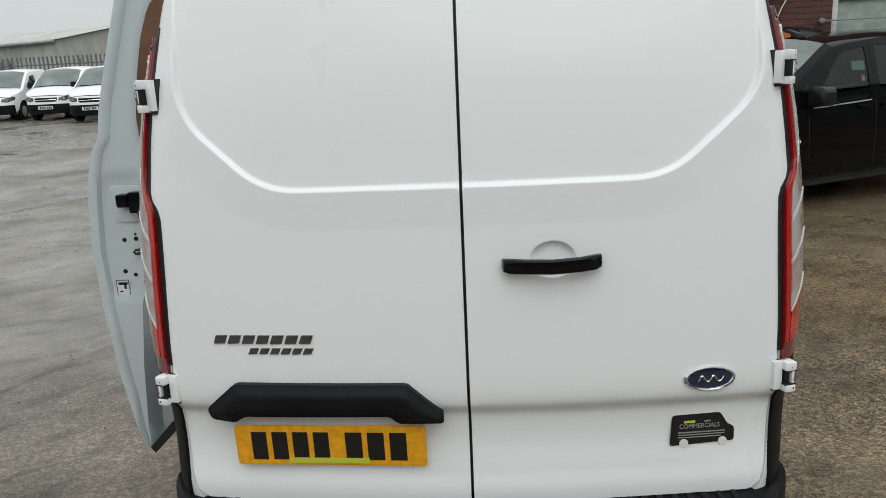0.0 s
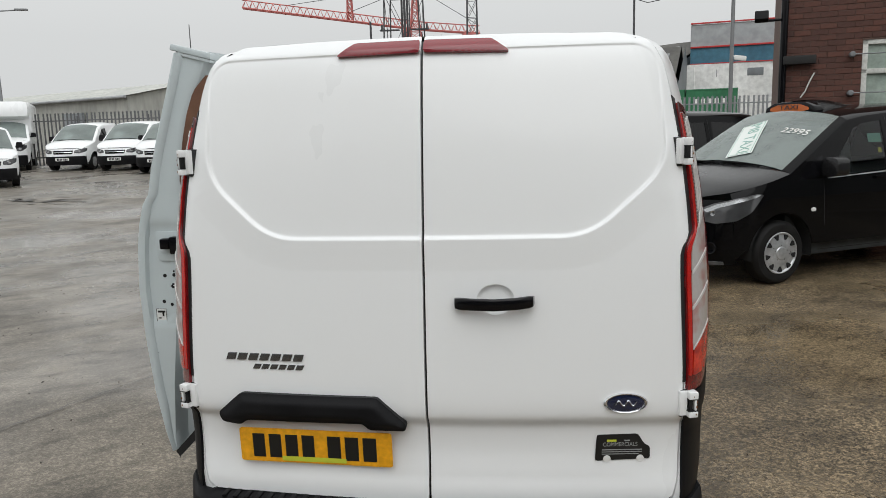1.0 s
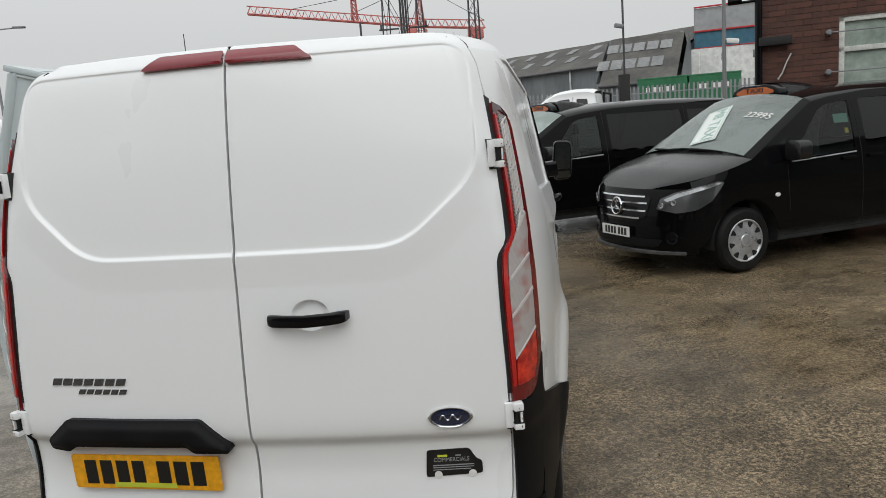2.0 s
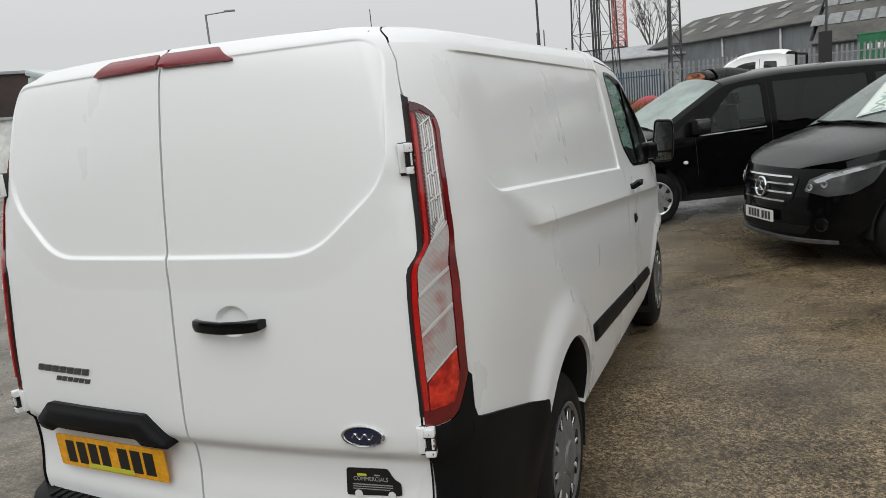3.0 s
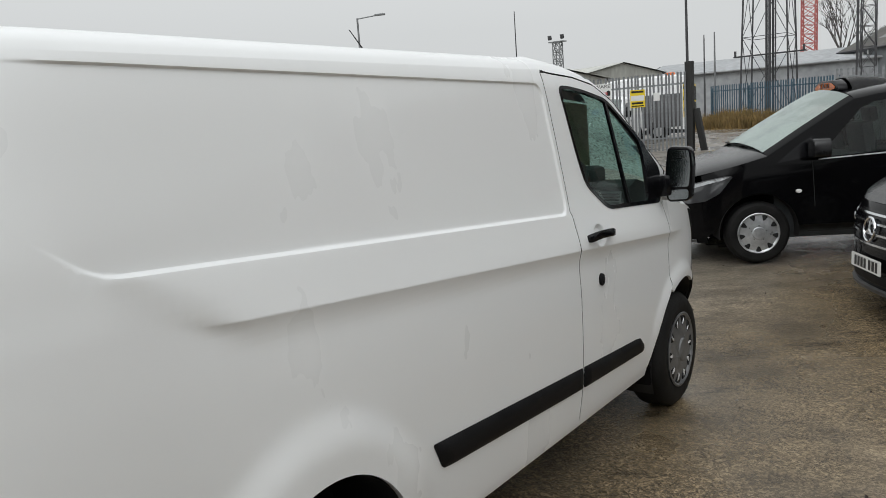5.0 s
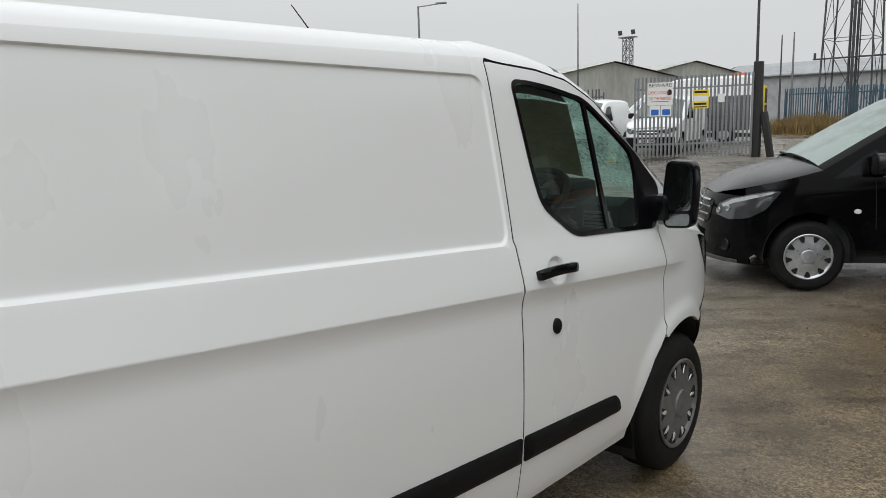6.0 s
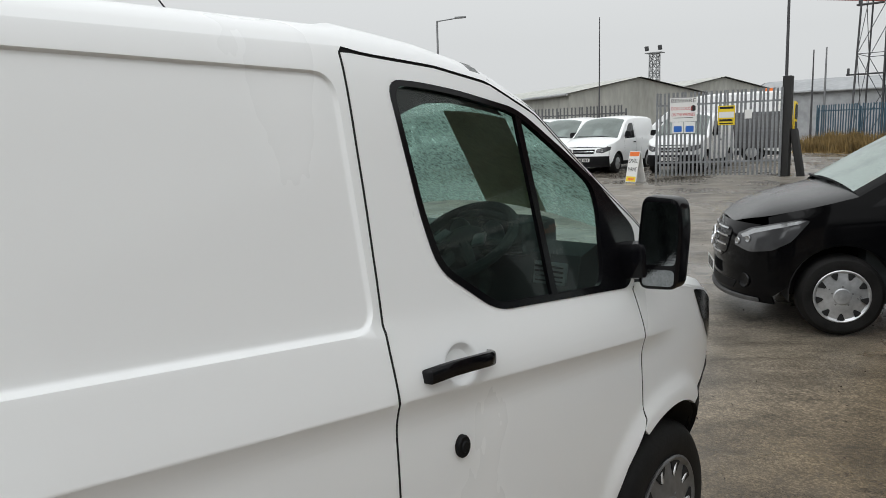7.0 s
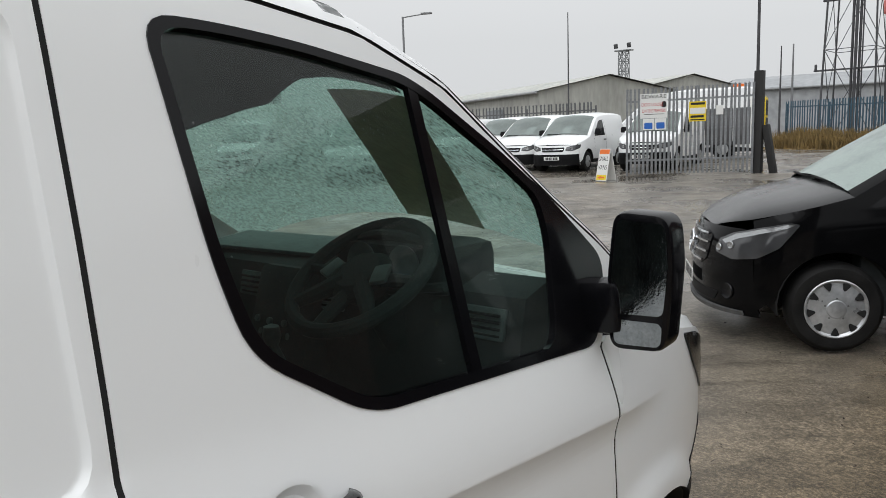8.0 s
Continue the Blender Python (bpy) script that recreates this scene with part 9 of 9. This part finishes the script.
box(b, (0, -3.2, 1.95), (2.15, 3.6, 2.1), None, 0.1)
part("cargo_box", b, "white_clad", bv)
pk, _ = vehicle("pickup_truck", "white pickup truck beyond the taxis", "truck", stand(0.35, 18.9, 78), dict(SMALL, tail=-2.2, wheelbase=3.0, top=[(0.60, 0.95), (0.52, 1.02), (0.30, 1.08), (0.02, 1.14), (-0.12, 1.20), (-0.50, 1.56), (-0.82, 1.82), (-0.98, 1.89), (-1.15, 1.94), (-1.5, 1.97), (-1.9, 1.96), (-2.05, 1.90), (-2.12, 1.4), (-2.16, 0.5)], side_glass=["dark_glass", "dark_glass"], windows=[[(-1.42, 1.36), (-0.60, 1.34), (-0.70, 1.46), (-1.00, 1.74), (-1.14, 1.79), (-1.42, 1.81)], [(-1.92, 1.40), (-1.60, 1.38), (-1.60, 1.80), (-1.88, 1.78)]], seams=[[(-1.51, 0.40), (-1.50, 0.40), (-1.50, 1.86), (-1.51, 1.86)]]))
b = bmesh.new()
box(b, (0, -3.3, 0.85), (1.7, 2.2, 0.55), None, 0.04)
part("bed", b, "white", pk)
b = bmesh.new()
rod(b, (-0.7, -2.3, 1.1), (-0.7, -2.3, 1.9), 0.03)
rod(b, (0.7, -2.3, 1.1), (0.7, -2.3, 1.9), 0.03)
rod(b, (-0.7, -2.3, 1.9), (0.7, -2.3, 1.9), 0.03)
part("roll_bar", b, "plastic", pk)

# wet leaves and grit lying on the yard
lr = random.Random(9)
lv_, lf_ = [], []
for i in range(1500):
    x, y = lr.uniform(-6, 8), lr.uniform(-3.5, 16)
    if abs(x) < 1.1 and -0.2 < y < 5:
        continue
    z = ground_z(x, y) + 0.012
    r = lr.uniform(0.003, 0.010) if i % 6 else lr.uniform(0.008, 0.014)
    k = len(lv_)
    n = 6
    ang = lr.uniform(0, 6.28)
    for j in range(n):
        a = ang + 2 * math.pi * j / n
        q = r * lr.uniform(0.5, 1.1) * (1.0 if j % 3 else 1.3)
        lv_.append((x + q * math.cos(a), y + q * math.sin(a), z + lr.uniform(-0.004, 0.010)))
    lf_.append(tuple(range(k, k + n)))
lme = bpy.data.meshes.new("wet_leaves")
lme.from_pydata(lv_, [], lf_)
lme.materials.append(M["leaf"])
tagged(new("wet_leaves", lme), "dark wet leaves and grit lying about the yard", "leaves", kind="stuff")


# ---- plain unseen buildings, added behind the walk to close the yard and darken reflections ----
for name, lab, c, e1, w, ln, eave, ridge, wm_, rm_ in (("unseen_block", "long dark grey clad stand-in building out of view, added for reflections", (16.0, -13.0), (-0.02, -1.0), 12.0, 46.0, 5.2, 7.6, "unseen_block_clad", "old_roof"), ("unseen_block", "grey clad stand-in building out of view, added for reflections", (21.0, 6.0), (0.05, -1.0), 18.0, 14.0, 4.6, 6.4, "grey_clad", "old_roof")):
    gabled(name, lab, c, e1, w, -ln if name == "unseen_block" and c[1] < 0 else ln, eave, ridge, wm_, rm_)
